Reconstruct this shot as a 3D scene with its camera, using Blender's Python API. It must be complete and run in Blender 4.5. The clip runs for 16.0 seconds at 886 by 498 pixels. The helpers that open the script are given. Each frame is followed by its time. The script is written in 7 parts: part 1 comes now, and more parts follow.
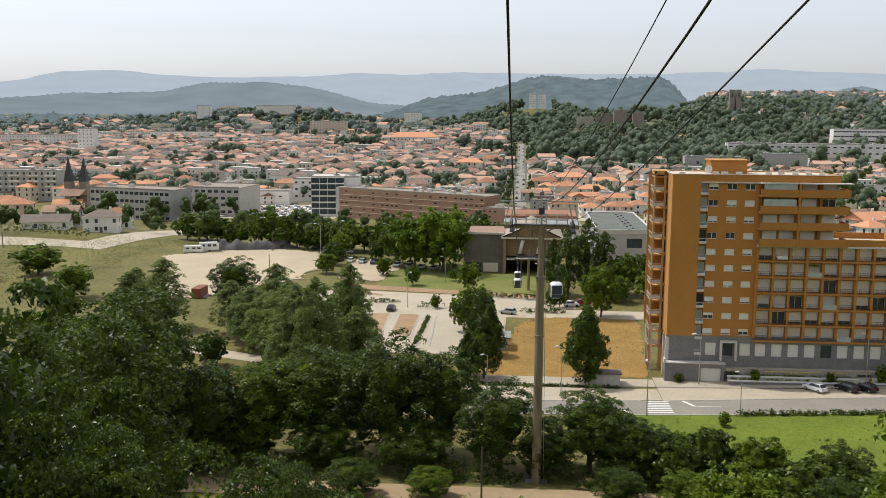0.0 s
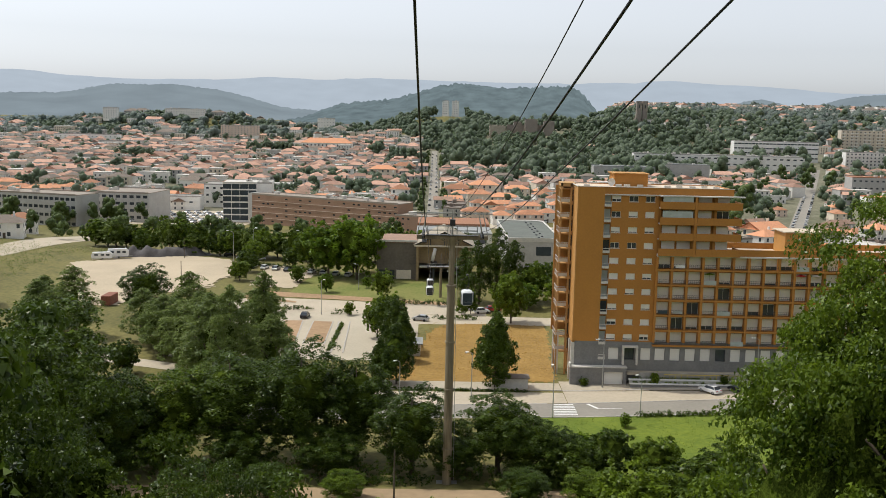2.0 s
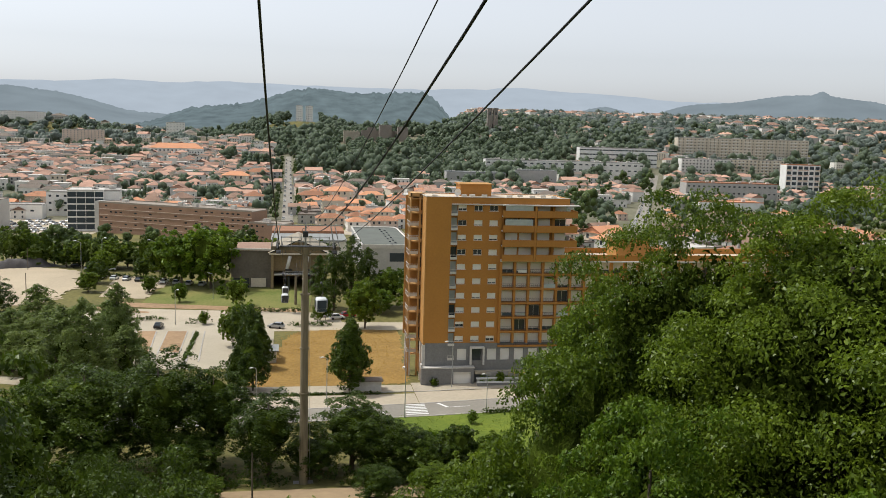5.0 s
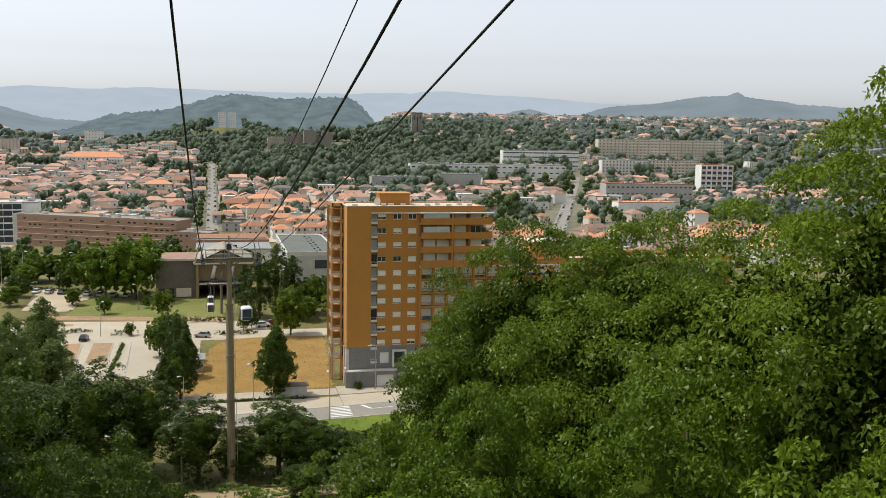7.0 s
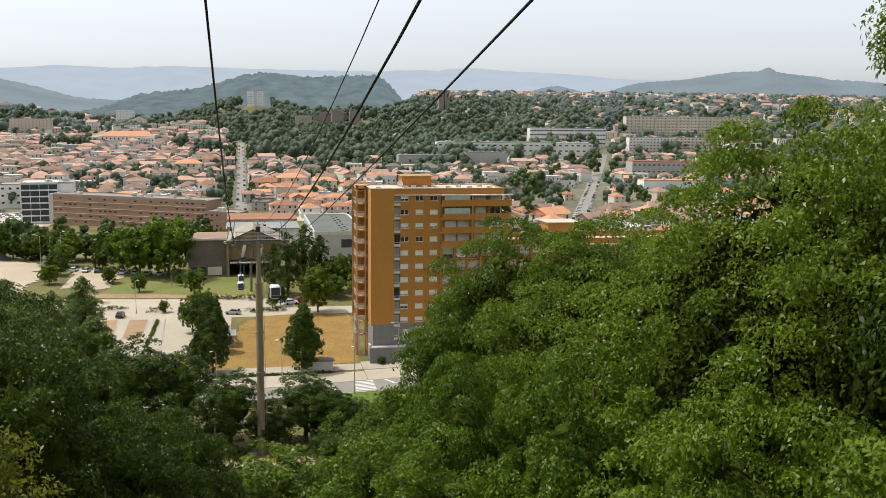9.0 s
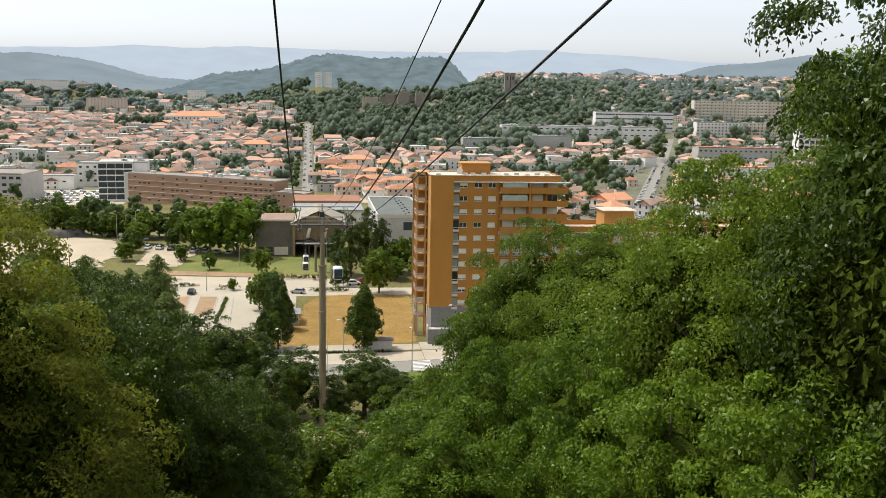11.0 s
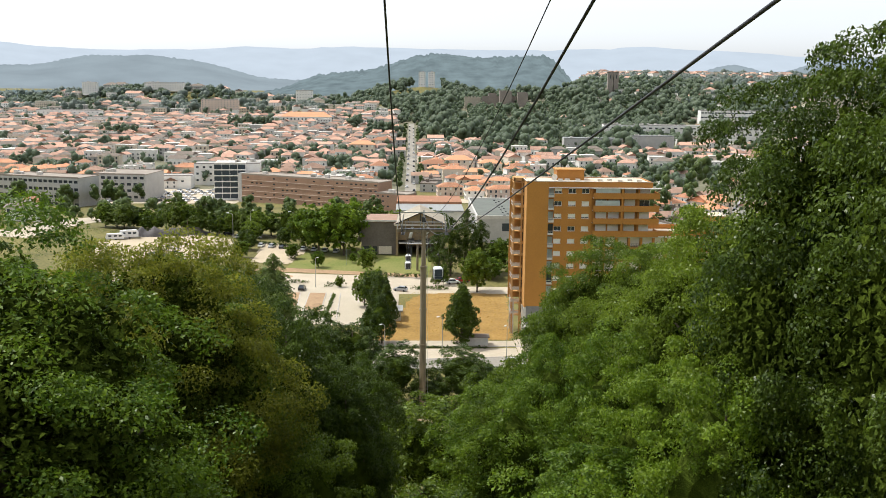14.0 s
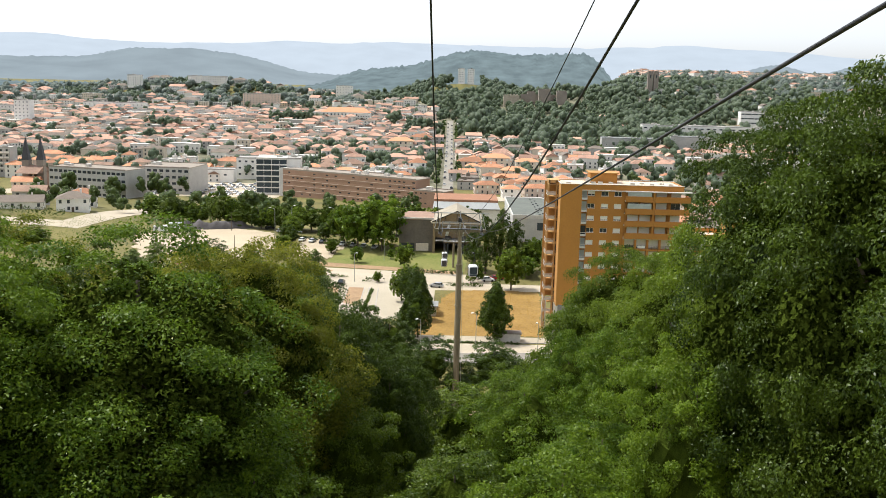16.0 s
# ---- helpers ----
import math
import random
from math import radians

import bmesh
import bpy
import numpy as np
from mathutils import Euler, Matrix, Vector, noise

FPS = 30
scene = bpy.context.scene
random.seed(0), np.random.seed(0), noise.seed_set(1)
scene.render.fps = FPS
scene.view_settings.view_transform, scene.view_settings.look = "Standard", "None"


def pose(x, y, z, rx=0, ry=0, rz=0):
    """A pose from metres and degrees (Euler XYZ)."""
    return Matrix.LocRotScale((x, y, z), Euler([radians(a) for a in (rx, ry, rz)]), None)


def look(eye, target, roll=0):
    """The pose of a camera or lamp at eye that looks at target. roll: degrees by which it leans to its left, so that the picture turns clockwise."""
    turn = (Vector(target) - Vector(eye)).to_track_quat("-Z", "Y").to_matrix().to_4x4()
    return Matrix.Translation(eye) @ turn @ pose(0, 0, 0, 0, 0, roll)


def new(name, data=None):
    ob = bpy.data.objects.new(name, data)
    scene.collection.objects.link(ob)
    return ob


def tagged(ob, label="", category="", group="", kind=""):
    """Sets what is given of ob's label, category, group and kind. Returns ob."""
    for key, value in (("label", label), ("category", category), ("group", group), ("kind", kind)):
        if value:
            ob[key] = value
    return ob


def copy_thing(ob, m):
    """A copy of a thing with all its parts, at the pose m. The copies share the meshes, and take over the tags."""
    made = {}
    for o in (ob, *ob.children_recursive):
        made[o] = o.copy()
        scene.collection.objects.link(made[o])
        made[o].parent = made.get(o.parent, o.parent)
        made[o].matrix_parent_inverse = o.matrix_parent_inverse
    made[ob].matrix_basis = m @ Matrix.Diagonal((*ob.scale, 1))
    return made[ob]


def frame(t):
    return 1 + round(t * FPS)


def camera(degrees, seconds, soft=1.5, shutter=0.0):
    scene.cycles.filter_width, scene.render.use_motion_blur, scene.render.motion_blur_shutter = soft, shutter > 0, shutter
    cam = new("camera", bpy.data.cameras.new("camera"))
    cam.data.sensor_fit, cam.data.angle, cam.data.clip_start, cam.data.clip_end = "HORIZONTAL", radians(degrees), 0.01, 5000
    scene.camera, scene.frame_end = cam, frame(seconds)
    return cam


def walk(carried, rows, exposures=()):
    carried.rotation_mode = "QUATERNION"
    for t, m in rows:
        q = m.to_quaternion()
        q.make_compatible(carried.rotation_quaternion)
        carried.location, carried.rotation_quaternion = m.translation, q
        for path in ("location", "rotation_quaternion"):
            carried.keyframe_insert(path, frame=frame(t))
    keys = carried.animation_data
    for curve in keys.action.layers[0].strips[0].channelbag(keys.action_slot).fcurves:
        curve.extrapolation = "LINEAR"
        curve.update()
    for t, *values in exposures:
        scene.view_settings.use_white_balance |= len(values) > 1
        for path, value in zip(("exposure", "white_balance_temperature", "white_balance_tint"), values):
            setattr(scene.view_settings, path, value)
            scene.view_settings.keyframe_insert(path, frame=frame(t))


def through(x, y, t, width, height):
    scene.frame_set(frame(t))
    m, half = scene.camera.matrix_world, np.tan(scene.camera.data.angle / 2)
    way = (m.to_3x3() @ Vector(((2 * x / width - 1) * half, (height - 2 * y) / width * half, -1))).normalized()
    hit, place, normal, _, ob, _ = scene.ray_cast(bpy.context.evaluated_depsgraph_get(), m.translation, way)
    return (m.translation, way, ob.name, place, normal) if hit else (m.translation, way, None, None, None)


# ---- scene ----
cam = camera(50.4, 16.0, soft=0.8)
PATH = [
    (0, (-25.99, -169.19, 48.12), (-30.07, -119.88, 40.89), 0.34),
    (0.5, (-25.95, -170.28, 48.38), (-28.65, -120.89, 41.04), 0.53),
    (1, (-25.91, -171.35, 48.66), (-27.40, -121.91, 41.31), 0.79),
    (1.5, (-25.87, -172.38, 48.94), (-26.27, -122.90, 41.78), 1.05),
    (2, (-25.84, -173.39, 49.21), (-25.32, -123.86, 42.36), 1.27),
    (2.5, (-25.81, -174.40, 49.48), (-24.47, -124.84, 43.06), 1.30),
    (3, (-25.78, -175.50, 49.70), (-23.48, -125.93, 43.57), 1.44),
    (3.5, (-25.76, -176.66, 49.99), (-22.31, -127.15, 43.91), 1.64),
    (4, (-25.73, -177.89, 50.28), (-20.88, -128.52, 44.10), 1.71),
    (4.5, (-25.70, -179.21, 50.58), (-19.46, -130.00, 44.24), 1.70),
    (5, (-25.66, -180.66, 50.89), (-17.57, -131.74, 44.47), 1.64),
    (7.5, (-25.45, -190.35, 53.07), (-13.52, -142.19, 46.91), 0.89),
    (8, (-25.46, -192.09, 53.49), (-13.93, -143.89, 46.90), 0.67),
    (8.5, (-25.48, -193.80, 53.85), (-14.47, -145.53, 46.84), 0.74),
    (9, (-25.50, -195.47, 54.21), (-15.16, -147.11, 46.83), 0.67),
    (11.5, (-25.38, -203.28, 56.36), (-19.26, -154.39, 47.86), 1.16),
    (12, (-25.40, -205.21, 56.80), (-20.18, -156.22, 48.23), 1.07),
    (12.5, (-25.41, -207.13, 57.30), (-21.12, -158.07, 48.65), 0.94),
    (13, (-25.43, -209.03, 57.78), (-22.01, -159.90, 49.15), 0.71),
    (13.5, (-25.44, -210.91, 58.27), (-22.89, -161.72, 49.65), 0.66),
    (14, (-25.45, -212.80, 58.76), (-23.79, -163.57, 50.18), 0.69),
    (14.5, (-25.47, -214.69, 59.21), (-24.73, -165.44, 50.65), 0.79),
    (15, (-25.49, -216.59, 59.67), (-25.43, -167.33, 51.08), 0.92),
    (15.5, (-25.51, -218.47, 60.15), (-25.78, -169.23, 51.47), 1.17),
    (16, (-25.54, -220.35, 60.63), (-25.79, -171.14, 51.81), 1.44),
]
walk(cam, [(t, look(eye, target, roll)) for t, eye, target, roll in PATH],
     [(0, -0.2, 6150, 10), (5, -0.2, 6150, 10), (9, -0.02, 6150, 10), (12.5, 0.2, 6150, 10), (16, 0.36, 6150, 10)])

# ---- world and sun ----
world = bpy.data.worlds.new("sky")
scene.world = world
world.use_nodes = True
nt = world.node_tree
sky = nt.nodes.new("ShaderNodeTexSky")
sky.sky_type, sky.sun_disc = "NISHITA", False
sky.sun_elevation, sky.sun_rotation = radians(61), radians(290)
sky.air_density, sky.dust_density, sky.ozone_density = 1.0, 1.5, 1.0
pale = nt.nodes.new("ShaderNodeHueSaturation")
pale.inputs["Saturation"].default_value = 0.16
nt.links.new(sky.outputs[0], pale.inputs["Color"])
nt.links.new(pale.outputs[0], nt.nodes["Background"].inputs["Color"])
nt.nodes["Background"].inputs["Strength"].default_value = 0.184
sun = new("sun", bpy.data.lights.new("sun", "SUN"))
sun.data.energy, sun.data.angle, sun.data.color = 3.5, radians(0.6), (0.98, 0.925, 0.80)
sun.matrix_world = look((-48, 17.5, 92), (0, 0, 0))


# ---- materials ----
def mat(name, rgb, rough=0.8, vary=0.25, grain=3.0, big=0.25, bump=0.0, metal=0.0, tint=None, rand=0.0, stretch=(1, 1, 1), island=False):
    """A surface with fine grain and broad stains round one base colour."""
    m = bpy.data.materials.new(name)
    m.use_nodes = True
    n, l = m.node_tree.nodes, m.node_tree.links
    b = n["Principled BSDF"]
    b.inputs["Roughness"].default_value, b.inputs["Metallic"].default_value = rough, metal
    co = n.new("ShaderNodeTexCoord")
    mp = n.new("ShaderNodeMapping")
    mp.inputs["Scale"].default_value = stretch
    l.new(co.outputs["Object"], mp.inputs["Vector"])
    fine, wide = n.new("ShaderNodeTexNoise"), n.new("ShaderNodeTexNoise")
    fine.inputs["Scale"].default_value, fine.inputs["Detail"].default_value = grain, 5
    wide.inputs["Scale"].default_value, wide.inputs["Detail"].default_value = big, 3
    l.new(mp.outputs[0], fine.inputs["Vector"])
    l.new(mp.outputs[0], wide.inputs["Vector"])
    add = n.new("ShaderNodeMath")
    add.operation = "ADD"
    l.new(fine.outputs[0], add.inputs[0])
    l.new(wide.outputs[0], add.inputs[1])
    last = add
    if rand:
        info = n.new("ShaderNodeNewGeometry" if island else "ShaderNodeObjectInfo")
        more = n.new("ShaderNodeMath")
        more.operation, more.inputs[1].default_value, more.inputs[2].default_value = "MULTIPLY_ADD", rand, -rand / 2
        l.new(info.outputs["Random Per Island" if island else "Random"], more.inputs[0])
        tot = n.new("ShaderNodeMath")
        tot.operation = "ADD"
        l.new(add.outputs[0], tot.inputs[0])
        l.new(more.outputs[0], tot.inputs[1])
        last = tot
    ramp = n.new("ShaderNodeMapRange")
    ramp.inputs["From Min"].default_value, ramp.inputs["From Max"].default_value = 0.6, 1.4
    l.new(last.outputs[0], ramp.inputs["Value"])
    mix = n.new("ShaderNodeMix")
    mix.data_type = "RGBA"
    dark = [c * (1 - vary) for c in rgb]
    light = tint or [min(1, c * (1 + vary)) for c in rgb]
    mix.inputs[6].default_value, mix.inputs[7].default_value = (*dark, 1), (*light, 1)
    l.new(ramp.outputs[0], mix.inputs[0])
    l.new(mix.outputs[2], b.inputs["Base Color"])
    if bump:
        bp = n.new("ShaderNodeBump")
        bp.inputs["Strength"].default_value, bp.inputs["Distance"].default_value = bump, 0.05
        l.new(fine.outputs[0], bp.inputs["Height"])
        l.new(bp.outputs[0], b.inputs["Normal"])
    return m


def leaf_mat(name, rgb, warm, through=0.35, patch=0.45, each=0.55, gloss=0.42):
    """Leaves: each one differs a little, each tree a little more, and light shines through them."""
    m = bpy.data.materials.new(name)
    m.use_nodes = True
    n, l = m.node_tree.nodes, m.node_tree.links
    b = n["Principled BSDF"]
    b.inputs["Roughness"].default_value = gloss
    b.inputs["Specular IOR Level"].default_value = 0.26
    geo, info = n.new("ShaderNodeNewGeometry"), n.new("ShaderNodeObjectInfo")
    co, tex = n.new("ShaderNodeTexCoord"), n.new("ShaderNodeTexNoise")
    tex.inputs["Scale"].default_value, tex.inputs["Detail"].default_value = patch, 2
    l.new(co.outputs["Object"], tex.inputs["Vector"])
    s1, s2 = n.new("ShaderNodeMath"), n.new("ShaderNodeMath")
    s1.operation = s2.operation = "MULTIPLY_ADD"
    s1.inputs[1].default_value, s2.inputs[1].default_value = each, 0.35
    l.new(geo.outputs["Random Per Island"], s1.inputs[0])
    l.new(tex.outputs[0], s1.inputs[2])
    l.new(info.outputs["Random"], s2.inputs[0])
    l.new(s1.outputs[0], s2.inputs[2])
    ramp = n.new("ShaderNodeMapRange")
    ramp.inputs["From Min"].default_value, ramp.inputs["From Max"].default_value = 0.4 + each * 0.1, 0.75 + each * 1.1
    l.new(s2.outputs[0], ramp.inputs["Value"])
    mix = n.new("ShaderNodeMix")
    mix.data_type = "RGBA"
    mix.inputs[6].default_value, mix.inputs[7].default_value = (*rgb, 1), (*warm, 1)
    l.new(ramp.outputs[0], mix.inputs[0])
    l.new(mix.outputs[2], b.inputs["Base Color"])
    tr, ms = n.new("ShaderNodeBsdfTranslucent"), n.new("ShaderNodeMixShader")
    l.new(mix.outputs[2], tr.inputs["Color"])
    ms.inputs[0].default_value = through
    l.new(b.outputs[0], ms.inputs[1])
    l.new(tr.outputs[0], ms.inputs[2])
    l.new(ms.outputs[0], n["Material Output"].inputs["Surface"])
    return m


GRASS = mat("rough_grass", (0.1, 0.103, 0.021), 0.95, 0.4, 0.9, 0.05, 0.4, tint=(0.225, 0.19, 0.052))
MEADOW = mat("meadow_grass", (0.105, 0.17, 0.010), 0.95, 0.3, 1.5, 0.09, 0.5, tint=(0.18, 0.222, 0.016))
LAWN = mat("mown_lawn", (0.12, 0.185, 0.018), 0.95, 0.25, 1.2, 0.08, 0.3, tint=(0.25, 0.215, 0.065))
STRAW = mat("dry_straw_grass", (0.29, 0.165, 0.032), 0.95, 0.3, 1.4, 0.16, 0.5, tint=(0.38, 0.232, 0.058))
SOIL = mat("sandy_soil", (0.340, 0.242, 0.140), 0.95, 0.2, 0.8, 0.06, 0.3)
LOT = mat("pale_gravel_ground", (0.460, 0.375, 0.260), 0.95, 0.2, 2.5, 0.06, 0.2)
ASPHALT = mat("worn_asphalt", (0.270, 0.245, 0.205), 0.9, 0.14, 2.0, 0.1, 0.2)
PAVING = mat("pale_paving", (0.460, 0.390, 0.290), 0.9, 0.14, 1.6, 0.15, 0.2)
STONE = mat("granite_kerb", (0.42, 0.39, 0.35), 0.85, 0.2, 4, 0.5, 0.2)
WHITE_LINE = mat("road_paint", (0.74, 0.73, 0.7), 0.7, 0.12, 5, 0.6)
YARDS = mat("town_yards_and_gardens", (0.110, 0.125, 0.055), 0.95, 0.4, 0.35, 0.04, 0.2, tint=(0.25, 0.225, 0.15))
SLABS = mat("pale_paving_slabs", (0.420, 0.360, 0.270), 0.9, 0.16, 2.5, 0.3, 0.3)
LANE = mat("bleached_asphalt", (0.440, 0.380, 0.285), 0.92, 0.14, 2.0, 0.12, 0.2)
EARTH = mat("trodden_brown_soil", (0.34, 0.22, 0.12), 0.95, 0.3, 1.0, 0.15, 0.4)
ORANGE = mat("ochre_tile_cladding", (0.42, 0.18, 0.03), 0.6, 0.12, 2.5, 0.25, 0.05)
# Lighter copy of the ochre; sunlight on the side wall put into the colour.
ORANGE_LIT = mat("lit_ochre_render", (0.47, 0.235, 0.06), 0.7, 0.12, 2.5, 0.3, 0.05)
PLINTH = mat("grey_stone_cladding", (0.2, 0.195, 0.19), 0.6, 0.22, 3, 0.6, 0.1)
ROOF_SCREED = mat("pale_roof_screed", (0.60, 0.50, 0.38), 0.9, 0.18, 1.2, 0.2, 0.1)
CONCRETE = mat("concrete", (0.36, 0.34, 0.31), 0.85, 0.2, 2.5, 0.3, 0.1)
PALE_CONCRETE = mat("pale_concrete", (0.58, 0.55, 0.5), 0.85, 0.15, 2.0, 0.3, 0.1)
WHITE = mat("white_paint", (0.800, 0.780, 0.740), 0.75, 0.1, 2.0, 0.25)
SHUTTER = mat("white_roller_shutter", (0.80, 0.77, 0.71), 0.55, 0.06, 3.0, 0.5, 0.25, stretch=(0.2, 0.2, 12))
CREAM = mat("cream_render", (0.680, 0.590, 0.470), 0.85, 0.14, 2.0, 0.3, rand=0.5)
SALMON = mat("pale_salmon_render", (0.640, 0.510, 0.420), 0.85, 0.14, 2.0, 0.3, rand=0.5)
HOUSE_WHITE = mat("house_white_render", (0.760, 0.730, 0.680), 0.85, 0.12, 1.5, 0.25, rand=0.4)
HOUSE_GREY = mat("grey_render", (0.440, 0.425, 0.400), 0.85, 0.15, 1.5, 0.25, rand=0.4)
TILE = mat("terracotta_roof_tile", (0.48, 0.225, 0.12), 0.85, 0.36, 1.6, 0.2, 0.3, rand=1.1)
TILE_OLD = mat("weathered_roof_tile", (0.30, 0.19, 0.135), 0.9, 0.28, 1.6, 0.2, 0.3, rand=0.7)
# Greyer copy of the roof tile; far haze is put into the colour.
TILE_FAR = mat("haze_paled_roof_tile", (0.42, 0.25, 0.18), 0.9, 0.34, 0.6, 0.06, 0.1, rand=1.1, island=True)
ROOF_BROWN = mat("gravelled_flat_roof", (0.30, 0.255, 0.21), 0.95, 0.2, 1.5, 0.12, 0.2)
ROOF_FELT = mat("grey_green_roof_felt", (0.135, 0.145, 0.125), 0.95, 0.2, 1.2, 0.12, 0.1)
METAL_ROOF = mat("pale_sheet_roof", (0.27, 0.275, 0.265), 0.65, 0.14, 0.8, 0.1, 0.05, stretch=(6, 0.3, 1))
BRICK = mat("red_brick_cladding", (0.33, 0.205, 0.14), 0.85, 0.18, 2.0, 0.15, 0.1)
GLASS = mat("window_glass", (0.05, 0.06, 0.07), 0.12, 0.2, 1.0, 0.4, rand=0.6)
BLUE_GLASS = mat("tinted_glass", (0.035, 0.05, 0.065), 0.35, 0.2, 0.6, 0.3)
PALE_GLASS = mat("frosted_glazing", (0.42, 0.46, 0.45), 0.25, 0.12, 1.0, 0.5)
STEEL = mat("galvanised_steel", (0.42, 0.42, 0.41), 0.45, 0.18, 3.0, 0.5, 0.05, metal=0.6)
PYLON_STEEL = mat("weathered_pylon_steel", (0.250, 0.205, 0.135), 0.7, 0.34, 1.5, 0.35, 0.05, metal=0.3, stretch=(3, 3, 0.3))
DARK_STEEL = mat("dark_steel", (0.06, 0.06, 0.065), 0.5, 0.25, 4, 0.8, metal=0.5)
ROPE = mat("steel_rope", (0.045, 0.045, 0.05), 0.6, 0.2, 8, 1, metal=0.4)
RUBBER = mat("rubber", (0.02, 0.02, 0.02), 0.8, 0.2, 6, 1)
CAR_WHITE = mat("white_car_paint", (0.75, 0.75, 0.74), 0.25, 0.04, 2, 0.5)
CAR_DARK = mat("black_car_paint", (0.018, 0.019, 0.022), 0.22, 0.1, 2, 0.5)
CAR_SILVER = mat("silver_car_paint", (0.42, 0.43, 0.45), 0.3, 0.06, 2, 0.5, metal=0.4)
CAR_RED = mat("red_car_paint", (0.35, 0.03, 0.03), 0.25, 0.06, 2, 0.5)
LAMP_LENS = mat("lamp_lens", (0.7, 0.66, 0.55), 0.2, 0.05, 4, 1)
YELLOW_PAINT = mat("yellow_rail_paint", (0.65, 0.48, 0.06), 0.6, 0.1, 4, 1)
RED_FABRIC = mat("red_fabric", (0.5, 0.03, 0.03), 0.8, 0.1, 4, 1)
BARK = mat("tree_bark", (0.11, 0.085, 0.06), 0.95, 0.35, 5, 0.8, 0.5, stretch=(1, 1, 0.25))
# Pane colour lightened for distant blocks, haze put into the base colour.
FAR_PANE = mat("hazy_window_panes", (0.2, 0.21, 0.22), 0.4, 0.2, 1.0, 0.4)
ROOF_GREY = mat("grey_brown_roof_tile", (0.19, 0.155, 0.125), 0.9, 0.2, 1.6, 0.3, 0.3)
CASTLE = mat("granite_masonry", (0.25, 0.215, 0.18), 0.9, 0.22, 0.8, 0.08, 0.2)
LEAF_OAK = leaf_mat("oak_leaves", (0.036, 0.072, 0.006), (0.19, 0.262, 0.017), 0.42, gloss=0.36)
LEAF_DARK = leaf_mat("dark_leaves", (0.019, 0.041, 0.005), (0.092, 0.137, 0.012), 0.36, gloss=0.36)
LEAF_BRIGHT = leaf_mat("bright_leaves", (0.05, 0.105, 0.007), (0.19, 0.275, 0.016), 0.42)
LEAF_GREY = leaf_mat("poplar_leaves", (0.075, 0.115, 0.024), (0.21, 0.262, 0.062), 0.4)
# Yellow-green leaves, brightened in colour to take in glare over the left trees.
LEAF_BROWN = leaf_mat("yellow_green_leaves", (0.07, 0.095, 0.009), (0.29, 0.30, 0.028), 0.55)
# Far leaves paled toward grey: air haze put into the leaf colour.
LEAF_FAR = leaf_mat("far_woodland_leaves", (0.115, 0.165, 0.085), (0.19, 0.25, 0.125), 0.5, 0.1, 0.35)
LEAF_VALLEY = leaf_mat("valley_tree_leaves", (0.04, 0.07, 0.018), (0.15, 0.2, 0.055), 0.4, 0.2, 0.45)
# Outer trees and inner clumps of far crowns, both paled for haze in colour.
LEAF_MIST = leaf_mat("haze_paled_leaves", (0.11, 0.145, 0.12), (0.19, 0.225, 0.185), 0.4, 0.05, 0.3)
WOOD_HAZE = leaf_mat("hazed_woodland_leaves", (0.12, 0.165, 0.105), (0.19, 0.235, 0.15), 0.5, 0.12, 0.3)
# Crown interior coloured dark: the shade between leaf clumps put into the colour.
CORE = mat("shaded_inner_foliage", (0.03, 0.048, 0.009), 1.0, 0.7, 16, 1.2, 1.0, tint=(0.092, 0.127, 0.017))
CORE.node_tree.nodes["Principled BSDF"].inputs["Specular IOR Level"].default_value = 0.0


# ---- mesh helpers ----
class Shape:
    """Faces gathered for one mesh, each with the index of its material."""

    def __init__(self):
        self.v, self.f, self.m = [], [], []

    def face(self, pts, mi=0):
        k = len(self.v)
        self.v.extend(tuple(p) for p in pts)
        self.f.append(tuple(range(k, k + len(pts))))
        self.m.append(mi)
        return self

    def box(self, x0, y0, z0, x1, y1, z1, mi=0):
        k = len(self.v)
        self.v.extend([(x0, y0, z0), (x1, y0, z0), (x1, y1, z0), (x0, y1, z0), (x0, y0, z1), (x1, y0, z1), (x1, y1, z1), (x0, y1, z1)])
        for q in ((3, 2, 1, 0), (4, 5, 6, 7), (0, 1, 5, 4), (1, 2, 6, 5), (2, 3, 7, 6), (3, 0, 4, 7)):
            self.f.append(tuple(k + i for i in q))
            self.m.append(mi)
        return self

    def tube(self, pts, radii, sides=10, mi=0, caps=True):
        """A tube along points with a radius at each."""
        rings = []
        for i, p in enumerate(pts):
            a, b = Vector(pts[max(i - 1, 0)]), Vector(pts[min(i + 1, len(pts) - 1)])
            turn = (b - a).to_track_quat("Z", "Y")
            k = len(self.v)
            for s in range(sides):
                w = 2 * math.pi * s / sides
                self.v.append(tuple(Vector(p) + turn @ Vector((math.cos(w) * radii[i], math.sin(w) * radii[i], 0))))
            rings.append(range(k, k + sides))
        for r0, r1 in zip(rings, rings[1:]):
            for s in range(sides):
                self.f.append((r0[s], r0[(s + 1) % sides], r1[(s + 1) % sides], r1[s]))
                self.m.append(mi)
        if caps:
            self.f += [tuple(reversed(rings[0])), tuple(rings[-1])]
            self.m += [mi, mi]
        return self

    def mesh(self, name, materials, smooth=False):
        me = bpy.data.meshes.new(name)
        me.from_pydata(self.v, [], self.f)
        for x in materials if isinstance(materials, (list, tuple)) else [materials]:
            me.materials.append(x)
        me.polygons.foreach_set("material_index", self.m)
        if smooth:
            me.polygons.foreach_set("use_smooth", [True] * len(self.f))
        me.update()
        return me


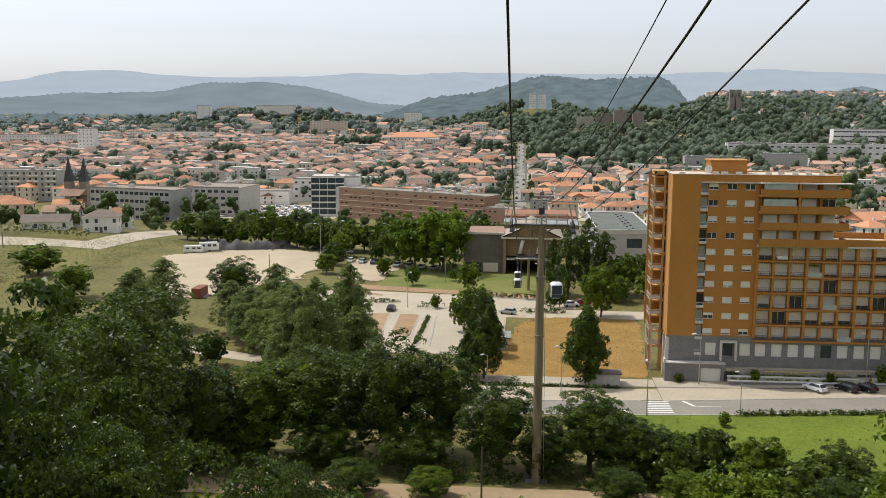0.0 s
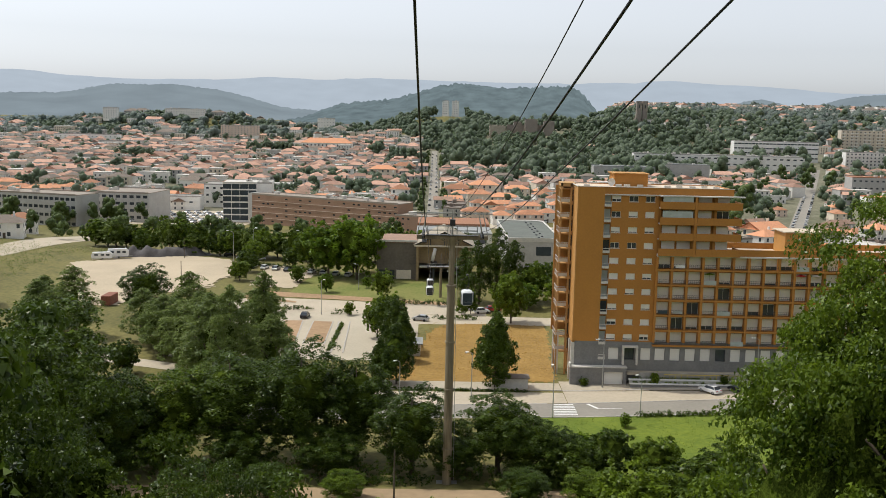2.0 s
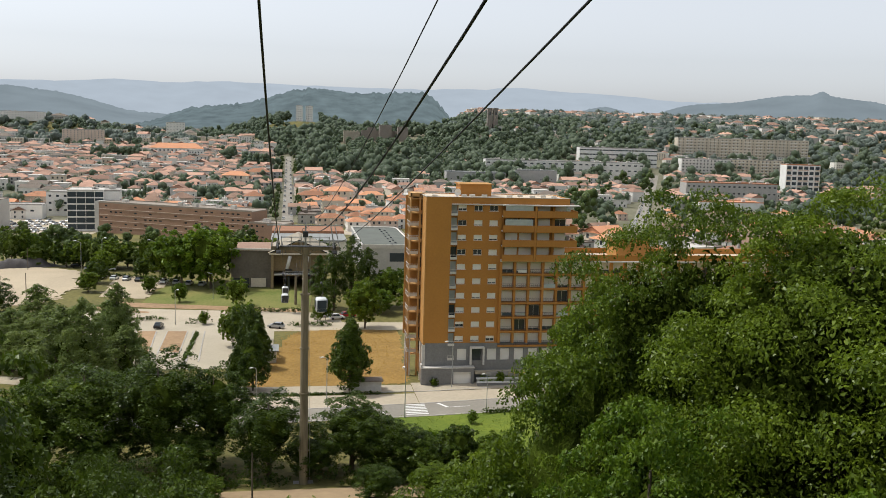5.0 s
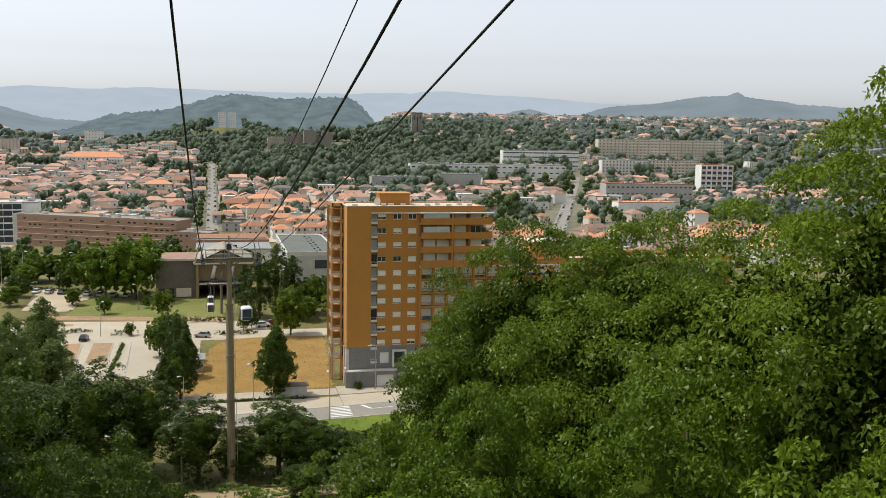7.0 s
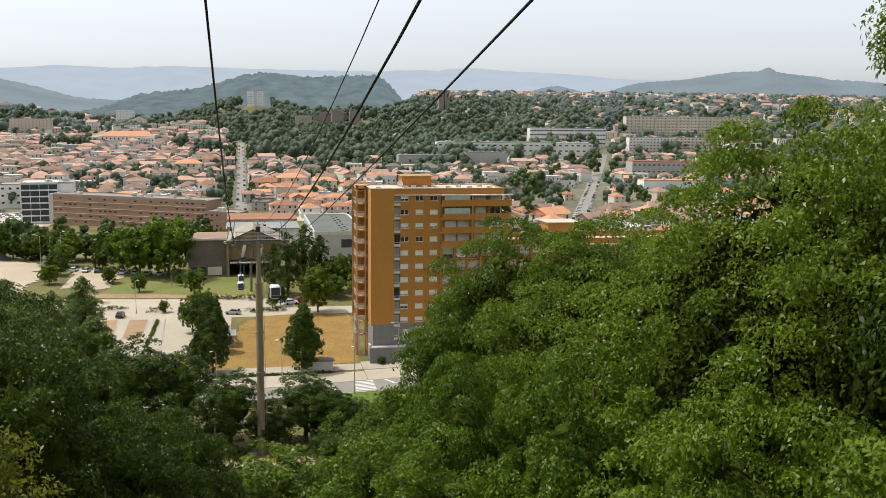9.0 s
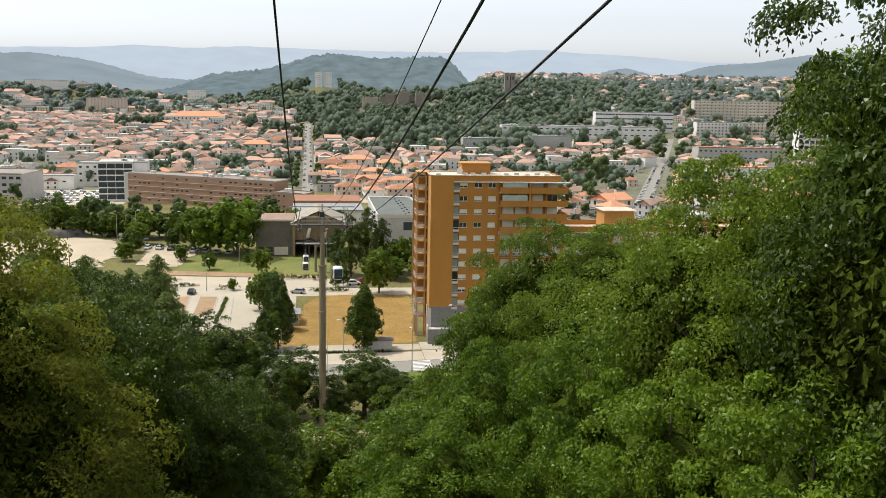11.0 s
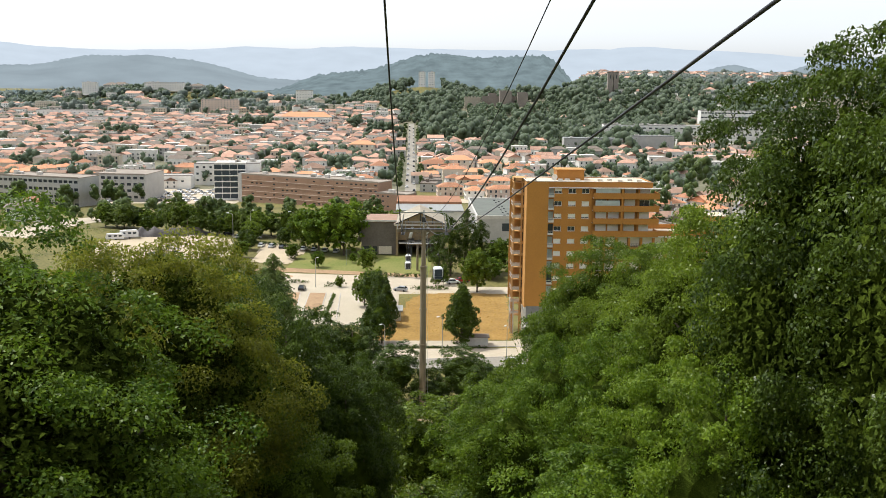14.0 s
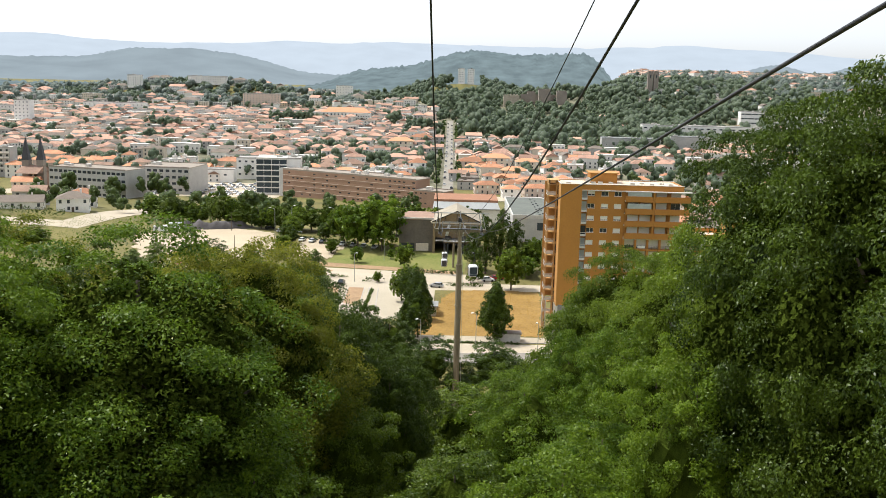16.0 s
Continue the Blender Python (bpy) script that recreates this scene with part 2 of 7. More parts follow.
def part(name, shape, material, parent, label="", smooth=False):
    """One mesh object under a thing or under a part."""
    me = shape if isinstance(shape, bpy.types.Mesh) else shape.mesh(name, material, smooth)
    ob = new(name, me)
    ob.parent = parent
    return tagged(ob, label)


def shared(name, me, parent, place, turn=0.0, scale=(1, 1, 1), label=""):
    """A part that shares its mesh with others like it."""
    ob = new(name, me)
    ob.parent = parent
    ob.matrix_basis = Matrix.Translation(place) @ Matrix.Rotation(turn, 4, "Z") @ Matrix.Diagonal((*scale, 1))
    return tagged(ob, label)


def thing(name, place, label, category, group="", turn=0.0):
    ob = new(name)
    ob.matrix_basis = Matrix.Translation(place) @ Matrix.Rotation(turn, 4, "Z")
    return tagged(ob, label, category, group)


def at(x, y, z, turn=0.0, scale=1.0):
    s = scale if isinstance(scale, (tuple, list)) else (scale,) * 3
    return Matrix.Translation((x, y, z)) @ Matrix.Rotation(turn, 4, "Z") @ Matrix.Diagonal((*s, 1))


def leaf_mesh(name, centres, radii, per, size, seed, material, heart=None, squash=0.6, outward=0.75, corners=3, flat=1.0):
    """Many small leaves set in clumps round the given centres; heart: the crown's middle, away from which they face."""
    r = np.random.RandomState(seed)
    c = np.repeat(np.asarray(centres, float), per, 0)
    rad = np.repeat(np.asarray(radii, float), per)
    n = len(c)
    d = r.normal(size=(n, 3))
    d /= np.linalg.norm(d, axis=1, keepdims=True)
    if heart is not None:
        out = c - np.asarray(heart, float)
        out /= np.linalg.norm(out, axis=1, keepdims=True) + 1e-6
        d = d + out * outward
        d[:, 2] += 0.15
        d /= np.linalg.norm(d, axis=1, keepdims=True)
    p = c + d * (rad * r.uniform(0.35, 1.0, n) ** 0.6)[:, None] * np.array([1, 1, flat])
    nor = d * 0.7 + r.normal(size=(n, 3)) * 0.55 + np.array([0, 0, 0.35])
    nor /= np.linalg.norm(nor, axis=1, keepdims=True)
    a = np.cross(nor, r.normal(size=(n, 3)))
    a /= np.linalg.norm(a, axis=1, keepdims=True)
    b = np.cross(nor, a)
    s = size * r.uniform(0.6, 1.3, n)[:, None]
    tip = nor * s * -0.18
    ring = [p - a * s * 0.55 + tip, p - b * s * squash * 0.55, p + a * s * 0.55 + tip, p + b * s * squash * 0.55]
    if corners == 3:
        ring = [p - a * s * 0.6 + tip, p + a * s * 0.4 - b * s * squash * 0.7, p + a * s * 0.4 + b * s * squash * 0.7]
    v = np.stack(ring, 1).reshape(-1, 3)
    me = bpy.data.meshes.new(name)
    me.vertices.add(corners * n)
    me.vertices.foreach_set("co", v.ravel())
    me.loops.add(corners * n)
    me.loops.foreach_set("vertex_index", np.arange(corners * n))
    me.polygons.add(n)
    me.polygons.foreach_set("loop_start", np.arange(0, corners * n, corners))
    me.polygons.foreach_set("loop_total", np.full(n, corners))
    me.materials.append(material)
    me.update(calc_edges=True)
    return me


rnd = random.Random(7)

# ---- ground ----
LINE_Y = [-3000, -600, -300, -220, -170, -130, -100, -75, -52, -34, -24, 60, 130, 220, 330, 500, 800, 1200, 1700, 2300, 5200]
LINE_Z = [420, 150, 70, 47, 33, 20, 10.5, 3.2, 0.6, 0.05, 0, 0, 0, -4, -9, -9.5, -6, 4, 17, 30, 34]


def hump(x, y, cx, cy, sx, sy, h):
    return h * math.exp(-(((x - cx) / sx) ** 2) - ((y - cy) / sy) ** 2)


def ground(x, y):
    z = float(np.interp(y, LINE_Y, LINE_Z))
    z += hump(x, y, 230, 1340, 330, 250, 31)
    z += 0.018 * min(max(x, 0), 90) * float(np.interp(y, [-44, -26, 4, 30], [0, 1, 1, 0]))
    z += hump(x, y, -640, 1720, 180, 90, 14)
    z += hump(x, y, -480, 1640, 160, 90, 28)
    z += hump(x, y, -4, 1720, 120, 82, 44)
    z += hump(x, y, -215, 175, 60, 45, 5)
    far = math.hypot(x, y + 170)
    if far > 1450 and x > 0 and y > 0:
        k = min(1, max(0, (math.degrees(math.atan2(x, y + 170)) - 7.5) / 3))
        z += k * k * (3 - 2 * k) * float(np.interp(far, [1450, 1650, 1900, 2200, 2600, 5000], [0, 22, 45, 63, 58, 30]))
    return z


def axis(stops):
    out = []
    for a, b, step in stops:
        out += list(np.arange(a, b, step))
    return out + [stops[-1][1]]


gx = axis([(-4500, -1200, 300), (-1200, -420, 60), (-420, -140, 14), (-140, 120, 5), (120, 420, 20), (420, 1800, 60), (1800, 4500, 300)])
gy = axis([(-3000, -320, 200), (-320, -240, 20), (-240, 130, 4), (130, 400, 10), (400, 1200, 40), (1200, 3200, 80), (3200, 5000, 300)])
g = Shape()
for y in gy:
    for x in gx:
        rough = 0.25 * noise.noise((x * 0.15, y * 0.15, 0)) if y < -56 else 0
        g.v.append((x, y, ground(x, y) + rough))
w = len(gx)
for j in range(len(gy) - 1):
    for i in range(w - 1):
        g.f.append((j * w + i, j * w + i + 1, (j + 1) * w + i + 1, (j + 1) * w + i))
        g.m.append(0)
terrain = new("ground", g.mesh("ground", GRASS, True))
tagged(terrain, "rough dry grass ground sloping down to the town", "ground", kind="structure")


def sheet(name, outline, material, label, lift=0.03, category="ground", step=12.0, name_kind="structure"):
    """A flat-lying surface that follows the ground, from a four-cornered outline."""
    (ax, ay), (bx, by), (cx, cy), (dx, dy) = outline
    n = max(1, int(max(math.hypot(bx - ax, by - ay), math.hypot(cx - dx, cy - dy)) / step))
    k = max(1, int(max(math.hypot(dx - ax, dy - ay), math.hypot(cx - bx, cy - by)) / step))
    s = Shape()
    for j in range(k + 1):
        for i in range(n + 1):
            u, v = i / n, j / k
            x = (ax * (1 - u) + bx * u) * (1 - v) + (dx * (1 - u) + cx * u) * v
            y = (ay * (1 - u) + by * u) * (1 - v) + (dy * (1 - u) + cy * u) * v
            s.v.append((x, y, ground(x, y) + lift))
    for j in range(k):
        for i in range(n):
            s.f.append((j * (n + 1) + i, j * (n + 1) + i + 1, (j + 1) * (n + 1) + i + 1, (j + 1) * (n + 1) + i))
            s.m.append(0)
    ob = new(name, s.mesh(name, material, True))
    return tagged(ob, label, category, kind=name_kind)


def patch(name, outline, material, label, lift, category, cell=1.0, wobble=1.5):
    """A surface with a ragged edge that follows the ground, from the corners of its outline."""
    xs, ys = [p[0] for p in outline], [p[1] for p in outline]
    sh, seen = Shape(), {}

    def corner(i, j):
        if (i, j) not in seen:
            x, y = i * cell, j * cell
            seen[i, j] = len(sh.v)
            sh.v.append((x, y, ground(x, y) + lift))
        return seen[i, j]

    for i in range(int((min(xs) - wobble) / cell) - 1, int((max(xs) + wobble) / cell) + 2):
        for j in range(int((min(ys) - wobble) / cell) - 1, int((max(ys) + wobble) / cell) + 2):
            x, y = (i + 0.5) * cell, (j + 0.5) * cell
            x += wobble * (noise.noise((x * 0.13, y * 0.13, 1)) + 0.6 * noise.noise((x * 0.5, y * 0.5, 4)))
            y += wobble * (noise.noise((x * 0.13, y * 0.13, 7)) + 0.6 * noise.noise((x * 0.5, y * 0.5, 9)))
            inside = False
            for (xa, ya), (xb, yb) in zip(outline, outline[1:] + outline[:1]):
                if (ya > y) != (yb > y) and x < (xb - xa) * (y - ya) / (yb - ya) + xa:
                    inside = not inside
            if inside:
                sh.f.append((corner(i, j), corner(i + 1, j), corner(i + 1, j + 1), corner(i, j + 1)))
                sh.m.append(0)
    return tagged(new(name, sh.mesh(name, material, True)), label, category, kind="structure")


STREET_FAR, STREET_NEAR = (-13.0, 0.095), (-20.7, 0.075)


def street(x, edge):
    return edge[0] + edge[1] * x


def strip(name, x0, x1, near, far, material, label, lift, category):
    return sheet(name, [(x0, near(x0)), (x1, near(x1)), (x1, far(x1)), (x0, far(x0))], material, label, lift, category, 5)


strip("road", -62, 90, lambda x: street(x, STREET_NEAR), lambda x: street(x, STREET_FAR), ASPHALT, "pale worn asphalt street in front of the flats", 0.04, "road")
strip("parking_bays", -1.5, 90, lambda x: street(x, STREET_FAR) + 0.1, lambda x: -5.6 + 0.075 * x if x < 30 else -3.35, PAVING, "pale paved parking strip along the street", 0.07, "parking")
strip("pavement", -1.5, 90, lambda x: -5.5 + 0.075 * x if x < 30 else -3.3, lambda x: 0.6, SLABS, "pale slab pavement along the flats", 0.14, "pavement")
strip("pavement", -40, -1.6, lambda x: street(x, STREET_FAR) + 0.1, lambda x: -6.6 + 0.03 * x, PAVING, "pale paved parking strip along the street", 0.07, "parking")
strip("pavement", -40, -1.6, lambda x: -5.4 + 0.02 * x, lambda x: -0.6, SLABS, "pale slab pavement below the dry plot", 0.1, "pavement")
sheet("meadow", [(-14, -54), (90, -50), (90, street(90, STREET_NEAR) - 0.2), (-14, street(-14, STREET_NEAR) - 0.2)], MEADOW, "bright green meadow grass beside the road", 0.05, "meadow", 5)
sheet("dirt_track", [(-110, -63.5), (6, -61), (6, -55.4), (-110, -56.2)], SOIL, "sandy dirt track below the hillside trees", 0.12, "track", 3)
patch("dry_field", [(-37, -0.8), (-29, -0.6), (-2.2, 0.6), (-1.6, 3.7), (1.5, 49.5), (-9, 50.5), (-22, 50), (-25.5, 44), (-28, 30), (-33, 14)], STRAW, "straw-coloured dry grass plot", 0.06, "field", 0.6, 1.0)
sheet("footpath", [(-29, 49.2), (6, 50), (6, 59), (-30, 60)], PAVING, "pale footpath behind the dry grass plot", 0.05, "path", 12)
sheet("car_park", [(-80, 14), (-29, 14), (-29, 61), (-76, 64)], LANE, "pale worn asphalt car park lanes", 0.03, "parking", 10)
sheet("plaza", [(-80, 61.5), (-12, 60), (-12, 71.5), (-78, 80)], PAVING, "pale paved forecourt below the station lawn", 0.05, "pavement", 10)
for pts in ([(-59.5, 28), (-55.6, 28), (-57.0, 50.3), (-61.5, 50)], [(-53.8, 30), (-49.2, 28), (-49.7, 49.6), (-54.4, 50)], [(-66.5, 28), (-62.5, 28), (-64, 50), (-68.5, 50)], [(-76, 76), (-62, 72), (-62, 74), (-77, 81)]):
    sheet("bare_bed", pts, EARTH, "bare brown planting bed in the car park", 0.12, "bed", 6)
sheet("bare_strip", [(-76, 82), (-21, 72.5), (-21, 76.5), (-72, 88)], EARTH, "strip of trodden brown soil below the lawn", 0.09, "bed", 6)
sheet("lawn", [(-66, 87), (-20, 76.5), (-18, 110), (-62, 126)], LAWN, "mown lawn with dry patches before the cable station", 0.04, "lawn", 6)
patch("gravel_car_park", [(-79, 97), (-67, 93), (-62, 121), (-80, 138)], LOT, "sandy gravel parking ground beside the lawn", 0.14, "parking", 1.0, 1.5)
patch("gravel_yard", [(-118, 60), (-108, 64), (-99, 82), (-90, 92), (-88, 118), (-96, 150), (-110, 158), (-134, 142), (-143, 128), (-137, 108), (-126, 84)], LOT, "pale bare gravel yard", 0.16, "yard", 1.0, 3.0)
sheet("lane", [(-104, 14), (-68, 0.5), (-66.5, 4.5), (-102, 19)], PAVING, "pale concrete lane between trees", 0.07, "lane", 8)
sheet("lane", [(-290, 130), (-180, 138), (-176, 150), (-290, 152)], PAVING, "pale country lane beside the villa hedge", 0.12, "lane", 8)
sheet("lane", [(-181, 138), (-168, 136), (-150, 250), (-166, 262)], PAVING, "pale country lane beside the villa hedge", 0.12, "lane", 8)
sheet("office_yard", [(-300, 300), (-125, 318), (-125, 400), (-250, 420)], PAVING, "pale car park before the office blocks", 0.06, "parking", 12)
sheet("town_ground", [(-800, 395), (420, 395), (640, 1560), (-1250, 1560)], YARDS, "mottled yards and gardens between the town houses", 0.12, "ground", 25)
sheet("town_ground", [(44, 165), (330, 165), (330, 394), (62, 394)], YARDS, "mottled yards and gardens between the town houses", 0.12, "ground", 12)
sheet("avenue", [(-30.2, 350), (-22.8, 350), (-23.2, 1075), (-30.4, 1075)], ASPHALT, "straight pale avenue running through the town", 0.4, "road", 30)
sheet("street", [(24, 180), (34, 180), (42, 480), (30, 480)], ASPHALT, "narrow street between houses", 0.3, "road", 20)
sheet("street", [(102, 180), (112, 180), (426, 930), (414, 930)], ASPHALT, "long street running away between houses", 0.3, "road", 20)
sheet("roundabout_road", [(-60, 345), (60, 320), (60, 336), (-60, 372)], PAVING, "pale curved road before the town houses", 0.22, "road", 12)
for k in range(7):
    y = -19.9 + k * 0.95
    sheet("crossing_stripe", [(-4.8 + 0.07 * k, y), (-0.7, y + 0.3), (-0.7, y + 0.75), (-4.8 + 0.07 * k, y + 0.45)], WHITE_LINE, "white painted crossing stripe", 0.055, "marking")
sheet("road_line", [(1.5, -13.2), (2.1, -13.2), (3.6, -16.0), (3.0, -16.0)], WHITE_LINE, "white painted road line", 0.055, "marking")
sheet("road_line", [(3.6, -16.1), (7.5, -15.8), (7.5, -15.6), (3.6, -15.9)], WHITE_LINE, "white painted road line", 0.055, "marking")
sheet("road_line", [(-9.6, -17.9), (-8.9, -17.9), (-7.6, -20.4), (-8.3, -20.4)], WHITE_LINE, "white painted road line", 0.055, "marking")
sheet("road_line", [(-14.6, -18.2), (-9.7, -17.9), (-9.7, -17.7), (-14.6, -18.0)], WHITE_LINE, "white painted road line", 0.055, "marking")
sheet("road_line", [(-34, -16.4), (-31.5, -14.2), (-31.1, -14.3), (-33.5, -16.6)], WHITE_LINE, "white painted road line", 0.055, "marking")
kerb = Shape()


def kerb_run(x0, y0, x1, y1, n=40, up=0.17):
    for i in range(n):
        a, b = i / n, (i + 0.97) / n
        xa, ya, xb, yb = x0 + (x1 - x0) * a, y0 + (y1 - y0) * a, x0 + (x1 - x0) * b, y0 + (y1 - y0) * b
        z = ground((xa + xb) / 2, (ya + yb) / 2)
        kerb.box(min(xa, xb) - (0.1 if abs(x1 - x0) < 6 else 0), min(ya, yb) - 0.08, z, max(xa, xb) + (0.1 if abs(x1 - x0) < 6 else 0), max(ya, yb) + 0.08, z + up)


kerb_run(-1.5, street(-1.5, STREET_FAR), 90, street(90, STREET_FAR), 60, 0.1)
kerb_run(-40, street(-40, STREET_FAR), -5.2, street(-5.2, STREET_FAR), 30, 0.1)
kerb_run(-1.5, -5.6, 30, -3.35, 24)
kerb_run(30, -3.35, 90, -3.35, 40)
kerb_run(-40, -6.3, -1.6, -5.4, 30)
kerb_run(-62, street(-62, STREET_NEAR), 90, street(90, STREET_NEAR), 90, 0.12)
for x0, x1 in ((-61.5, -59.5), (-57.0, -55.6), (-54.4, -53.8), (-49.7, -49.2), (-48.3, -46.9), (-45.6, -44.4)):
    kerb_run(x1, 27 if x0 < -49 else 20, x0, 50, 20, 0.14)
tagged(new("kerb", kerb.mesh("kerb", STONE)), "granite kerb stones along the pavement", "kerb", kind="structure")

# ---- the block of flats ----
STOREY = 2.9
WIN_X = [7.9, 11.1, 14.2]
LOG_X = [17.4 + 2.87 * k for k in range(24)]


def row_z(r):
    """Middle height of the windows of a row, counted from the top."""
    return 38.2 - STOREY * r


flats = thing("apartment_building", (0, 0, 0), "ochre-clad block of flats with loggias and grey stone base", "building")
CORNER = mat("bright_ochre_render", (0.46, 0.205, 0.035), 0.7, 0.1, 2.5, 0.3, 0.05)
core = Shape()
core.box(1.2, 0.9, 0, 29.0, 11.0, 36.6)
core.box(29.0, 0.9, 0, 88, 11.0, 24.8)
part("core_wall", core, ORANGE, flats)
wall = Shape()
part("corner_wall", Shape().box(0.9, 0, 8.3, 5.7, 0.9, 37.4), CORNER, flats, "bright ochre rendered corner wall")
wall.box(5.7, 0, 35.86, 29.6, 0.9, 37.4)
for r in range(1, 11):
    z = row_z(r)
    if r > 1:
        wall.box(7.0, 0, z + 0.55, 15.8, 0.9, row_z(r - 1) - 0.55)
    for a, b in ((7.0, WIN_X[0] - 0.85), (WIN_X[0] + 0.85, WIN_X[1] - 0.85), (WIN_X[1] + 0.85, WIN_X[2] - 0.85), (WIN_X[2] + 0.85, 15.8)):
        wall.box(a, 0, z - 0.55, b, 0.9, z + 0.55)
wall.box(7.0, 0, 8.3, 15.8, 0.9, row_z(10) - 0.55)
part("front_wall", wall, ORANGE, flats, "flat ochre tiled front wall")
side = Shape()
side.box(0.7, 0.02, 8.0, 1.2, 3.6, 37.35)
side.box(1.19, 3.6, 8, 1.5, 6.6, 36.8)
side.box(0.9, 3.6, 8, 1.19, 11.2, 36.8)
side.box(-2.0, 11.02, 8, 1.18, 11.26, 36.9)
part("side_wall", side, ORANGE_LIT, flats, "side wall in a lighter, sunlit copy of the ochre")
# Ochre of the balcony frames paled so shaded faces look sunlit.
FRAME_LIT = mat("sunlit_ochre_frame", (0.52, 0.30, 0.11), 0.75, 0.12, 2.5, 0.3, 0.05)
for y0, y1 in ((6.6, 6.95), (8.8, 9.05), (10.8, 11.0)):
    part("balcony_post", Shape().box(-1.55, y0, 0, -1.25, y1, 37.6), FRAME_LIT, flats, "ochre balcony frame post in a paler, sunlit tone" if y0 < 7 else "")
part("balcony_post", Shape().box(0.25, 6.6, 0, 0.6, 6.9, 37.5), FRAME_LIT, flats)
deck_me = Shape().box(-1.51, 6.62, 0, 1.19, 10.99, 0.22).mesh("balcony_deck", FRAME_LIT)
for r in range(1, 13):
    shared("balcony_deck", deck_me, flats, (0, 0, row_z(r) + 1.04))
part("balcony_roof", Shape().box(-1.55, 6.6, 36.9, 1.2, 11.01, 37.6), FRAME_LIT, flats)
bal = Shape()
bal.box(-1.67, 6.75, 0, -1.61, 11.15, 0.12)
bal.box(-1.67, 6.75, 0.85, -1.61, 11.15, 0.95)
for i in range(12):
    bal.box(-1.65, 6.8 + i * 0.38, 0.12, -1.63, 6.86 + i * 0.38, 0.85)
bal.box(-1.55, 6.56, 0.1, 0.2, 6.62, 0.72)
bal.box(-1.55, 6.55, 0.92, 0.2, 6.61, 1.0)
for i in range(6):
    bal.box(-1.55 + i * 0.34, 6.56, 0.72, -1.5 + i * 0.34, 6.6, 0.92)
bal_me = bal.mesh("side_balcony", PALE_CONCRETE)
dark_me = Shape().box(0.75, 7.0, 0.0, 0.88, 10.8, 2.2).mesh("side_window", GLASS)
for r in range(1, 12):
    shared("side_balcony", bal_me, flats, (0, 0, row_z(r) - 1.45), label="pale side balcony railing" if r == 1 else "")
    shared("side_window", dark_me, flats, (0, 0, row_z(r) - 1.2))
pil = Shape()
for x0, y0 in ((0.55, 0.0), (0.55, 3.0), (-1.55, 6.6), (-1.55, 10.7)):
    pil.box(x0, y0 + 0.01, 0, x0 + 0.62, y0 + 0.6, 8.0)
part("corner_pillar", pil, PALE_CONCRETE, flats)
roof = Shape()
roof.box(0.92, 0.91, 36.85, 29.0, 10.9, 37.28)
roof.box(29.0, 0.91, 24.81, 88, 10.9, 25.1)
part("flat_roof", roof, ROOF_SCREED, flats, "pale flat roof with vents")
par = Shape()
par.box(0.7, 10.9, 36.0, 29.6, 11.2, 37.4)
par.box(29.0, 0.9, 36.0, 29.6, 10.9, 37.4)
par.box(29.0, -0.25, 25.0, 88, 0.3, 26.2)
par.box(29.6, 10.9, 24.0, 88, 11.2, 26.2)
part("roof_parapet", par, ORANGE, flats)
cop = Shape()
cop.box(0.6, -0.06, 37.4, 29.7, 0.25, 37.5)
cop.box(0.6, 0.25, 37.4, 0.9, 11.2, 37.5)
cop.box(0.6, 10.95, 37.41, 29.7, 11.25, 37.52)
cop.box(5.7, -0.45, 35.95, 15.8, 0.0, 36.15)
cop.box(15.8, -1.3, 35.95, 31.4, 0.0, 36.15)
cop.box(15.8, -0.75, 24.75, 88, -0.02, 25.0)
part("ledge", cop, PALE_CONCRETE, flats, "pale projecting concrete ledge")
pent = Shape()
pent.box(8.2, 5.0, 37.28, 14.6, 10.0, 39.6)
part("stair_house", pent, ORANGE, flats, "ochre rooftop stair house")
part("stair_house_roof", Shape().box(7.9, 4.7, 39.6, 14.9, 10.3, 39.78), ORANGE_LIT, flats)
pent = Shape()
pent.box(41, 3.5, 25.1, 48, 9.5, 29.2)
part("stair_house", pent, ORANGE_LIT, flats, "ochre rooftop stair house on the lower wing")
part("stair_house_roof", Shape().box(40.6, 3.1, 29.2, 48.5, 9.9, 29.4), ROOF_SCREED, flats)
vent_me = Shape().box(-0.55, -0.3, 0, 0.55, 0.3, 0.42).box(-0.45, -0.34, 0.1, 0.45, -0.3, 0.34).mesh("roof_vent", PALE_CONCRETE)
for x, y in ((2.6, 2.0), (8.8, 3.6), (10.5, 4.2), (13.0, 4.1), (18.0, 3.4), (20.5, 4.6), (22.6, 3.0), (25.2, 4.4), (27.0, 2.6)):
    shared("roof_vent", vent_me, flats, (x, y, 37.28), rnd.uniform(-0.2, 0.2))
for x, y in ((33.5, 4.0), (36.5, 6.0), (52, 4.0), (55, 5.5), (60, 4), (66, 5)):
    shared("roof_vent", vent_me, flats, (x, y, 25.1), rnd.uniform(-0.2, 0.2))
dish = Shape()
for i in range(16):
    a, b = 2 * math.pi * i / 16, 2 * math.pi * (i + 1) / 16
    dish.face([(0, 0.14, 0.5), (0.5 * math.cos(a), 0, 0.5 + 0.5 * math.sin(a)), (0.5 * math.cos(b), 0, 0.5 + 0.5 * math.sin(b))])
dish.tube([(0, 0.1, -0.1), (0, 0.14, 0.5)], [0.04, 0.04], 6)
dish_me = dish.mesh("satellite_dish", WHITE)
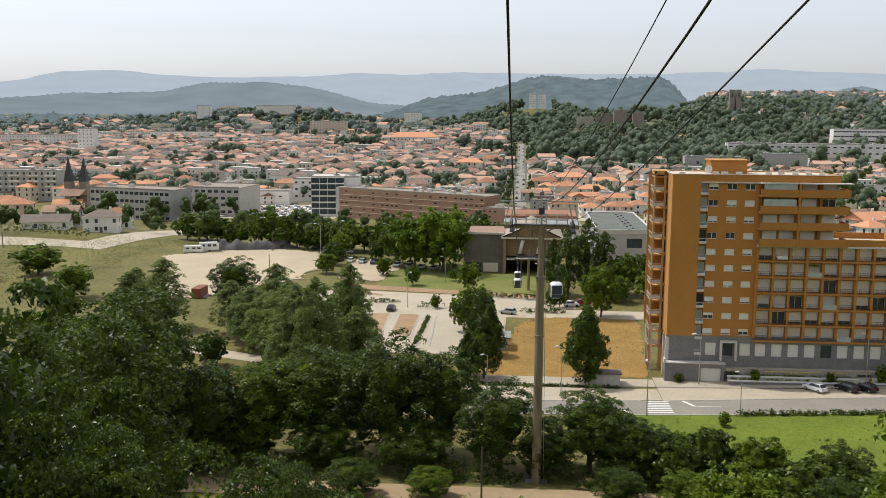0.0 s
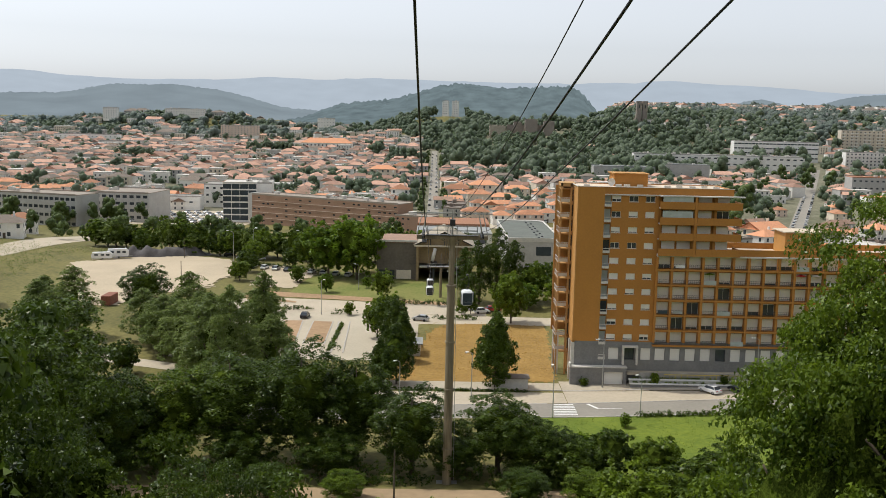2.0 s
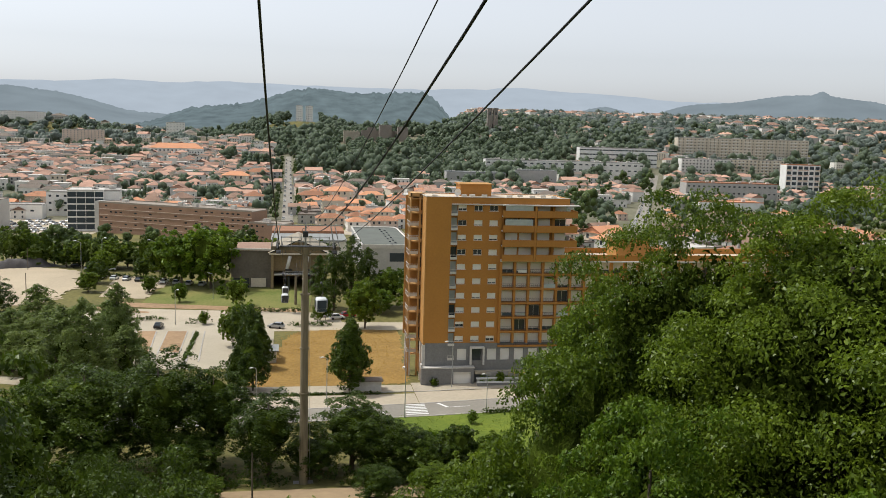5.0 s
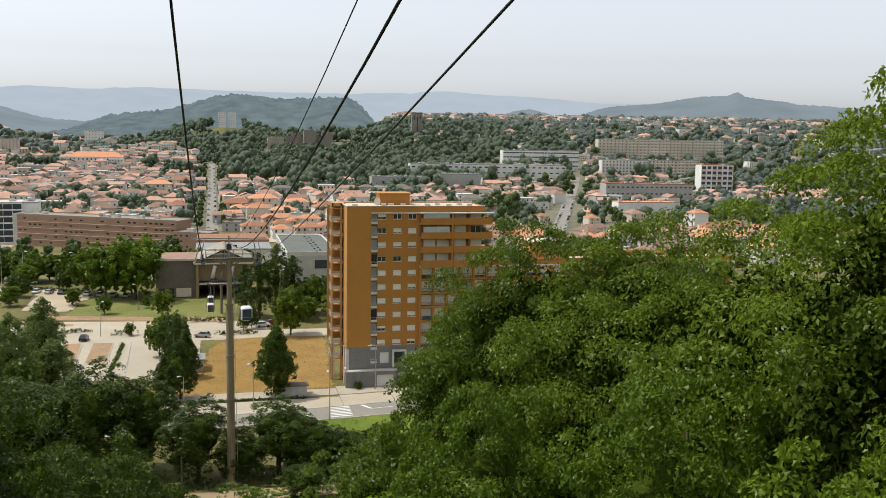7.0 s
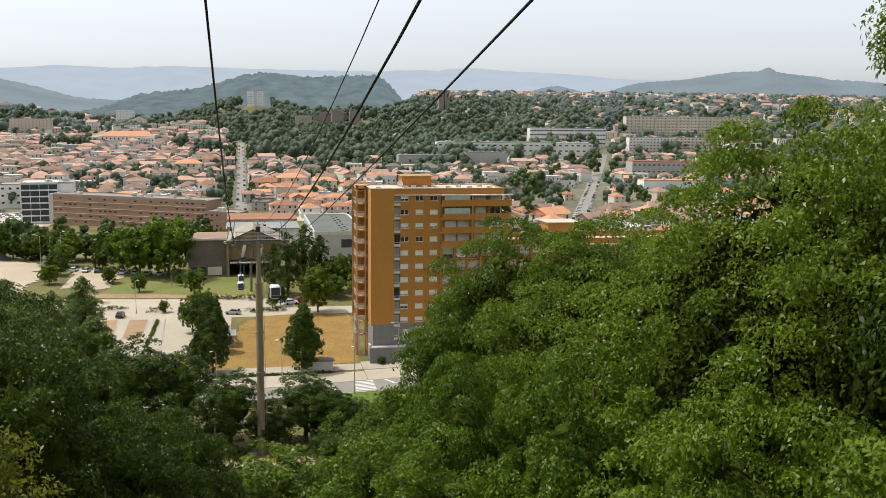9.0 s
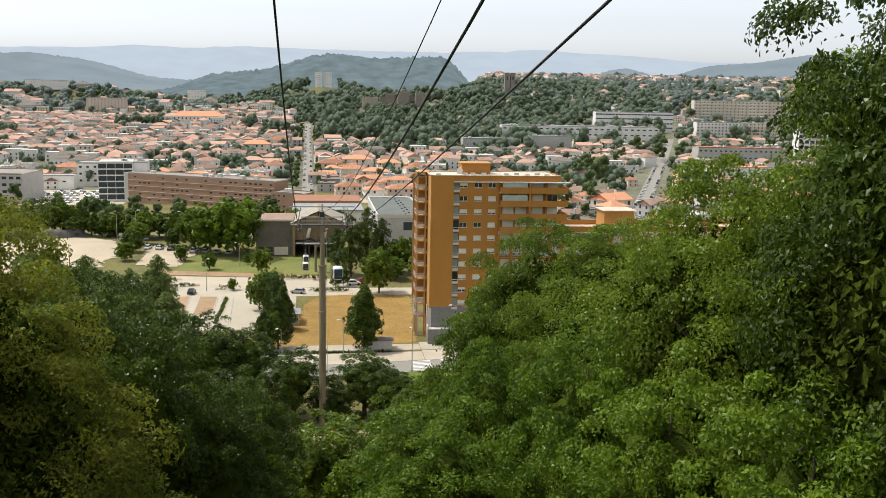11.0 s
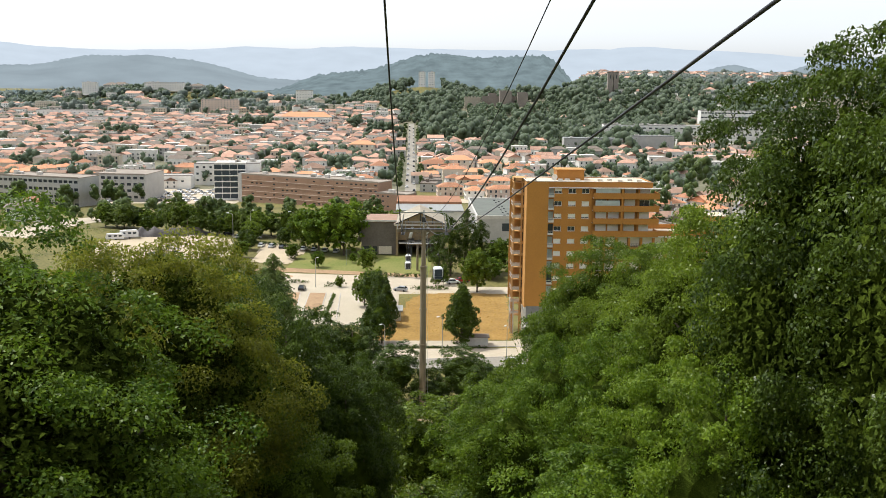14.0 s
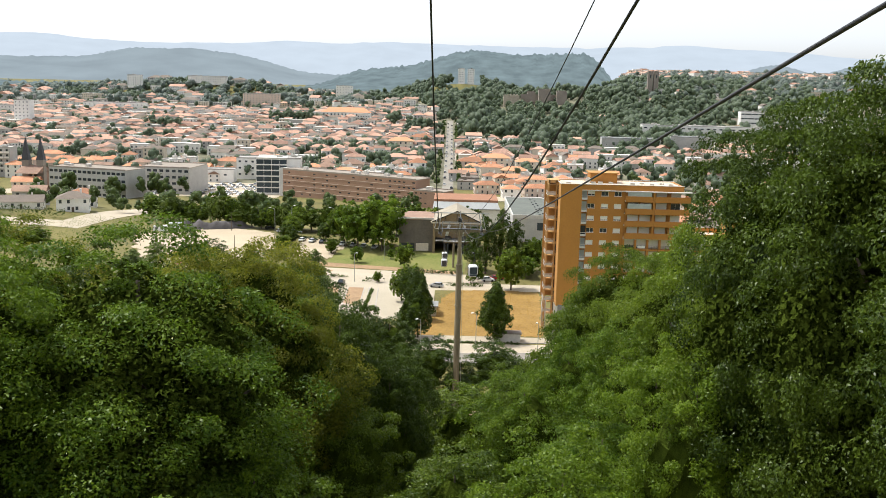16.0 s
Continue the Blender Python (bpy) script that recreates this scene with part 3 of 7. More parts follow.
shared("satellite_dish", dish_me, flats, (7.4, 3.2, 37.4), 0.3, (1.5, 1.5, 1.5), "white satellite dish")
# window kinds, their frames, shutters and panes
frame_me = Shape().box(-0.86, -0.05, -0.56, 0.86, 0.02, -0.48).box(-0.86, -0.05, 0.48, 0.86, 0.02, 0.56).box(-0.86, -0.05, -0.48, -0.79, 0.02, 0.48).box(0.79, -0.05, -0.48, 0.86, 0.02, 0.48).box(-0.04, -0.04, -0.48, 0.04, 0.02, 0.48).mesh("window_frame", WHITE)
pane_me = Shape().box(-0.79, 0, -0.48, 0.79, 0.03, 0.48).mesh("window_pane", GLASS)
shut_me = Shape().box(-0.79, -0.03, -0.5, 0.79, 0.03, 0.5).mesh("roller_shutter", SHUTTER)
sill_me = Shape().box(-0.95, -0.1, -0.06, 0.95, 0.2, 0.0).mesh("window_sill", PALE_CONCRETE)
for r in range(1, 11):
    for c, x in enumerate(WIN_X):
        z = row_z(r)
        win = shared("window", frame_me, flats, (x, 0.2, z))
        shared("pane", pane_me, win, (0, 0.1, 0))
        drop = 0.0 if (r, c) in ((2, 0), (4, 0), (4, 1)) else rnd.choice([1, 1, 1, 0.75, 0.85, 0.5] if r > 1 else [0.6, 0.3, 0.0])
        if drop:
            shared("roller_shutter", shut_me, win, (0, 0.04, 0.5 - 0.5 * drop), 0, (1, 1, drop))
        shared("window_sill", sill_me, win, (0, -0.2, -0.56))
# the strip of small kitchen balconies
rail_me = Shape().box(-0.65, -0.62, 0, 0.65, 0.02, 0.1).box(-0.65, -0.62, 0.1, 0.65, -0.57, 0.5).box(-0.65, -0.62, 0.85, 0.65, -0.57, 0.95).box(-0.65, -0.57, 0.1, -0.6, 0.02, 0.95).box(0.6, -0.57, 0.1, 0.65, 0.02, 0.95).mesh("kitchen_balcony", PALE_CONCRETE)
door_me = Shape().box(-0.62, 0, 0, 0.62, 0.05, 2.3).mesh("balcony_door", PALE_GLASS)
door_dark_me = Shape().box(-0.62, 0, 0, 0.62, 0.05, 2.3).mesh("balcony_door", GLASS)
for r in range(1, 12):
    shared("kitchen_balcony", rail_me, flats, (6.35, 0.55, row_z(r) - 1.5))
    shared("balcony_door", door_me if r % 4 else door_dark_me, flats, (6.35, 0.8, row_z(r) - 1.4))
# upper storeys: long balconies with solid ochre fronts, in two runs
slab_l = Shape().box(15.8, -1.2, -0.15, 22.2, 0.9, 0.05).mesh("balcony_slab", PALE_CONCRETE)
slab_r = Shape().box(22.7, -1.2, -0.15, 31.0, 0.9, 0.05).mesh("balcony_slab", PALE_CONCRETE)
front_l = Shape().box(15.8, -1.25, -0.2, 22.2, -1.05, 1.15).mesh("balcony_front", ORANGE)
front_r = Shape().box(22.7, -1.25, -0.2, 31.0, -1.05, 1.15).box(30.8, -1.05, -0.2, 31.0, 3.2, 1.15).mesh("balcony_front", ORANGE)
for x in (15.8, 22.2, 26.2):
    part("loggia_pier", Shape().box(x, 0.2, 24.9, x + 0.5, 0.9, 36.0), ORANGE, flats)
part("loggia_pier", Shape().box(22.25, -1.22, 24.9, 22.65, 0.2, 36.0), ORANGE, flats)
glaz_me = Shape().box(0, 0, 0, 5.6, 0.06, 1.2).box(1.36, -0.03, 0, 1.42, 0.0, 1.2).box(2.77, -0.03, 0, 2.83, 0.0, 1.2).box(4.17, -0.03, 0, 4.23, 0.0, 1.2).mesh("balcony_glazing", PALE_GLASS)
big_sh_me = Shape().box(-1.2, 0, -1.05, 1.2, 0.05, 1.05).mesh("loggia_shutter", SHUTTER)
big_gl_me = Shape().box(-1.2, 0.06, -1.05, 1.2, 0.1, 1.05).mesh("loggia_glass", GLASS)
big_fr_me = Shape().box(-1.24, -0.02, 1.0, 1.24, 0.06, 1.1).box(-1.24, -0.02, -1.1, -1.16, 0.06, 1.0).box(1.16, -0.02, -1.1, 1.24, 0.06, 1.0).box(-0.03, -0.02, -1.1, 0.03, 0.06, 1.0).mesh("loggia_frame", WHITE)
for r in range(1, 5):
    z = row_z(r) - 1.45
    for s_me, f_me in ((slab_l, front_l), (slab_r, front_r)):
        shared("balcony_slab", s_me, flats, (0, 0, z))
        shared("balcony_front", f_me, flats, (0, 0, z))
    if r in (1, 2):
        shared("balcony_glazing", glaz_me, flats, (16.3, -1.12, z + 1.15))
    for x in (18.0, 20.9, 24.6, 27.9):
        w = shared("loggia_window", big_fr_me, flats, (x, 0.82, z + 1.25))
        shared("glass", big_gl_me, w, (0, 0, 0))
        if rnd.random() < 0.75:
            d = rnd.choice([1, 1, 0.7, 0.8])
            shared("roller_shutter", big_sh_me, w, (0, 0.0, 1.05 - 1.05 * d), 0, (1, 1, d))
# lower storeys: a grid of loggias
col_me = Shape().box(-0.22, -0.45, 8.3, 0.22, 0.9, 24.76).mesh("loggia_column", ORANGE)
for k in range(len(LOG_X) + 1):
    shared("loggia_column", col_me, flats, (LOG_X[0] + 2.87 * (k - 0.5), 0 if k % 3 == 0 else 0.15, 0))
edge = Shape().box(15.8, -0.5, -0.2, 88, 0.9, 0.12).mesh("loggia_slab", ORANGE)
grail = Shape()
for z0 in (0.35, 0.6, 0.95):
    grail.box(-1.2, -0.36, z0, 1.2, -0.33, z0 + 0.05)
for i in range(7):
    grail.box(-1.2 + i * 0.39, -0.36, 0.1, -1.17 + i * 0.39, -0.33, 0.95)
grail_me = grail.mesh("loggia_rail", DARK_STEEL)
gpanel_me = Shape().box(-1.2, -0.36, 0.1, 1.2, -0.33, 0.98).mesh("loggia_rail", PALE_GLASS)
for r in range(5, 11):
    z = row_z(r) - 1.45
    shared("loggia_slab", edge, flats, (0, 0, z))
    for k, x in enumerate(LOG_X):
        w = shared("loggia_window", big_fr_me, flats, (x, 0.75, z + 1.25))
        shared("glass", big_gl_me, w, (0, 0, 0))
        if rnd.random() < 0.985:
            d = rnd.choice([1, 1, 1, 1, 0.85, 0.7])
            shared("roller_shutter", big_sh_me, w, (0, 0, 1.05 - 1.05 * d), 0, (1, 1, d))
        shared("loggia_rail", grail_me if (3 * k + 5 * r) % 13 else gpanel_me, flats, (x, 0, z))
# washing and sunshades on the loggias
shade_me = Shape()
for i in range(10):
    a, b = 2 * math.pi * i / 10, 2 * math.pi * (i + 1) / 10
    shade_me.face([(0, 0, 2.25), (1.05 * math.cos(a), 0.6 * math.sin(a), 1.95), (1.05 * math.cos(b), 0.6 * math.sin(b), 1.95)])
shade_me.tube([(0, 0, 0.1), (0, 0, 2.2)], [0.02, 0.02], 6)
red_shade, pale_shade, green_shade = shade_me.mesh("sunshade", RED_FABRIC), shade_me.mesh("sunshade", WHITE), shade_me.mesh("sunshade", LEAF_BRIGHT)
for x, r, me in ((LOG_X[9], 6, red_shade), (LOG_X[10], 6, pale_shade), (LOG_X[12], 6, pale_shade), (LOG_X[10], 7, pale_shade), (LOG_X[3], 6, green_shade), (LOG_X[12], 7, pale_shade)):
    tagged(new("sunshade", me), "folding sunshade on a loggia", "sunshade", "sunshades on the loggias").matrix_basis = at(x, 0.25, row_z(r) - 1.33)
cloth = Shape()
for i in range(12):
    xa, xb = i * 0.15 - 0.9, i * 0.15 - 0.75
    za, zb = 0.02 * math.sin(i * 1.7), 0.02 * math.sin((i + 1) * 1.7)
    cloth.face([(xa, -0.40, 0.95), (xb, -0.40, 0.95), (xb, -0.43 + zb, 0.35), (xa, -0.43 + za, 0.35)])
for x, r, m in ((LOG_X[1], 5, WHITE), (LOG_X[1], 8, CAR_SILVER), (LOG_X[0], 8, BLUE_GLASS), (LOG_X[11], 6, WHITE)):
    tagged(new("towel", cloth.mesh("towel", m)), "towel hung to dry over a loggia railing", "towel").matrix_basis = at(x, 0, row_z(r) - 1.45)
# stone base with doors and shutters
base = Shape()
base.box(0.95, 0.02, 0, 8.0 - 0.5, 0.88, 8.28)
base.box(7.5, 0.02, 7.1, 88, 0.88, 8.28)
base.box(7.5, 0.02, 0, 88, 0.88, 4.75)
edges = [7.5]
for x in [8.6, 11.6, 14.7] + LOG_X:
    edges += [x - 0.95, x + 0.95]
edges.append(88)
for a, b in zip(edges[::2], edges[1::2]):
    if b > a:
        base.box(a, 0.02, 4.75, b, 0.88, 7.1)
part("stone_base", base, PLINTH, flats, "grey stone-clad ground floor")
gsh_me = Shape().box(-0.95, 0, 0, 0.95, 0.06, 2.35).mesh("ground_shutter", SHUTTER)
for k, x in enumerate([8.6, 14.7] + LOG_X):
    if k % 7 == 6:
        shared("ground_window", Shape().box(-0.95, 0.1, 0, 0.95, 0.14, 2.35).mesh("ground_window", GLASS), flats, (x, 0.3, 4.75))
    else:
        shared("ground_shutter", gsh_me, flats, (x, 0.3, 4.75))
part("entrance_surround", Shape().box(10.2, -0.9, 4.0, 10.5, 0.0, 7.3).box(12.8, -0.9, 4.0, 13.1, 0, 7.3).box(10.2, -0.9, 7.3, 13.1, 0, 7.6), PALE_CONCRETE, flats, "pale concrete entrance surround")
part("entrance_door", Shape().box(10.65, 0.5, 4.75, 12.55, 0.56, 7.1).box(11.57, 0.45, 4.75, 11.63, 0.5, 7.1), GLASS, flats)
# garage box and raised gardens
garage = thing("garage_block", (0, 0, 0), "grey stone garage block with pale coping and a roller door", "garage")
gb = Shape().box(0.4, -1.4, 0, 6.8, 0.0, 3.5).box(6.8, -1.4, 2.7, 10.4, 0.0, 3.5).box(10.4, -1.4, 0, 11.0, 0, 3.5)
part("garage_wall", gb, PLINTH, garage)
part("garage_door", Shape().box(6.8, -1.0, 0, 10.4, -0.9, 2.7), SHUTTER, garage, "closed pale roller garage door")
part("coping", Shape().box(0.2, -1.55, 3.5, 11.1, 0.0, 3.68).box(0.2, -1.55, 3.68, 0.5, 0, 4.3), PALE_CONCRETE, garage)
terrace = thing("raised_terrace", (0, 0, 0), "raised garden terrace with pale coping along the flats", "terrace")
part("retaining_wall", Shape().box(11.4, -3.2, 0, 34.0, -2.95, 0.95).box(36.5, -3.2, 0, 88, -2.95, 1.1), PLINTH, terrace)
part("coping", Shape().box(11.3, -3.3, 0.95, 34.1, -2.85, 1.15).box(36.4, -3.3, 1.1, 88, -2.85, 1.3).box(11.3, -2.2, 1.5, 34.1, -1.95, 1.72).box(36.4, -2.2, 1.6, 88, -1.95, 1.85), WHITE, terrace, "white painted coping")
part("middle_wall", Shape().box(11.4, -2.15, 0, 34.0, -2.0, 1.5).box(36.5, -2.15, 0, 88, -2.0, 1.6), PALE_CONCRETE, terrace)
part("upper_wall", Shape().box(13.5, -1.35, 1.4, 34.0, -1.2, 2.7).box(36.5, -1.35, 1.4, 88, -1.2, 2.7), CONCRETE, terrace)
part("garden_bed", Shape().box(11.5, -2.94, 0.5, 34, -2.16, 0.98).box(36.5, -2.94, 0.5, 88, -2.16, 1.12).box(11.5, -1.99, 1.0, 34, -1.36, 1.5).box(36.5, -1.99, 1.0, 88, -1.36, 1.6), MEADOW, terrace, "green planted beds")
part("terrace_floor", Shape().box(11.2, -1.19, 2.2, 88, 0.0, 2.75), SLABS, terrace)
beds = random.Random(17)
leafy = [(beds.uniform(12, 33.5) if i % 2 else beds.uniform(37, 80), beds.choice([-2.55, -1.68]), 0) for i in range(240)]
part("shrubs", leaf_mesh("shrubs", [(x, y, 1.2 if y < -2 else 1.75) for x, y, _ in leafy], [beds.uniform(0.18, 0.42) for _ in leafy], 26, 0.16, 8, LEAF_OAK), None, terrace, "low green shrubs and flowers")
yr = Shape()
for i in range(14):
    yr.box(18 + i * 1.1, -1.72, 1.7, 18.06 + i * 1.1, -1.66, 2.5)
yr.box(18, -1.74, 2.45, 32.4, -1.66, 2.55)
for x0 in (34.2, 36.3):
    yr.tube([(x0, -3.2, 0.9), (x0, 0.0, 2.4)], [0.05, 0.05], 6)
    for i in range(4):
        yr.box(x0 - 0.03, -3.1 + i, 0.1, x0 + 0.03, -3.04 + i, 1.0 + 0.45 * i)
part("handrail", yr, YELLOW_PAINT, terrace, "yellow painted handrail")
part("steps", Shape().box(34.3, -3.2, 0, 36.2, -2.2, 0.5).box(34.3, -2.2, 0, 36.2, -1.2, 1.0).box(34.3, -1.2, 0, 36.2, -0.2, 1.6), PALE_CONCRETE, terrace)


# ---- cars ----
def make_car(paint, label, group="", full=True):
    """A hatchback of 4.1 m with its body, glass, wheels and lights."""
    car = thing("car", (0, 0, 0), label, "car", group)
    b = Shape()
    prof = [(-2.05, 0.35), (-2.02, 0.8), (-1.85, 0.95), (-1.2, 1.0), (0.9, 1.0), (1.75, 0.85), (2.02, 0.65), (2.05, 0.35)]
    for y0, y1, k in ((-0.85, 0.85, 1.0),):
        for (x0, z0), (x1, z1) in zip(prof, prof[1:]):
            b.face([(x0, y0, z0), (x0, y1, z0), (x1, y1, z1), (x1, y0, z1)])
        b.face([(x, y0, z) for x, z in prof])
        b.face([(x, y1, z) for x, z in reversed(prof)])
        b.face([(-2.05, y1, 0.35), (-2.05, y0, 0.35), (2.05, y0, 0.35), (2.05, y1, 0.35)])
    b.box(-1.35, -0.66, 1.42, 0.2, 0.66, 1.48)
    for x in (-1.75, 0.75):
        b.face([(x, -0.8, 0.98), (x + 0.12, -0.8, 0.98), (x * 0.75 + 0.1, -0.66, 1.43), (x * 0.75 - 0.05, -0.66, 1.43)])
        b.face([(x, 0.8, 0.98), (x + 0.12, 0.8, 0.98), (x * 0.75 + 0.1, 0.66, 1.43), (x * 0.75 - 0.05, 0.66, 1.43)])
    part("body", b, paint, car)
    c = Shape()
    lo, hi = [(-1.8, -0.8), (0.95, -0.8), (0.95, 0.8), (-1.8, 0.8)], [(-1.4, -0.66), (0.25, -0.66), (0.25, 0.66), (-1.4, 0.66)]
    for i in range(4):
        j = (i + 1) % 4
        c.face([(*lo[i], 0.97), (*lo[j], 0.97), (*hi[j], 1.43), (*hi[i], 1.43)])
    part("glazing", c, GLASS, car)
    tyre = Shape().tube([(0, -0.1, 0), (0, 0.1, 0)], [0.31, 0.31], 12).mesh("tyre", RUBBER)
    rim = Shape().tube([(0, -0.11, 0), (0, 0.11, 0)], [0.19, 0.19], 8).mesh("rim", STEEL)
    for x in (-1.25, 1.3):
        for y in (-0.76, 0.76):
            wh = shared("wheel", tyre, car, (x, y, 0.31))
            if full:
                shared("rim", rim, wh, (0, 0, 0))
    if not full:
        return car
    lamp = Shape().box(-0.03, -0.16, -0.08, 0.03, 0.16, 0.08)
    for y in (-0.6, 0.6):
        shared("headlight", lamp.mesh("headlight", LAMP_LENS), car, (2.0, y, 0.68))
        shared("tail_light", lamp.mesh("tail_light", CAR_RED), car, (-2.02, y, 0.78))
    return car


white_car = make_car(CAR_WHITE, "white hatchback parked at the kerb", "parked cars")
dark_car = make_car(CAR_DARK, "black hatchback parked at the kerb", "parked cars")
silver_car = make_car(CAR_SILVER, "silver car parked in the open", "parked cars", False)
red_car = make_car(CAR_RED, "dark red car parked in the open", "parked cars", False)
white_car.matrix_basis = at(25.4, -6.3, ground(25, -6) + 0.09, 2.2)
dark_car.matrix_basis = at(30.9, -6.0, ground(31, -6) + 0.09, 2.2)
copy_thing(dark_car, at(34.0, -5.9, ground(34, -6) + 0.09, 2.2))
white_car = make_car(CAR_WHITE, "white car parked in the open", "parked cars", False)
dark_car = make_car(CAR_DARK, "dark car parked in the open", "parked cars", False)
white_car.matrix_basis = at(-13, 63.5, 0.06, 0.2)
dark_car.matrix_basis = at(-57, 54, 0.06, 1.5)
silver_car.matrix_basis = at(-28.6, 53.0, 0.06, 2.8)
red_car.matrix_basis = at(-10, 66, 0.06, 0.3)
copy_thing(white_car, at(-16, 66.5, 0.06, 0.2))
copy_thing(dark_car, at(-98.5, 160, ground(-98.5, 160) + 0.06, 0.4))
copy_thing(silver_car, at(-92, 150, ground(-92, 150) + 0.06, 0.2))
copy_thing(white_car, at(-86, 151, ground(-86, 151) + 0.06, 0.2))
for i in range(9):
    x, y = -84 + i * 4.0, 128 - i * 1.6
    copy_thing(rnd.choice([white_car, dark_car, silver_car]), at(x, y, ground(x, y) + 0.06, 1.4))
for k in range(7):
    for i in range(11):
        if rnd.random() < 0.82:
            x, y = -196 + i * 5.2 + k * 1.5, 322 + k * 9.5 + i * 0.9
            copy_thing(rnd.choice([white_car, white_car, silver_car, dark_car, silver_car, silver_car]), at(x, y, ground(x, y) + 0.1, 1.2 + rnd.choice([0, 3.14])))
for i in range(44):
    y = 225 + i * 9 + rnd.uniform(-1, 1)
    x = 107 + (y - 180) * 0.42 + (3.6 if i % 2 else -3.6)
    copy_thing(rnd.choice([white_car, silver_car, dark_car, white_car]), at(x, y, ground(x, y) + 0.32, 1.17))
for i in range(30):
    y = 390 + i * 22
    copy_thing(rnd.choice([white_car, silver_car, dark_car, white_car]), at(-29.0 if i % 2 else -24.2, y, ground(-27, y) + 0.42, 1.57))
for i in range(10):
    y = 200 + i * 24
    x = 26 + (y - 180) * 0.03
    copy_thing(rnd.choice([white_car, silver_car, dark_car]), at(x + (7 if i % 2 else 0), y, ground(x, y) + 0.3, 1.57))


# ---- street lamps and posts ----
def make_lamp(height, label):
    lamp = thing("street_lamp", (0, 0, 0), label, "street lamp", "street lamps")
    part("pole", Shape().tube([(0, 0, 0), (0, 0, height)], [0.1, 0.06], 10), STEEL, lamp)
    part("arm", Shape().tube([(0, 0, height - 0.1), (-0.5, 0, height + 0.25), (-1.3, 0, height + 0.5)], [0.05, 0.05, 0.04], 8), STEEL, lamp)
    part("head", Shape().box(-1.9, -0.16, height + 0.42, -1.1, 0.16, height + 0.58), WHITE, lamp, "white lamp head")
    part("foot", Shape().tube([(0, 0, 0), (0, 0, 0.5)], [0.16, 0.14], 10), STEEL, lamp)
    return lamp


lamp = make_lamp(9.0, "slim grey street lamp with a single head")
lamp.matrix_basis = at(6.2, -3.2, 0.06, 0.5)
for x, y, z, a, s in ((35.3, -2.3, 0.06, 0.5, 1.0), (9.6, -20.3, 0.0, 0.6, 0.78), (-5.3, -21.4, 0, 1.2, 1.0), (-18.6, -12.5, 0.06, 0.8, 0.95), (-31.2, -14, 0.06, 0.8, 0.8), (-53.5, 58, 0.06, 2.2, 0.95),
                      (-47, 93, 0, 0.3, 0.8), (-92, 136, 0, 0.3, 1.2), (-86, 139, 0, 2.3, 1.3), (-70, 143, 0, 0.3, 1.2), (-21, 78, 0.05, 1.0, 0.9), (58, -1.6, 0.06, 0.5, 1.0)):
    copy_thing(lamp, at(x, y, z + ground(x, y), a, s))
post = thing("timber_post", (-97.5, 92, 0), "bare timber utility post in the gravel yard", "post")
part("pole", Shape().tube([(0, 0, 0), (0, 0, 7.5)], [0.13, 0.09], 8), BARK, post)
for x, y in ((-30, -64), (-112, 150), (-200, 132)):
    copy_thing(post, at(x, y, ground(x, y)))


# ---- cableway ----
PX, PY, PZ = -23.4, -52.6, 0.4
pylon = thing("cableway_pylon", (PX, PY, PZ), "weathered steel cableway pylon with a cross arm and rollers", "pylon")
seg = [(0, 5.2, 0.60, 0.59), (5.2, 13.4, 0.58, 0.57), (13.4, 19.8, 0.56, 0.55), (19.8, 27.3, 0.54, 0.53), (27.3, 33.6, 0.39, 0.35)]
for a, b, r0, r1 in seg:
    part("tube_section", Shape().tube([(0, 0, a), (0, 0, b - 0.25), (0, 0, b)], [r0, r1, r1], 20), PYLON_STEEL, pylon, smooth=False)
    part("flange", Shape().tube([(0, 0, b - 0.12), (0, 0, b + 0.12)], [r0 + 0.11, r0 + 0.11], 20), PYLON_STEEL, pylon)
part("footing", Shape().box(-1.4, -1.4, -1.5, 1.4, 1.4, 0.25), CONCRETE, pylon)
lad = Shape()
for s in (-0.22, 0.22):
    lad.tube([(0.9, s, 1.0), (0.72, s, 20), (0.62, s, 33.5)], [0.03, 0.03, 0.03], 6)
for i in range(100):
    z = 1.2 + i * 0.32
    x = 0.9 - 0.28 * z / 33.5
    lad.box(x - 0.015, -0.22, z, x + 0.015, 0.22, z + 0.03)
part("ladder", lad, STEEL, pylon)
arm = Shape()
arm.box(-4.6, -0.3, 33.4, 4.6, 0.3, 33.9)
arm.tube([(0, 0, 32.7), (0, 0, 33.5)], [0.4, 0.55], 12)
for x in (-1, 1):
    arm.tube([(0, 0, 32.6), (1.5 * x, 0, 33.45)], [0.12, 0.1], 6)
part("cross_arm", arm, PYLON_STEEL, pylon)
top = Shape()
top.box(-5.2, -0.08, 36.7, 5.2, 0.08, 36.85)
for x in (-3.2, -1.9, -0.6, 0.6, 1.9, 3.2):
    top.box(x - 0.04, -0.5, 33.9, x + 0.04, -0.42, 35.2)
    top.box(x - 0.04, 0.42, 33.9, x + 0.04, 0.5, 35.2)
for y in (-0.5, 0.42):
    for z in (34.5, 35.1):
        top.box(-3.3, y, z, 3.3, y + 0.06, z + 0.06)
for x in (-3.9, 3.9):
    top.tube([(x, 0, 33.9), (x * 0.86, 0, 36.8)], [0.1, 0.07], 8)
    top.tube([(x * 1.18, 0, 33.9), (x * 1.0, 0, 36.8)], [0.07, 0.05], 8)
top.tube([(0, 0, 33.6), (0, 0, 37.2)], [0.14, 0.1], 8)
part("top_frame", top, STEEL, pylon)
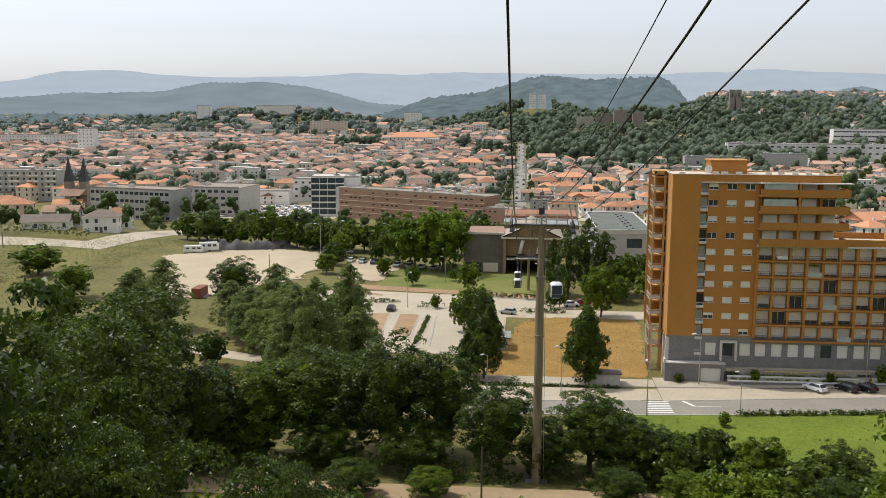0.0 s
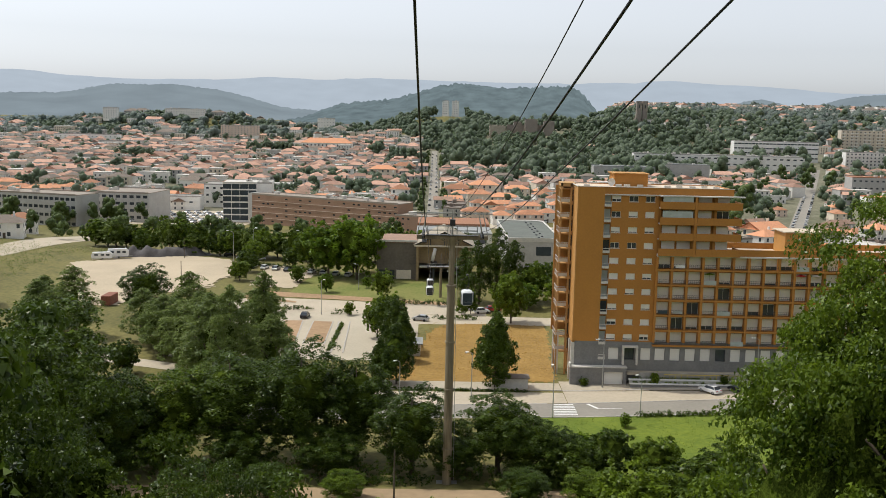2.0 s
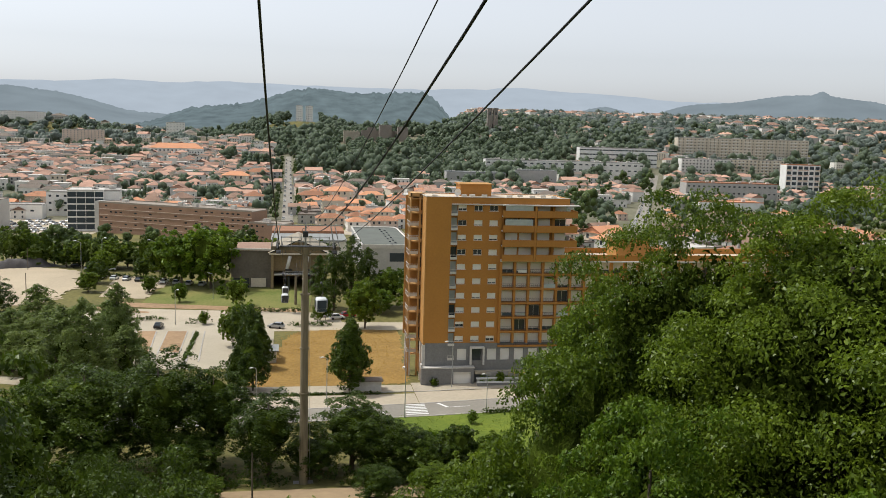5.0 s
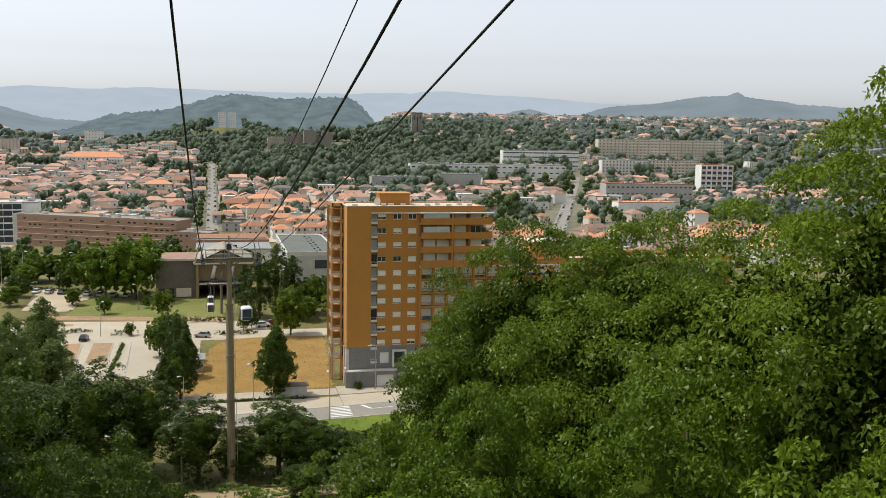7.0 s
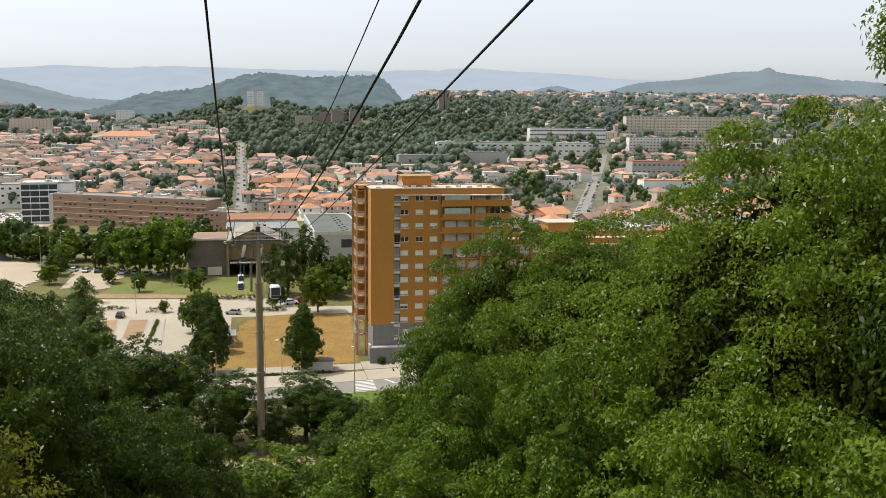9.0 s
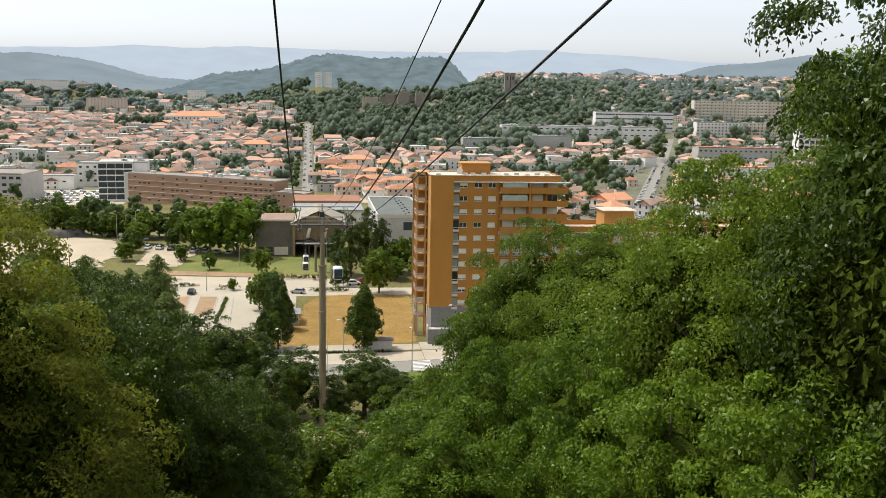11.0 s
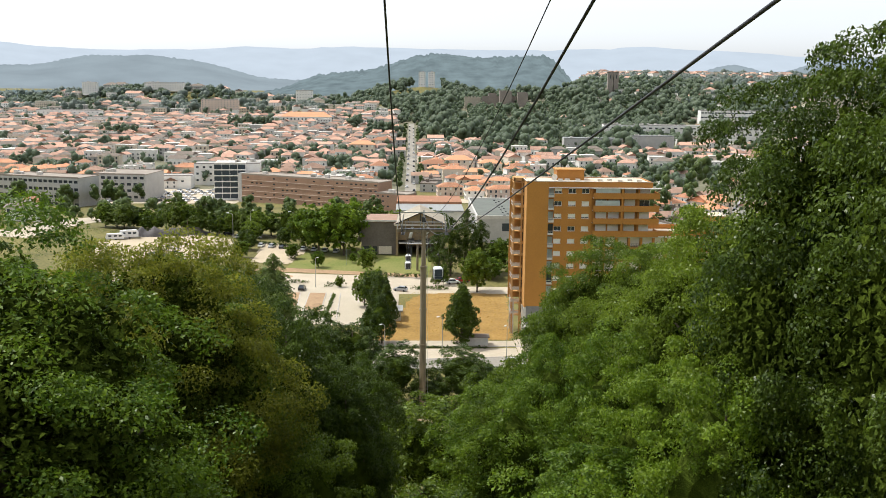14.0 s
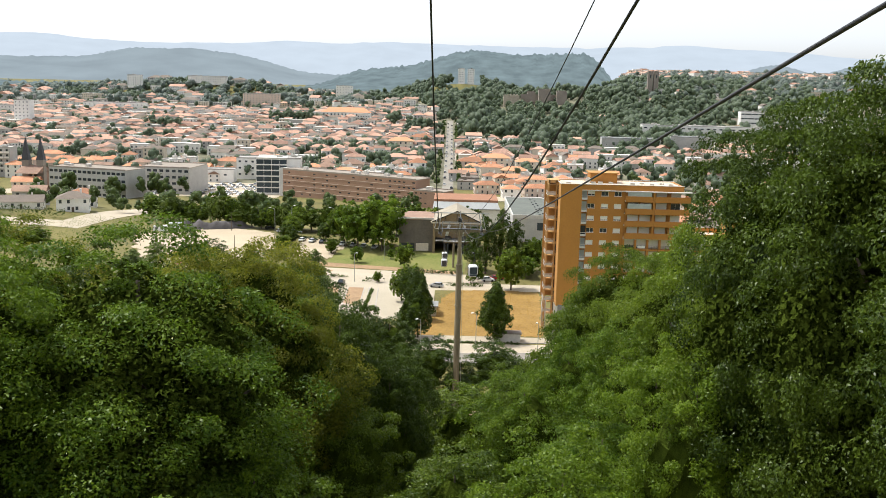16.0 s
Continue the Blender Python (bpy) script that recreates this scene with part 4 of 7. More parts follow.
part("walkway", Shape().box(-3.4, -0.52, 33.9, 3.4, 0.52, 33.96), DARK_STEEL, pylon)
part("control_box", Shape().box(-0.35, -0.5, 35.2, 0.35, 0.1, 36.0), DARK_STEEL, pylon)
wheel_me = Shape().tube([(-0.07, 0, 0), (0.07, 0, 0)], [0.28, 0.28], 14).mesh("roller", RUBBER)
for x in (-3.6, 3.9):
    part("roller_beam", Shape().box(x - 0.25, -2.6, 33.75, x - 0.12, 2.6, 34.05).box(x - 0.3, -2.2, 33.2, x + 0.3, 2.2, 33.28), DARK_STEEL, pylon)
    for i in range(6):
        shared("roller", wheel_me, pylon, (x, -2.3 + i * 0.92, 34.15 - 0.03 * abs(i - 2.5)))


def rope(name, label, fn, y0, y1, radius, steps=60):
    pts = [fn(y0 + (y1 - y0) * i / steps) for i in range(steps + 1)]
    ob = new(name, Shape().tube(pts, [radius] * len(pts), 6).mesh(name, ROPE, True))
    return tagged(ob, label, "cable", "cableway ropes")


def span(y, x, z, side, rise):
    """A point of a rope: x and z at the pylon, side: how x goes on uphill, rise: how z does, by powers of 100 m."""
    u = (PY - y) / 100
    if u < 0:
        return (x, y, z + 100 * u * 0.19 + 0.00105 * 100 * u * (137 + 100 * u))
    return (x + side[0] * u + side[1] * u * u, y, z + rise[0] * u + rise[1] * u * u + rise[2] * u ** 3)


def own_rope(y):
    return span(y, -26.49, 34.85, (0.056, 0.083), (9.061, 6.697, 1.073))


def far_rope(y):
    return span(y, -19.56, 34.85, (-1.080, -0.200), (12.264, 4.351, -1.002))


def signal_rope(y):
    return span(y, -23.44, 37.2, (0.113, 0.075), (7.627, 3.231, 1.349))


def thin_rope(y):
    return span(y, -23.85, 36.7, (1.283, 0.248), (11.314, 2.915, 1.692))


rope("hauling_rope", "dark steel hauling rope over the pylon rollers", own_rope, 84, -330, 0.034)
rope("hauling_rope", "dark steel hauling rope of the other track", far_rope, 84, -330, 0.026)
rope("signal_cable", "black signal cable strung between pylon tops", signal_rope, 95, -330, 0.027)
rope("signal_cable", "thin dark signal cable strung between pylon tops", thin_rope, 95, -330, 0.02)


def make_cabin(place, turn):
    """A small cable car with rounded shell, windows, roof and hanger."""
    c = thing("cable_cabin", place, "white and dark-glazed cable car cabin hanging from its rope", "cable car", "cable cars", turn)
    b = Shape()
    rings = [(0.0, 0.62), (0.15, 0.8), (0.75, 0.92), (1.75, 0.88), (2.1, 0.72), (2.2, 0.45)]
    prev = None
    for z, r in rings:
        k = len(b.v)
        for s in range(16):
            w = 2 * math.pi * s / 16
            sx, sy = math.cos(w), math.sin(w)
            q = (abs(sx) ** 5 + abs(sy) ** 5) ** -0.2
            b.v.append((sx * q * r, sy * q * r * 1.1, z))
        if prev is not None:
            for s in range(16):
                b.f.append((prev + s, prev + (s + 1) % 16, k + (s + 1) % 16, k + s))
                b.m.append(0)
        prev = k
    b.f.append(tuple(range(prev, prev + 16)))
    b.m.append(0)
    part("shell", b, CAR_WHITE, c, smooth=True)
    for sx, sy, wx, wy in ((0.93, 0, 0.02, 0.75), (-0.93, 0, 0.02, 0.75), (0, 1.03, 0.7, 0.02), (0, -1.03, 0.7, 0.02)):
        part("window_pane", Shape().box(sx - wx, sy - wy, 0.62, sx + wx, sy + wy, 1.88), GLASS, c)
    for sy in (1.04, -1.04):
        part("lower_panel", Shape().box(-0.72, sy - 0.015, 0.16, 0.72, sy + 0.015, 0.58), BLUE_GLASS, c, "dark lower panel")
    part("hanger", Shape().tube([(0, 0, 2.2), (0.25, 0, 2.9), (0.25, 0, 3.9), (0, 0, 4.4)], [0.06, 0.06, 0.06, 0.06], 8), DARK_STEEL, c)
    part("grip", Shape().box(-0.12, -0.4, 4.3, 0.12, 0.4, 4.5), DARK_STEEL, c)
    return c


x, y, z = far_rope(-5)
cabin = make_cabin((x, y, z - 4.45 * 1.25), 0.1)
cabin.scale = (1.25, 1.25, 1.25)
for y, fn in ((48, own_rope), (72, own_rope)):
    x, _, z = fn(y)
    copy_thing(cabin, at(x, y, z - 4.45, 0.05, 0.8))

# the second pylon and the valley station
p2 = thing("cableway_pylon", (-23.6, 84, 0), "short steel cableway pylon before the valley station", "pylon")
part("tube_section", Shape().tube([(0, 0, 0), (0, 0, 8.6)], [0.4, 0.34], 14), PYLON_STEEL, p2)
part("cross_arm", Shape().box(-3.8, -0.2, 8.3, 4.4, 0.2, 8.6), PYLON_STEEL, p2)
part("walkway", Shape().box(-3.6, -0.5, 8.7, 4.2, 0.5, 8.76).box(-3.6, -0.5, 9.5, 4.2, -0.45, 9.55).box(-3.6, -0.5, 9.1, 4.2, -0.46, 9.14), STEEL, p2)
for x in (-3.6, 3.6):
    part("roller_beam", Shape().box(x - 0.2, -1.6, 8.5, x + 0.2, 1.6, 8.9), DARK_STEEL, p2)
OCHRE_WALL = mat("tan_render", (0.30, 0.215, 0.12), 0.85, 0.2, 1.5, 0.3, 0.1)
STATION_ROOF = mat("dusty_sheet_roof", (0.33, 0.285, 0.215), 0.8, 0.2, 1.0, 0.2, 0.1)
STATION_WALL = mat("weathered_dark_concrete", (0.17, 0.145, 0.12), 0.9, 0.25, 1.5, 0.3, 0.2)
station = thing("cable_station", (0, 0, 0), "concrete valley station with a glazed gable hall", "building")
part("side_hall", Shape().box(-43, 112, -1, -31, 130, 11.5), STATION_WALL, station, "plain dark concrete hall")
part("hall_roof", Shape().box(-43.5, 111.5, 11.5, -30.8, 130.5, 11.9), TILE_OLD, station, "flat gravel roof")
part("roof_edge", Shape().box(-43.7, 111.2, 11.7, -30.8, 111.5, 12.3), PALE_CONCRETE, station)
gab = Shape()
gab.box(-31, 128, -1, -14, 130, 11.5)
gab.box(-31, 110, -1, -30.2, 128, 11.5).box(-14.8, 110, -1, -14, 128, 11.5)
gab.face([(-31, 128, 11.5), (-14, 128, 11.5), (-22.5, 128, 15.2)])
part("gable_hall", gab, OCHRE_WALL, station, "cream rendered hall open at the front")
part("gable_roof", Shape().face([(-31.8, 109, 11.2), (-22.5, 109, 15.4), (-22.5, 131, 15.4), (-31.8, 131, 11.2)]).face([(-13.2, 109, 11.2), (-13.2, 131, 11.2), (-22.5, 131, 15.4), (-22.5, 109, 15.4)]), STATION_ROOF, station, "pale sheet gable roof")
part("eaves_beam", Shape().box(-31.6, 109.1, 10.7, -13.4, 109.5, 11.15), CREAM, station)
tr = Shape()
tr.tube([(-31, 109.6, 11.3), (-22.5, 109.6, 15.2), (-14, 109.6, 11.3)], [0.18] * 3, 6)
for x in (-26.7, -22.5, -18.3):
    tr.tube([(x, 109.6, 11.2), (x, 109.6, 15.2 - abs(x + 22.5) * 0.45)], [0.12, 0.12], 6)
part("gable_truss", tr, DARK_STEEL, station)
part("gable_front", Shape().face([(-30.6, 110.2, 11.2), (-14.4, 110.2, 11.2), (-22.5, 110.2, 15.0)]).box(-30.2, 112, 5.2, -14.8, 112.3, 11.2), OCHRE_WALL, station, "tan rendered gable front")
part("ground_opening", Shape().box(-42.5, 111.7, 0, -39.5, 112.0, 3).box(-39, 111.7, 0, -37.6, 112, 3), GLASS, station, "dark glazed opening")
part("ticket_window", Shape().box(-37, 111.6, 0.3, -32.5, 111.95, 3), CREAM, station)
for x in (-25.6, -20.2):
    part("terminal_hood", Shape().tube([(x - 0.5, 108.5, 6.4), (x + 0.4, 109.5, 10.2)], [0.55, 0.55], 12), PALE_CONCRETE, station, "pale slanted terminal hood", True)
    part("terminal_frame", Shape().box(x - 1.0, 107, 5.3, x + 1.0, 112, 5.9).box(x - 0.3, 109, 0, x + 0.3, 109.6, 5.3), DARK_STEEL, station)
part("terminal_deck", Shape().box(-30, 110, 4.2, -15, 126, 4.6), PALE_CONCRETE, station)

# the shed with the ribbed roof behind the flats, and its neighbours
shed = thing("warehouse", (0, 0, 0), "grey warehouse with curved parapet and rows of rooflights", "building")
ww = Shape().box(-0.5, 142, -3, 17.5, 200, 9.2)
part("warehouse_wall", ww, HOUSE_GREY, shed)
part("warehouse_roof", Shape().box(-0.3, 142.2, 9.2, 17.3, 200, 9.5), ROOF_FELT, shed)
curve = []
for i in range(13):
    a = math.pi / 2 * i / 12
    curve.append((17.5 - 4 + 4 * math.sin(a), 200 - 4 + 4 * math.cos(a)))
outer = [(-0.5, 142), (-0.5, 200), *curve, (17.5, 142)]
pp = Shape()
for (xa, ya), (xb, yb) in zip(outer, outer[1:]):
    pp.tube([(xa, ya, 9.7), (xb, yb, 9.7)], [0.34, 0.34], 4)
part("parapet", pp.box(-0.7, 141.8, 8.6, 17.7, 142.2, 10.0), PALE_CONCRETE, shed)
light_me = Shape().box(-0.34, -0.4, 0, 0.34, 0.4, 0.32).mesh("rooflight", DARK_STEEL)
for x in (11.0,):
    for i in range(13):
        shared("rooflight", light_me, shed, (x + (0.8 if i % 2 else -0.8), 146 + i * 3.9, 9.5))
shared("loading_door", Shape().box(0, 0, 0, 5, 0.1, 3).mesh("loading_door", BLUE_GLASS), shed, (9, 141.9, 4))
red_shed = thing("market_hall", (0, 0, 0), "low hall with long terracotta and pale sheet roofs", "building")
part("hall_wall", Shape().box(-32, 190, -4, -3, 235, 5), HOUSE_WHITE, red_shed)
part("hall_roof", Shape().box(-32.5, 189, 5, -3, 212, 5.5), METAL_ROOF, red_shed)
part("tiled_roof", Shape().box(-32.5, 212, 5, -2.8, 236, 6.5), TILE, red_shed)


# ---- trees ----
def core_mesh(name, height, radius, low, seed, share=0.66):
    """The lumpy inside of a crown, coloured dark for its shade, which hides the sky behind it."""
    bm = bmesh.new()
    bmesh.ops.create_icosphere(bm, subdivisions=3, radius=1)
    for v in bm.verts:
        k = share * (1 + 0.12 * noise.noise(v.co * 9.0)) * (1 + 0.3 * noise.noise(v.co * 2.1 + Vector((seed, 0, 0))))
        v.co = Vector((v.co.x * radius * k, v.co.y * radius * k, (low + height) / 2 + v.co.z * (height - low) / 2 * k))
    me = bpy.data.meshes.new(name)
    bm.to_mesh(me)
    bm.free()
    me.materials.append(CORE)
    return me


def clumps(height, radius, low, count, seed, kind, puff=(0.105, 0.195)):
    r = random.Random(seed)
    out, rad = [], []
    mid = (low + height) / 2
    while len(out) < count:
        d = Vector((r.gauss(0, 1), r.gauss(0, 1), r.gauss(0, 1))).normalized()
        lump = 1 + 0.3 * noise.noise(d * 2.1 + Vector((seed, 0, 0)))
        k = lump * (r.uniform(0.66, 0.95) if r.random() < 0.7 else r.uniform(0.42, 0.7))
        wide = radius * k
        if kind == "poplar":
            f = (d.z + 1) / 2
            wide *= 1.15 * (1 - f) ** 0.4 * min(1, f * 5 + 0.4) + 0.1
        elif kind == "cone":
            wide *= 0.15 + 1.1 * (1 - (d.z + 1) / 2)
        out.append((d.x * wide, d.y * wide, mid + d.z * (height - low) / 2 * k))
        rad.append(radius * r.uniform(*puff))
    tallest = max(z + q for (_, _, z), q in zip(out, rad))
    return [(x, y, low + (z - low) * (height - low) / (tallest - low)) for x, y, z in out], rad


def make_tree(height, radius, low, count, per, size, seed, leaves, label, kind="broad", category="tree", share=0.6, corners=3, slim=0.6, leafy_core=False, puff=(0.105, 0.195), flat=1.0):
    """A tree with a tapered, forked trunk and a crown of clumped leaves."""
    tree = thing("tree", (0, 0, 0), label, category, "trees")
    r = random.Random(seed)
    t = Shape()
    t.tube([(0, 0, -1.0), (0.05 * height * 0.1, 0, low * 0.6), (0, 0, low + (height - low) * 0.45), (0, 0.1, height * 0.86)], [0.026 * height, 0.018 * height, 0.011 * height, 0.003 * height], 9)
    for i in range(7):
        a = i * 2.4 + r.uniform(-0.4, 0.4)
        z0 = low * 0.7 + (height - low) * 0.08 * i
        reach = radius * r.uniform(0.45, 0.66)
        t.tube([(0, 0, z0), (reach * 0.45 * math.cos(a), reach * 0.45 * math.sin(a), z0 + 0.12 * height), (reach * math.cos(a), reach * math.sin(a), z0 + 0.2 * height)], [0.009 * height, 0.006 * height, 0.002 * height], 6)
    part("trunk", t, BARK, tree, smooth=True)
    cs, rs = clumps(height, radius, low, count, seed, kind, puff)
    crown = part("crown", leaf_mesh("crown", cs, rs, per, size, seed, leaves, (0, 0, low + (height - low) * 0.42), squash=slim, corners=corners, flat=flat), None, tree)
    if leafy_core:
        inner = []
        for i in range(900):
            d = Vector((r.gauss(0, 1), r.gauss(0, 1), r.gauss(0, 1))).normalized() * r.uniform(0.3, 1.0) ** 0.5 * share
            inner.append((d.x * radius, d.y * radius, (low + height) / 2 + d.z * (height - low) / 2))
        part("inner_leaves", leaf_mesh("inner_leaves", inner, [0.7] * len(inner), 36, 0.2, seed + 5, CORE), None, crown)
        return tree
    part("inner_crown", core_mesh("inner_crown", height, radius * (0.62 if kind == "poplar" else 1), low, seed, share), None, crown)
    return tree


def set_leaves(tree, material):
    for o in tree.children_recursive:
        if o.name.startswith("crown"):
            o.material_slots[0].link = "OBJECT"
            o.material_slots[0].material = material


def plant(kinds, rows, foot=-0.3):
    """Trees at x, y with the height of their tops, their radius and leaves."""
    for x, y, top, radius, leaves in rows:
        src, h0, r0 = rnd.choice(kinds)
        z = ground(x, y) + foot
        h = top - z
        own = src.scale
        t = copy_thing(src, at(x, y, z, rnd.uniform(0, 6.28), (radius / r0 / own.x, radius / r0 / own.y, h / h0 / own.z)))
        if leaves is not None:
            set_leaves(t, leaves)


fines = []
for k in range(2):
    o = make_tree(18, 5.0, 3.4, 270, 400, 0.112, 91 + k, LEAF_OAK, "leafy green oak close beside the cableway", corners=4, share=0.7, slim=0.5, leafy_core=True, puff=(0.12, 0.25), flat=0.62)
    fines.append((o, 18, 5.0))
for (o, _, _), (x, y, top, q) in zip(fines, ((-11.0, -180.5, 57.6, 4.7), (-35.4, -191, 56.6, 5.5))):
    z = ground(x, y) - 0.3
    o.matrix_basis = at(x, y, z, 0.5, (q / 5.0, q / 5.0, (top - z) / 18))
set_leaves(fines[1][0], LEAF_BRIGHT)
oaks = []
for k in range(3):
    o = make_tree(18, 5.0, 3.6, 240, 220, 0.165, 11 + k, LEAF_OAK, "dense green broadleaf tree on the hillside", share=0.54, puff=(0.12, 0.25), flat=0.64, slim=0.5)
    oaks.append((o, 18, 5.0))
for (o, _, _), (x, y, top, q) in zip(oaks, ((-45, -150, 44, 5), (-35.4, -171, 51.6, 4.2), (-30.2, -177, 46.2, 2.8))):
    z = ground(x, y) - 0.3
    o.matrix_basis = at(x, y, z, 0.5, (q / 5.0, q / 5.0, (top - z) / 18))
lows = []
for k in range(3):
    o = make_tree(17, 4.6, 2.6, 230, 84, 0.25, 21 + k, LEAF_DARK, "dark broadleaf tree low on the hillside", share=0.5, puff=(0.12, 0.23))
    lows.append((o, 17, 4.6))
for (o, _, _), (x, y, top, q) in zip(lows, ((-85, -72, 15, 5), (-94, -62, 12, 5), (24, -84, 15, 5))):
    z = ground(x, y) - 0.3
    o.matrix_basis = at(x, y, z, 0.5, (q / 4.6, q / 4.6, (top - z) / 17))
O, D, B, Y = LEAF_OAK, LEAF_DARK, LEAF_BRIGHT, LEAF_BROWN
plant(fines, [
    (-12.6, -149.5, 48.7, 4.5, O), (-8.8, -155, 49.4, 4.8, O), (-12.3, -152, 49.8, 4.9, O), (-11.2, -158.5, 50.6, 5.1, O), (-11.3, -167, 51.6, 4.8, O), (-11.4, -174.5, 55.0, 4.9, O), (-12.0, -185.5, 61.2, 4.9, D), (-11.7, -192.5, 62.6, 4.9, D), (-11.2, -201, 63.0, 4.9, D),
    (-41.8, -193, 57.0, 5.2, B), (-44, -181, 55, 5, Y), (-35, -178, 54.2, 5, Y), (-35.0, -164, 49.6, 4.4, D), (-33.0, -156, 44.4, 3.6, D),
])
plant(oaks, [
    (-15.6, -151, 45.6, 3.7, O), (-19.0, -151, 40.6, 3.4, O), (-17.4, -161, 45.4, 2.9, B), (-15.8, -171, 48.6, 3.0, B), (-15.6, -178, 49.6, 3.0, B), (-15.8, -185.5, 51.0, 3.0, B),
    (-33.6, -138, 36.2, 2.6, D), (-40.2, -140, 38.4, 3.4, D), (-31.8, -166.5, 48.6, 3.4, D), (-29.0, -164, 45.0, 2.6, D), (-36, -157, 47.2, 4.2, D),
    (-45, -168, 51.5, 5, D), (-44, -155, 46, 5, D),
    (-20.8, -168, 44.6, 3.4, B), (-21.8, -193, 50.4, 2.9, B), (-30.5, -160, 43.0, 3.2, B), (-18.4, -180, 46.4, 3.2, B), (-25, -185, 46.5, 3.0, O),
    (-31.5, -205, 53.2, 3.4, B), (-31.5, -192, 49.5, 3.0, B), (-28.6, -156, 42.4, 2.9, D), (-28.8, -166.5, 44.6, 2.7, D),
])
plant(lows, [
    (-47, -143, 42.5, 5, D), (-54.5, -121, 38.6, 5.0, D), (-56, -105, 33.6, 6.2, D), (-48, -125, 33.2, 3.4, O), (-60, -135, 41, 5, O),
    (-43.8, -45, 18.4, 7.2, D), (-54.2, -44, 16.8, 8.0, D), (-36.3, -43, 16.2, 5.8, D), (-51.3, -50, 7.8, 5.2, D), (-39.5, -50.5, 7.9, 5.0, D), (-60.5, -47, 14.3, 6.4, O), (-70.6, -46, 12.8, 6.6, D), (-68.3, -51, 8.3, 6.0, D), (-80, -48, 12, 6, O), (-40.6, -118, 28.2, 3.3, D), (-66, -95, 27, 5, D), (-75, -82, 20, 5, D),
    (-96.5, 55.5, 12.4, 6.4, D), (-64, -78, 17, 4.4, D), (-75.5, -54, 25.5, 8.6, D), (-67, -53, 16, 5.6, D), (-84, -56, 21, 6.6, D),
    (-28.2, -49, 13.2, 5.8, D), (-16.3, -48, 12.4, 6.0, D), (-11.8, -51, 10.2, 4.6, D), (-22.6, -50.5, 6.5, 3.4, D), (-7.5, -51, 8.2, 4.0, D), (-14, -62.5, 6.6, 3.4, D), (-6, -63, 6.8, 3.6, O), (2, -62, 6.5, 3.5, D), (10.5, -64, 7.2, 3.8, D), (18, -63, 7.2, 4.0, O), (14.5, -54, 8.0, 3.8, D), (-36.5, -60.5, 5.6, 3.0, O), (-46, -61, 6.5, 3.6, D), (-20.8, -46, 6.4, 3.0, D),
    (-24, -146, 36, 4.0, O), (-28, -138, 32, 3.6, D), (-20, -132, 30, 3.8, O), (-33, -145, 36.4, 2.6, D), (-25, -120, 24.5, 3.6, O), (-14, -122, 27, 4.2, O), (6, -134, 41, 5.5, O),
    (-38, -132, 31, 3.6, D), (-16, -108, 20, 3.8, O), (-3, -118, 23, 4.5, O), (-5, -104, 18, 4.2, O), (8, -112, 20, 5, O), (9, -94, 14, 4.5, O), (22, -120, 28, 5.5, O), (-12, -135, 33, 4.5, O), (-2, -130, 33, 4.5, O), (-2, -146, 47, 5.5, O), (-1, -164, 51, 5.5, O),
])
mids = []
for k, (leaves, kind) in enumerate(((LEAF_BRIGHT, "broad"), (LEAF_DARK, "broad"), (LEAF_OAK, "broad"))):
    o = make_tree(11, 4.2, 1.4, 160, 27, 0.5, 31 + k, leaves, "rounded broadleaf tree in full leaf", kind)
    mids.append((o, 11, 4.2))
for (o, _, _), (x, y, s) in zip(mids, ((-86, 34, (0.8, 0.8, 0.7)), (-35.1, 28, 1.0), (-6.6, 52, 1.22))):
    o.matrix_basis = at(x, y, -0.1, 0, s)
set_leaves(mids[0][0], LEAF_DARK)
poplars = []
for k in range(2):
    o = make_tree(18, 3.6, 1.0, 190, 80, 0.26, 41 + k, LEAF_GREY, "tall feathery poplar with grey-green leaves", "poplar", share=0.32, puff=(0.14, 0.3))
    poplars.append((o, 18, 3.6))
poplars[0][0].matrix_basis = at(-59.3, -20, -0.2, 0.4, 1.2)
poplars[1][0].matrix_basis = at(-56.4, -5, -0.2, 1.1, 1.2)
plant(poplars, [(-69.6, 0, 16.4, 5.2, None), (-76.9, 22, 16.5, 5.4, None), (-104.4, 30, 15.9, 5.5, None), (-107.9, 20, 14.4, 5.2, None), (-64, -14, 19, 5.4, None), (-57, 6, 15.5, 4.2, None), (-72, 12, 13, 5, None), (-84, 20, 11, 3.6, None), (-112, 34, 13, 4.6, None),
                (-13.3, 75, 18.9, 3.8, D), (-8.4, 78, 20.8, 4.2, D), (-17, 80, 15, 3.4, D), (-3.6, 82, 17, 4.0, D), (7.6, -48, 6.5, 1.6, O), (-66, 6, 15, 5.4, None), (-61, 12, 15, 5.4, None), (-74, 4, 14, 5, None), (-80, 14, 13, 5, None), (-88, 26, 12, 4.6, None), (-54, -12, 15, 5, None), (-67, -10, 13, 4, None)])
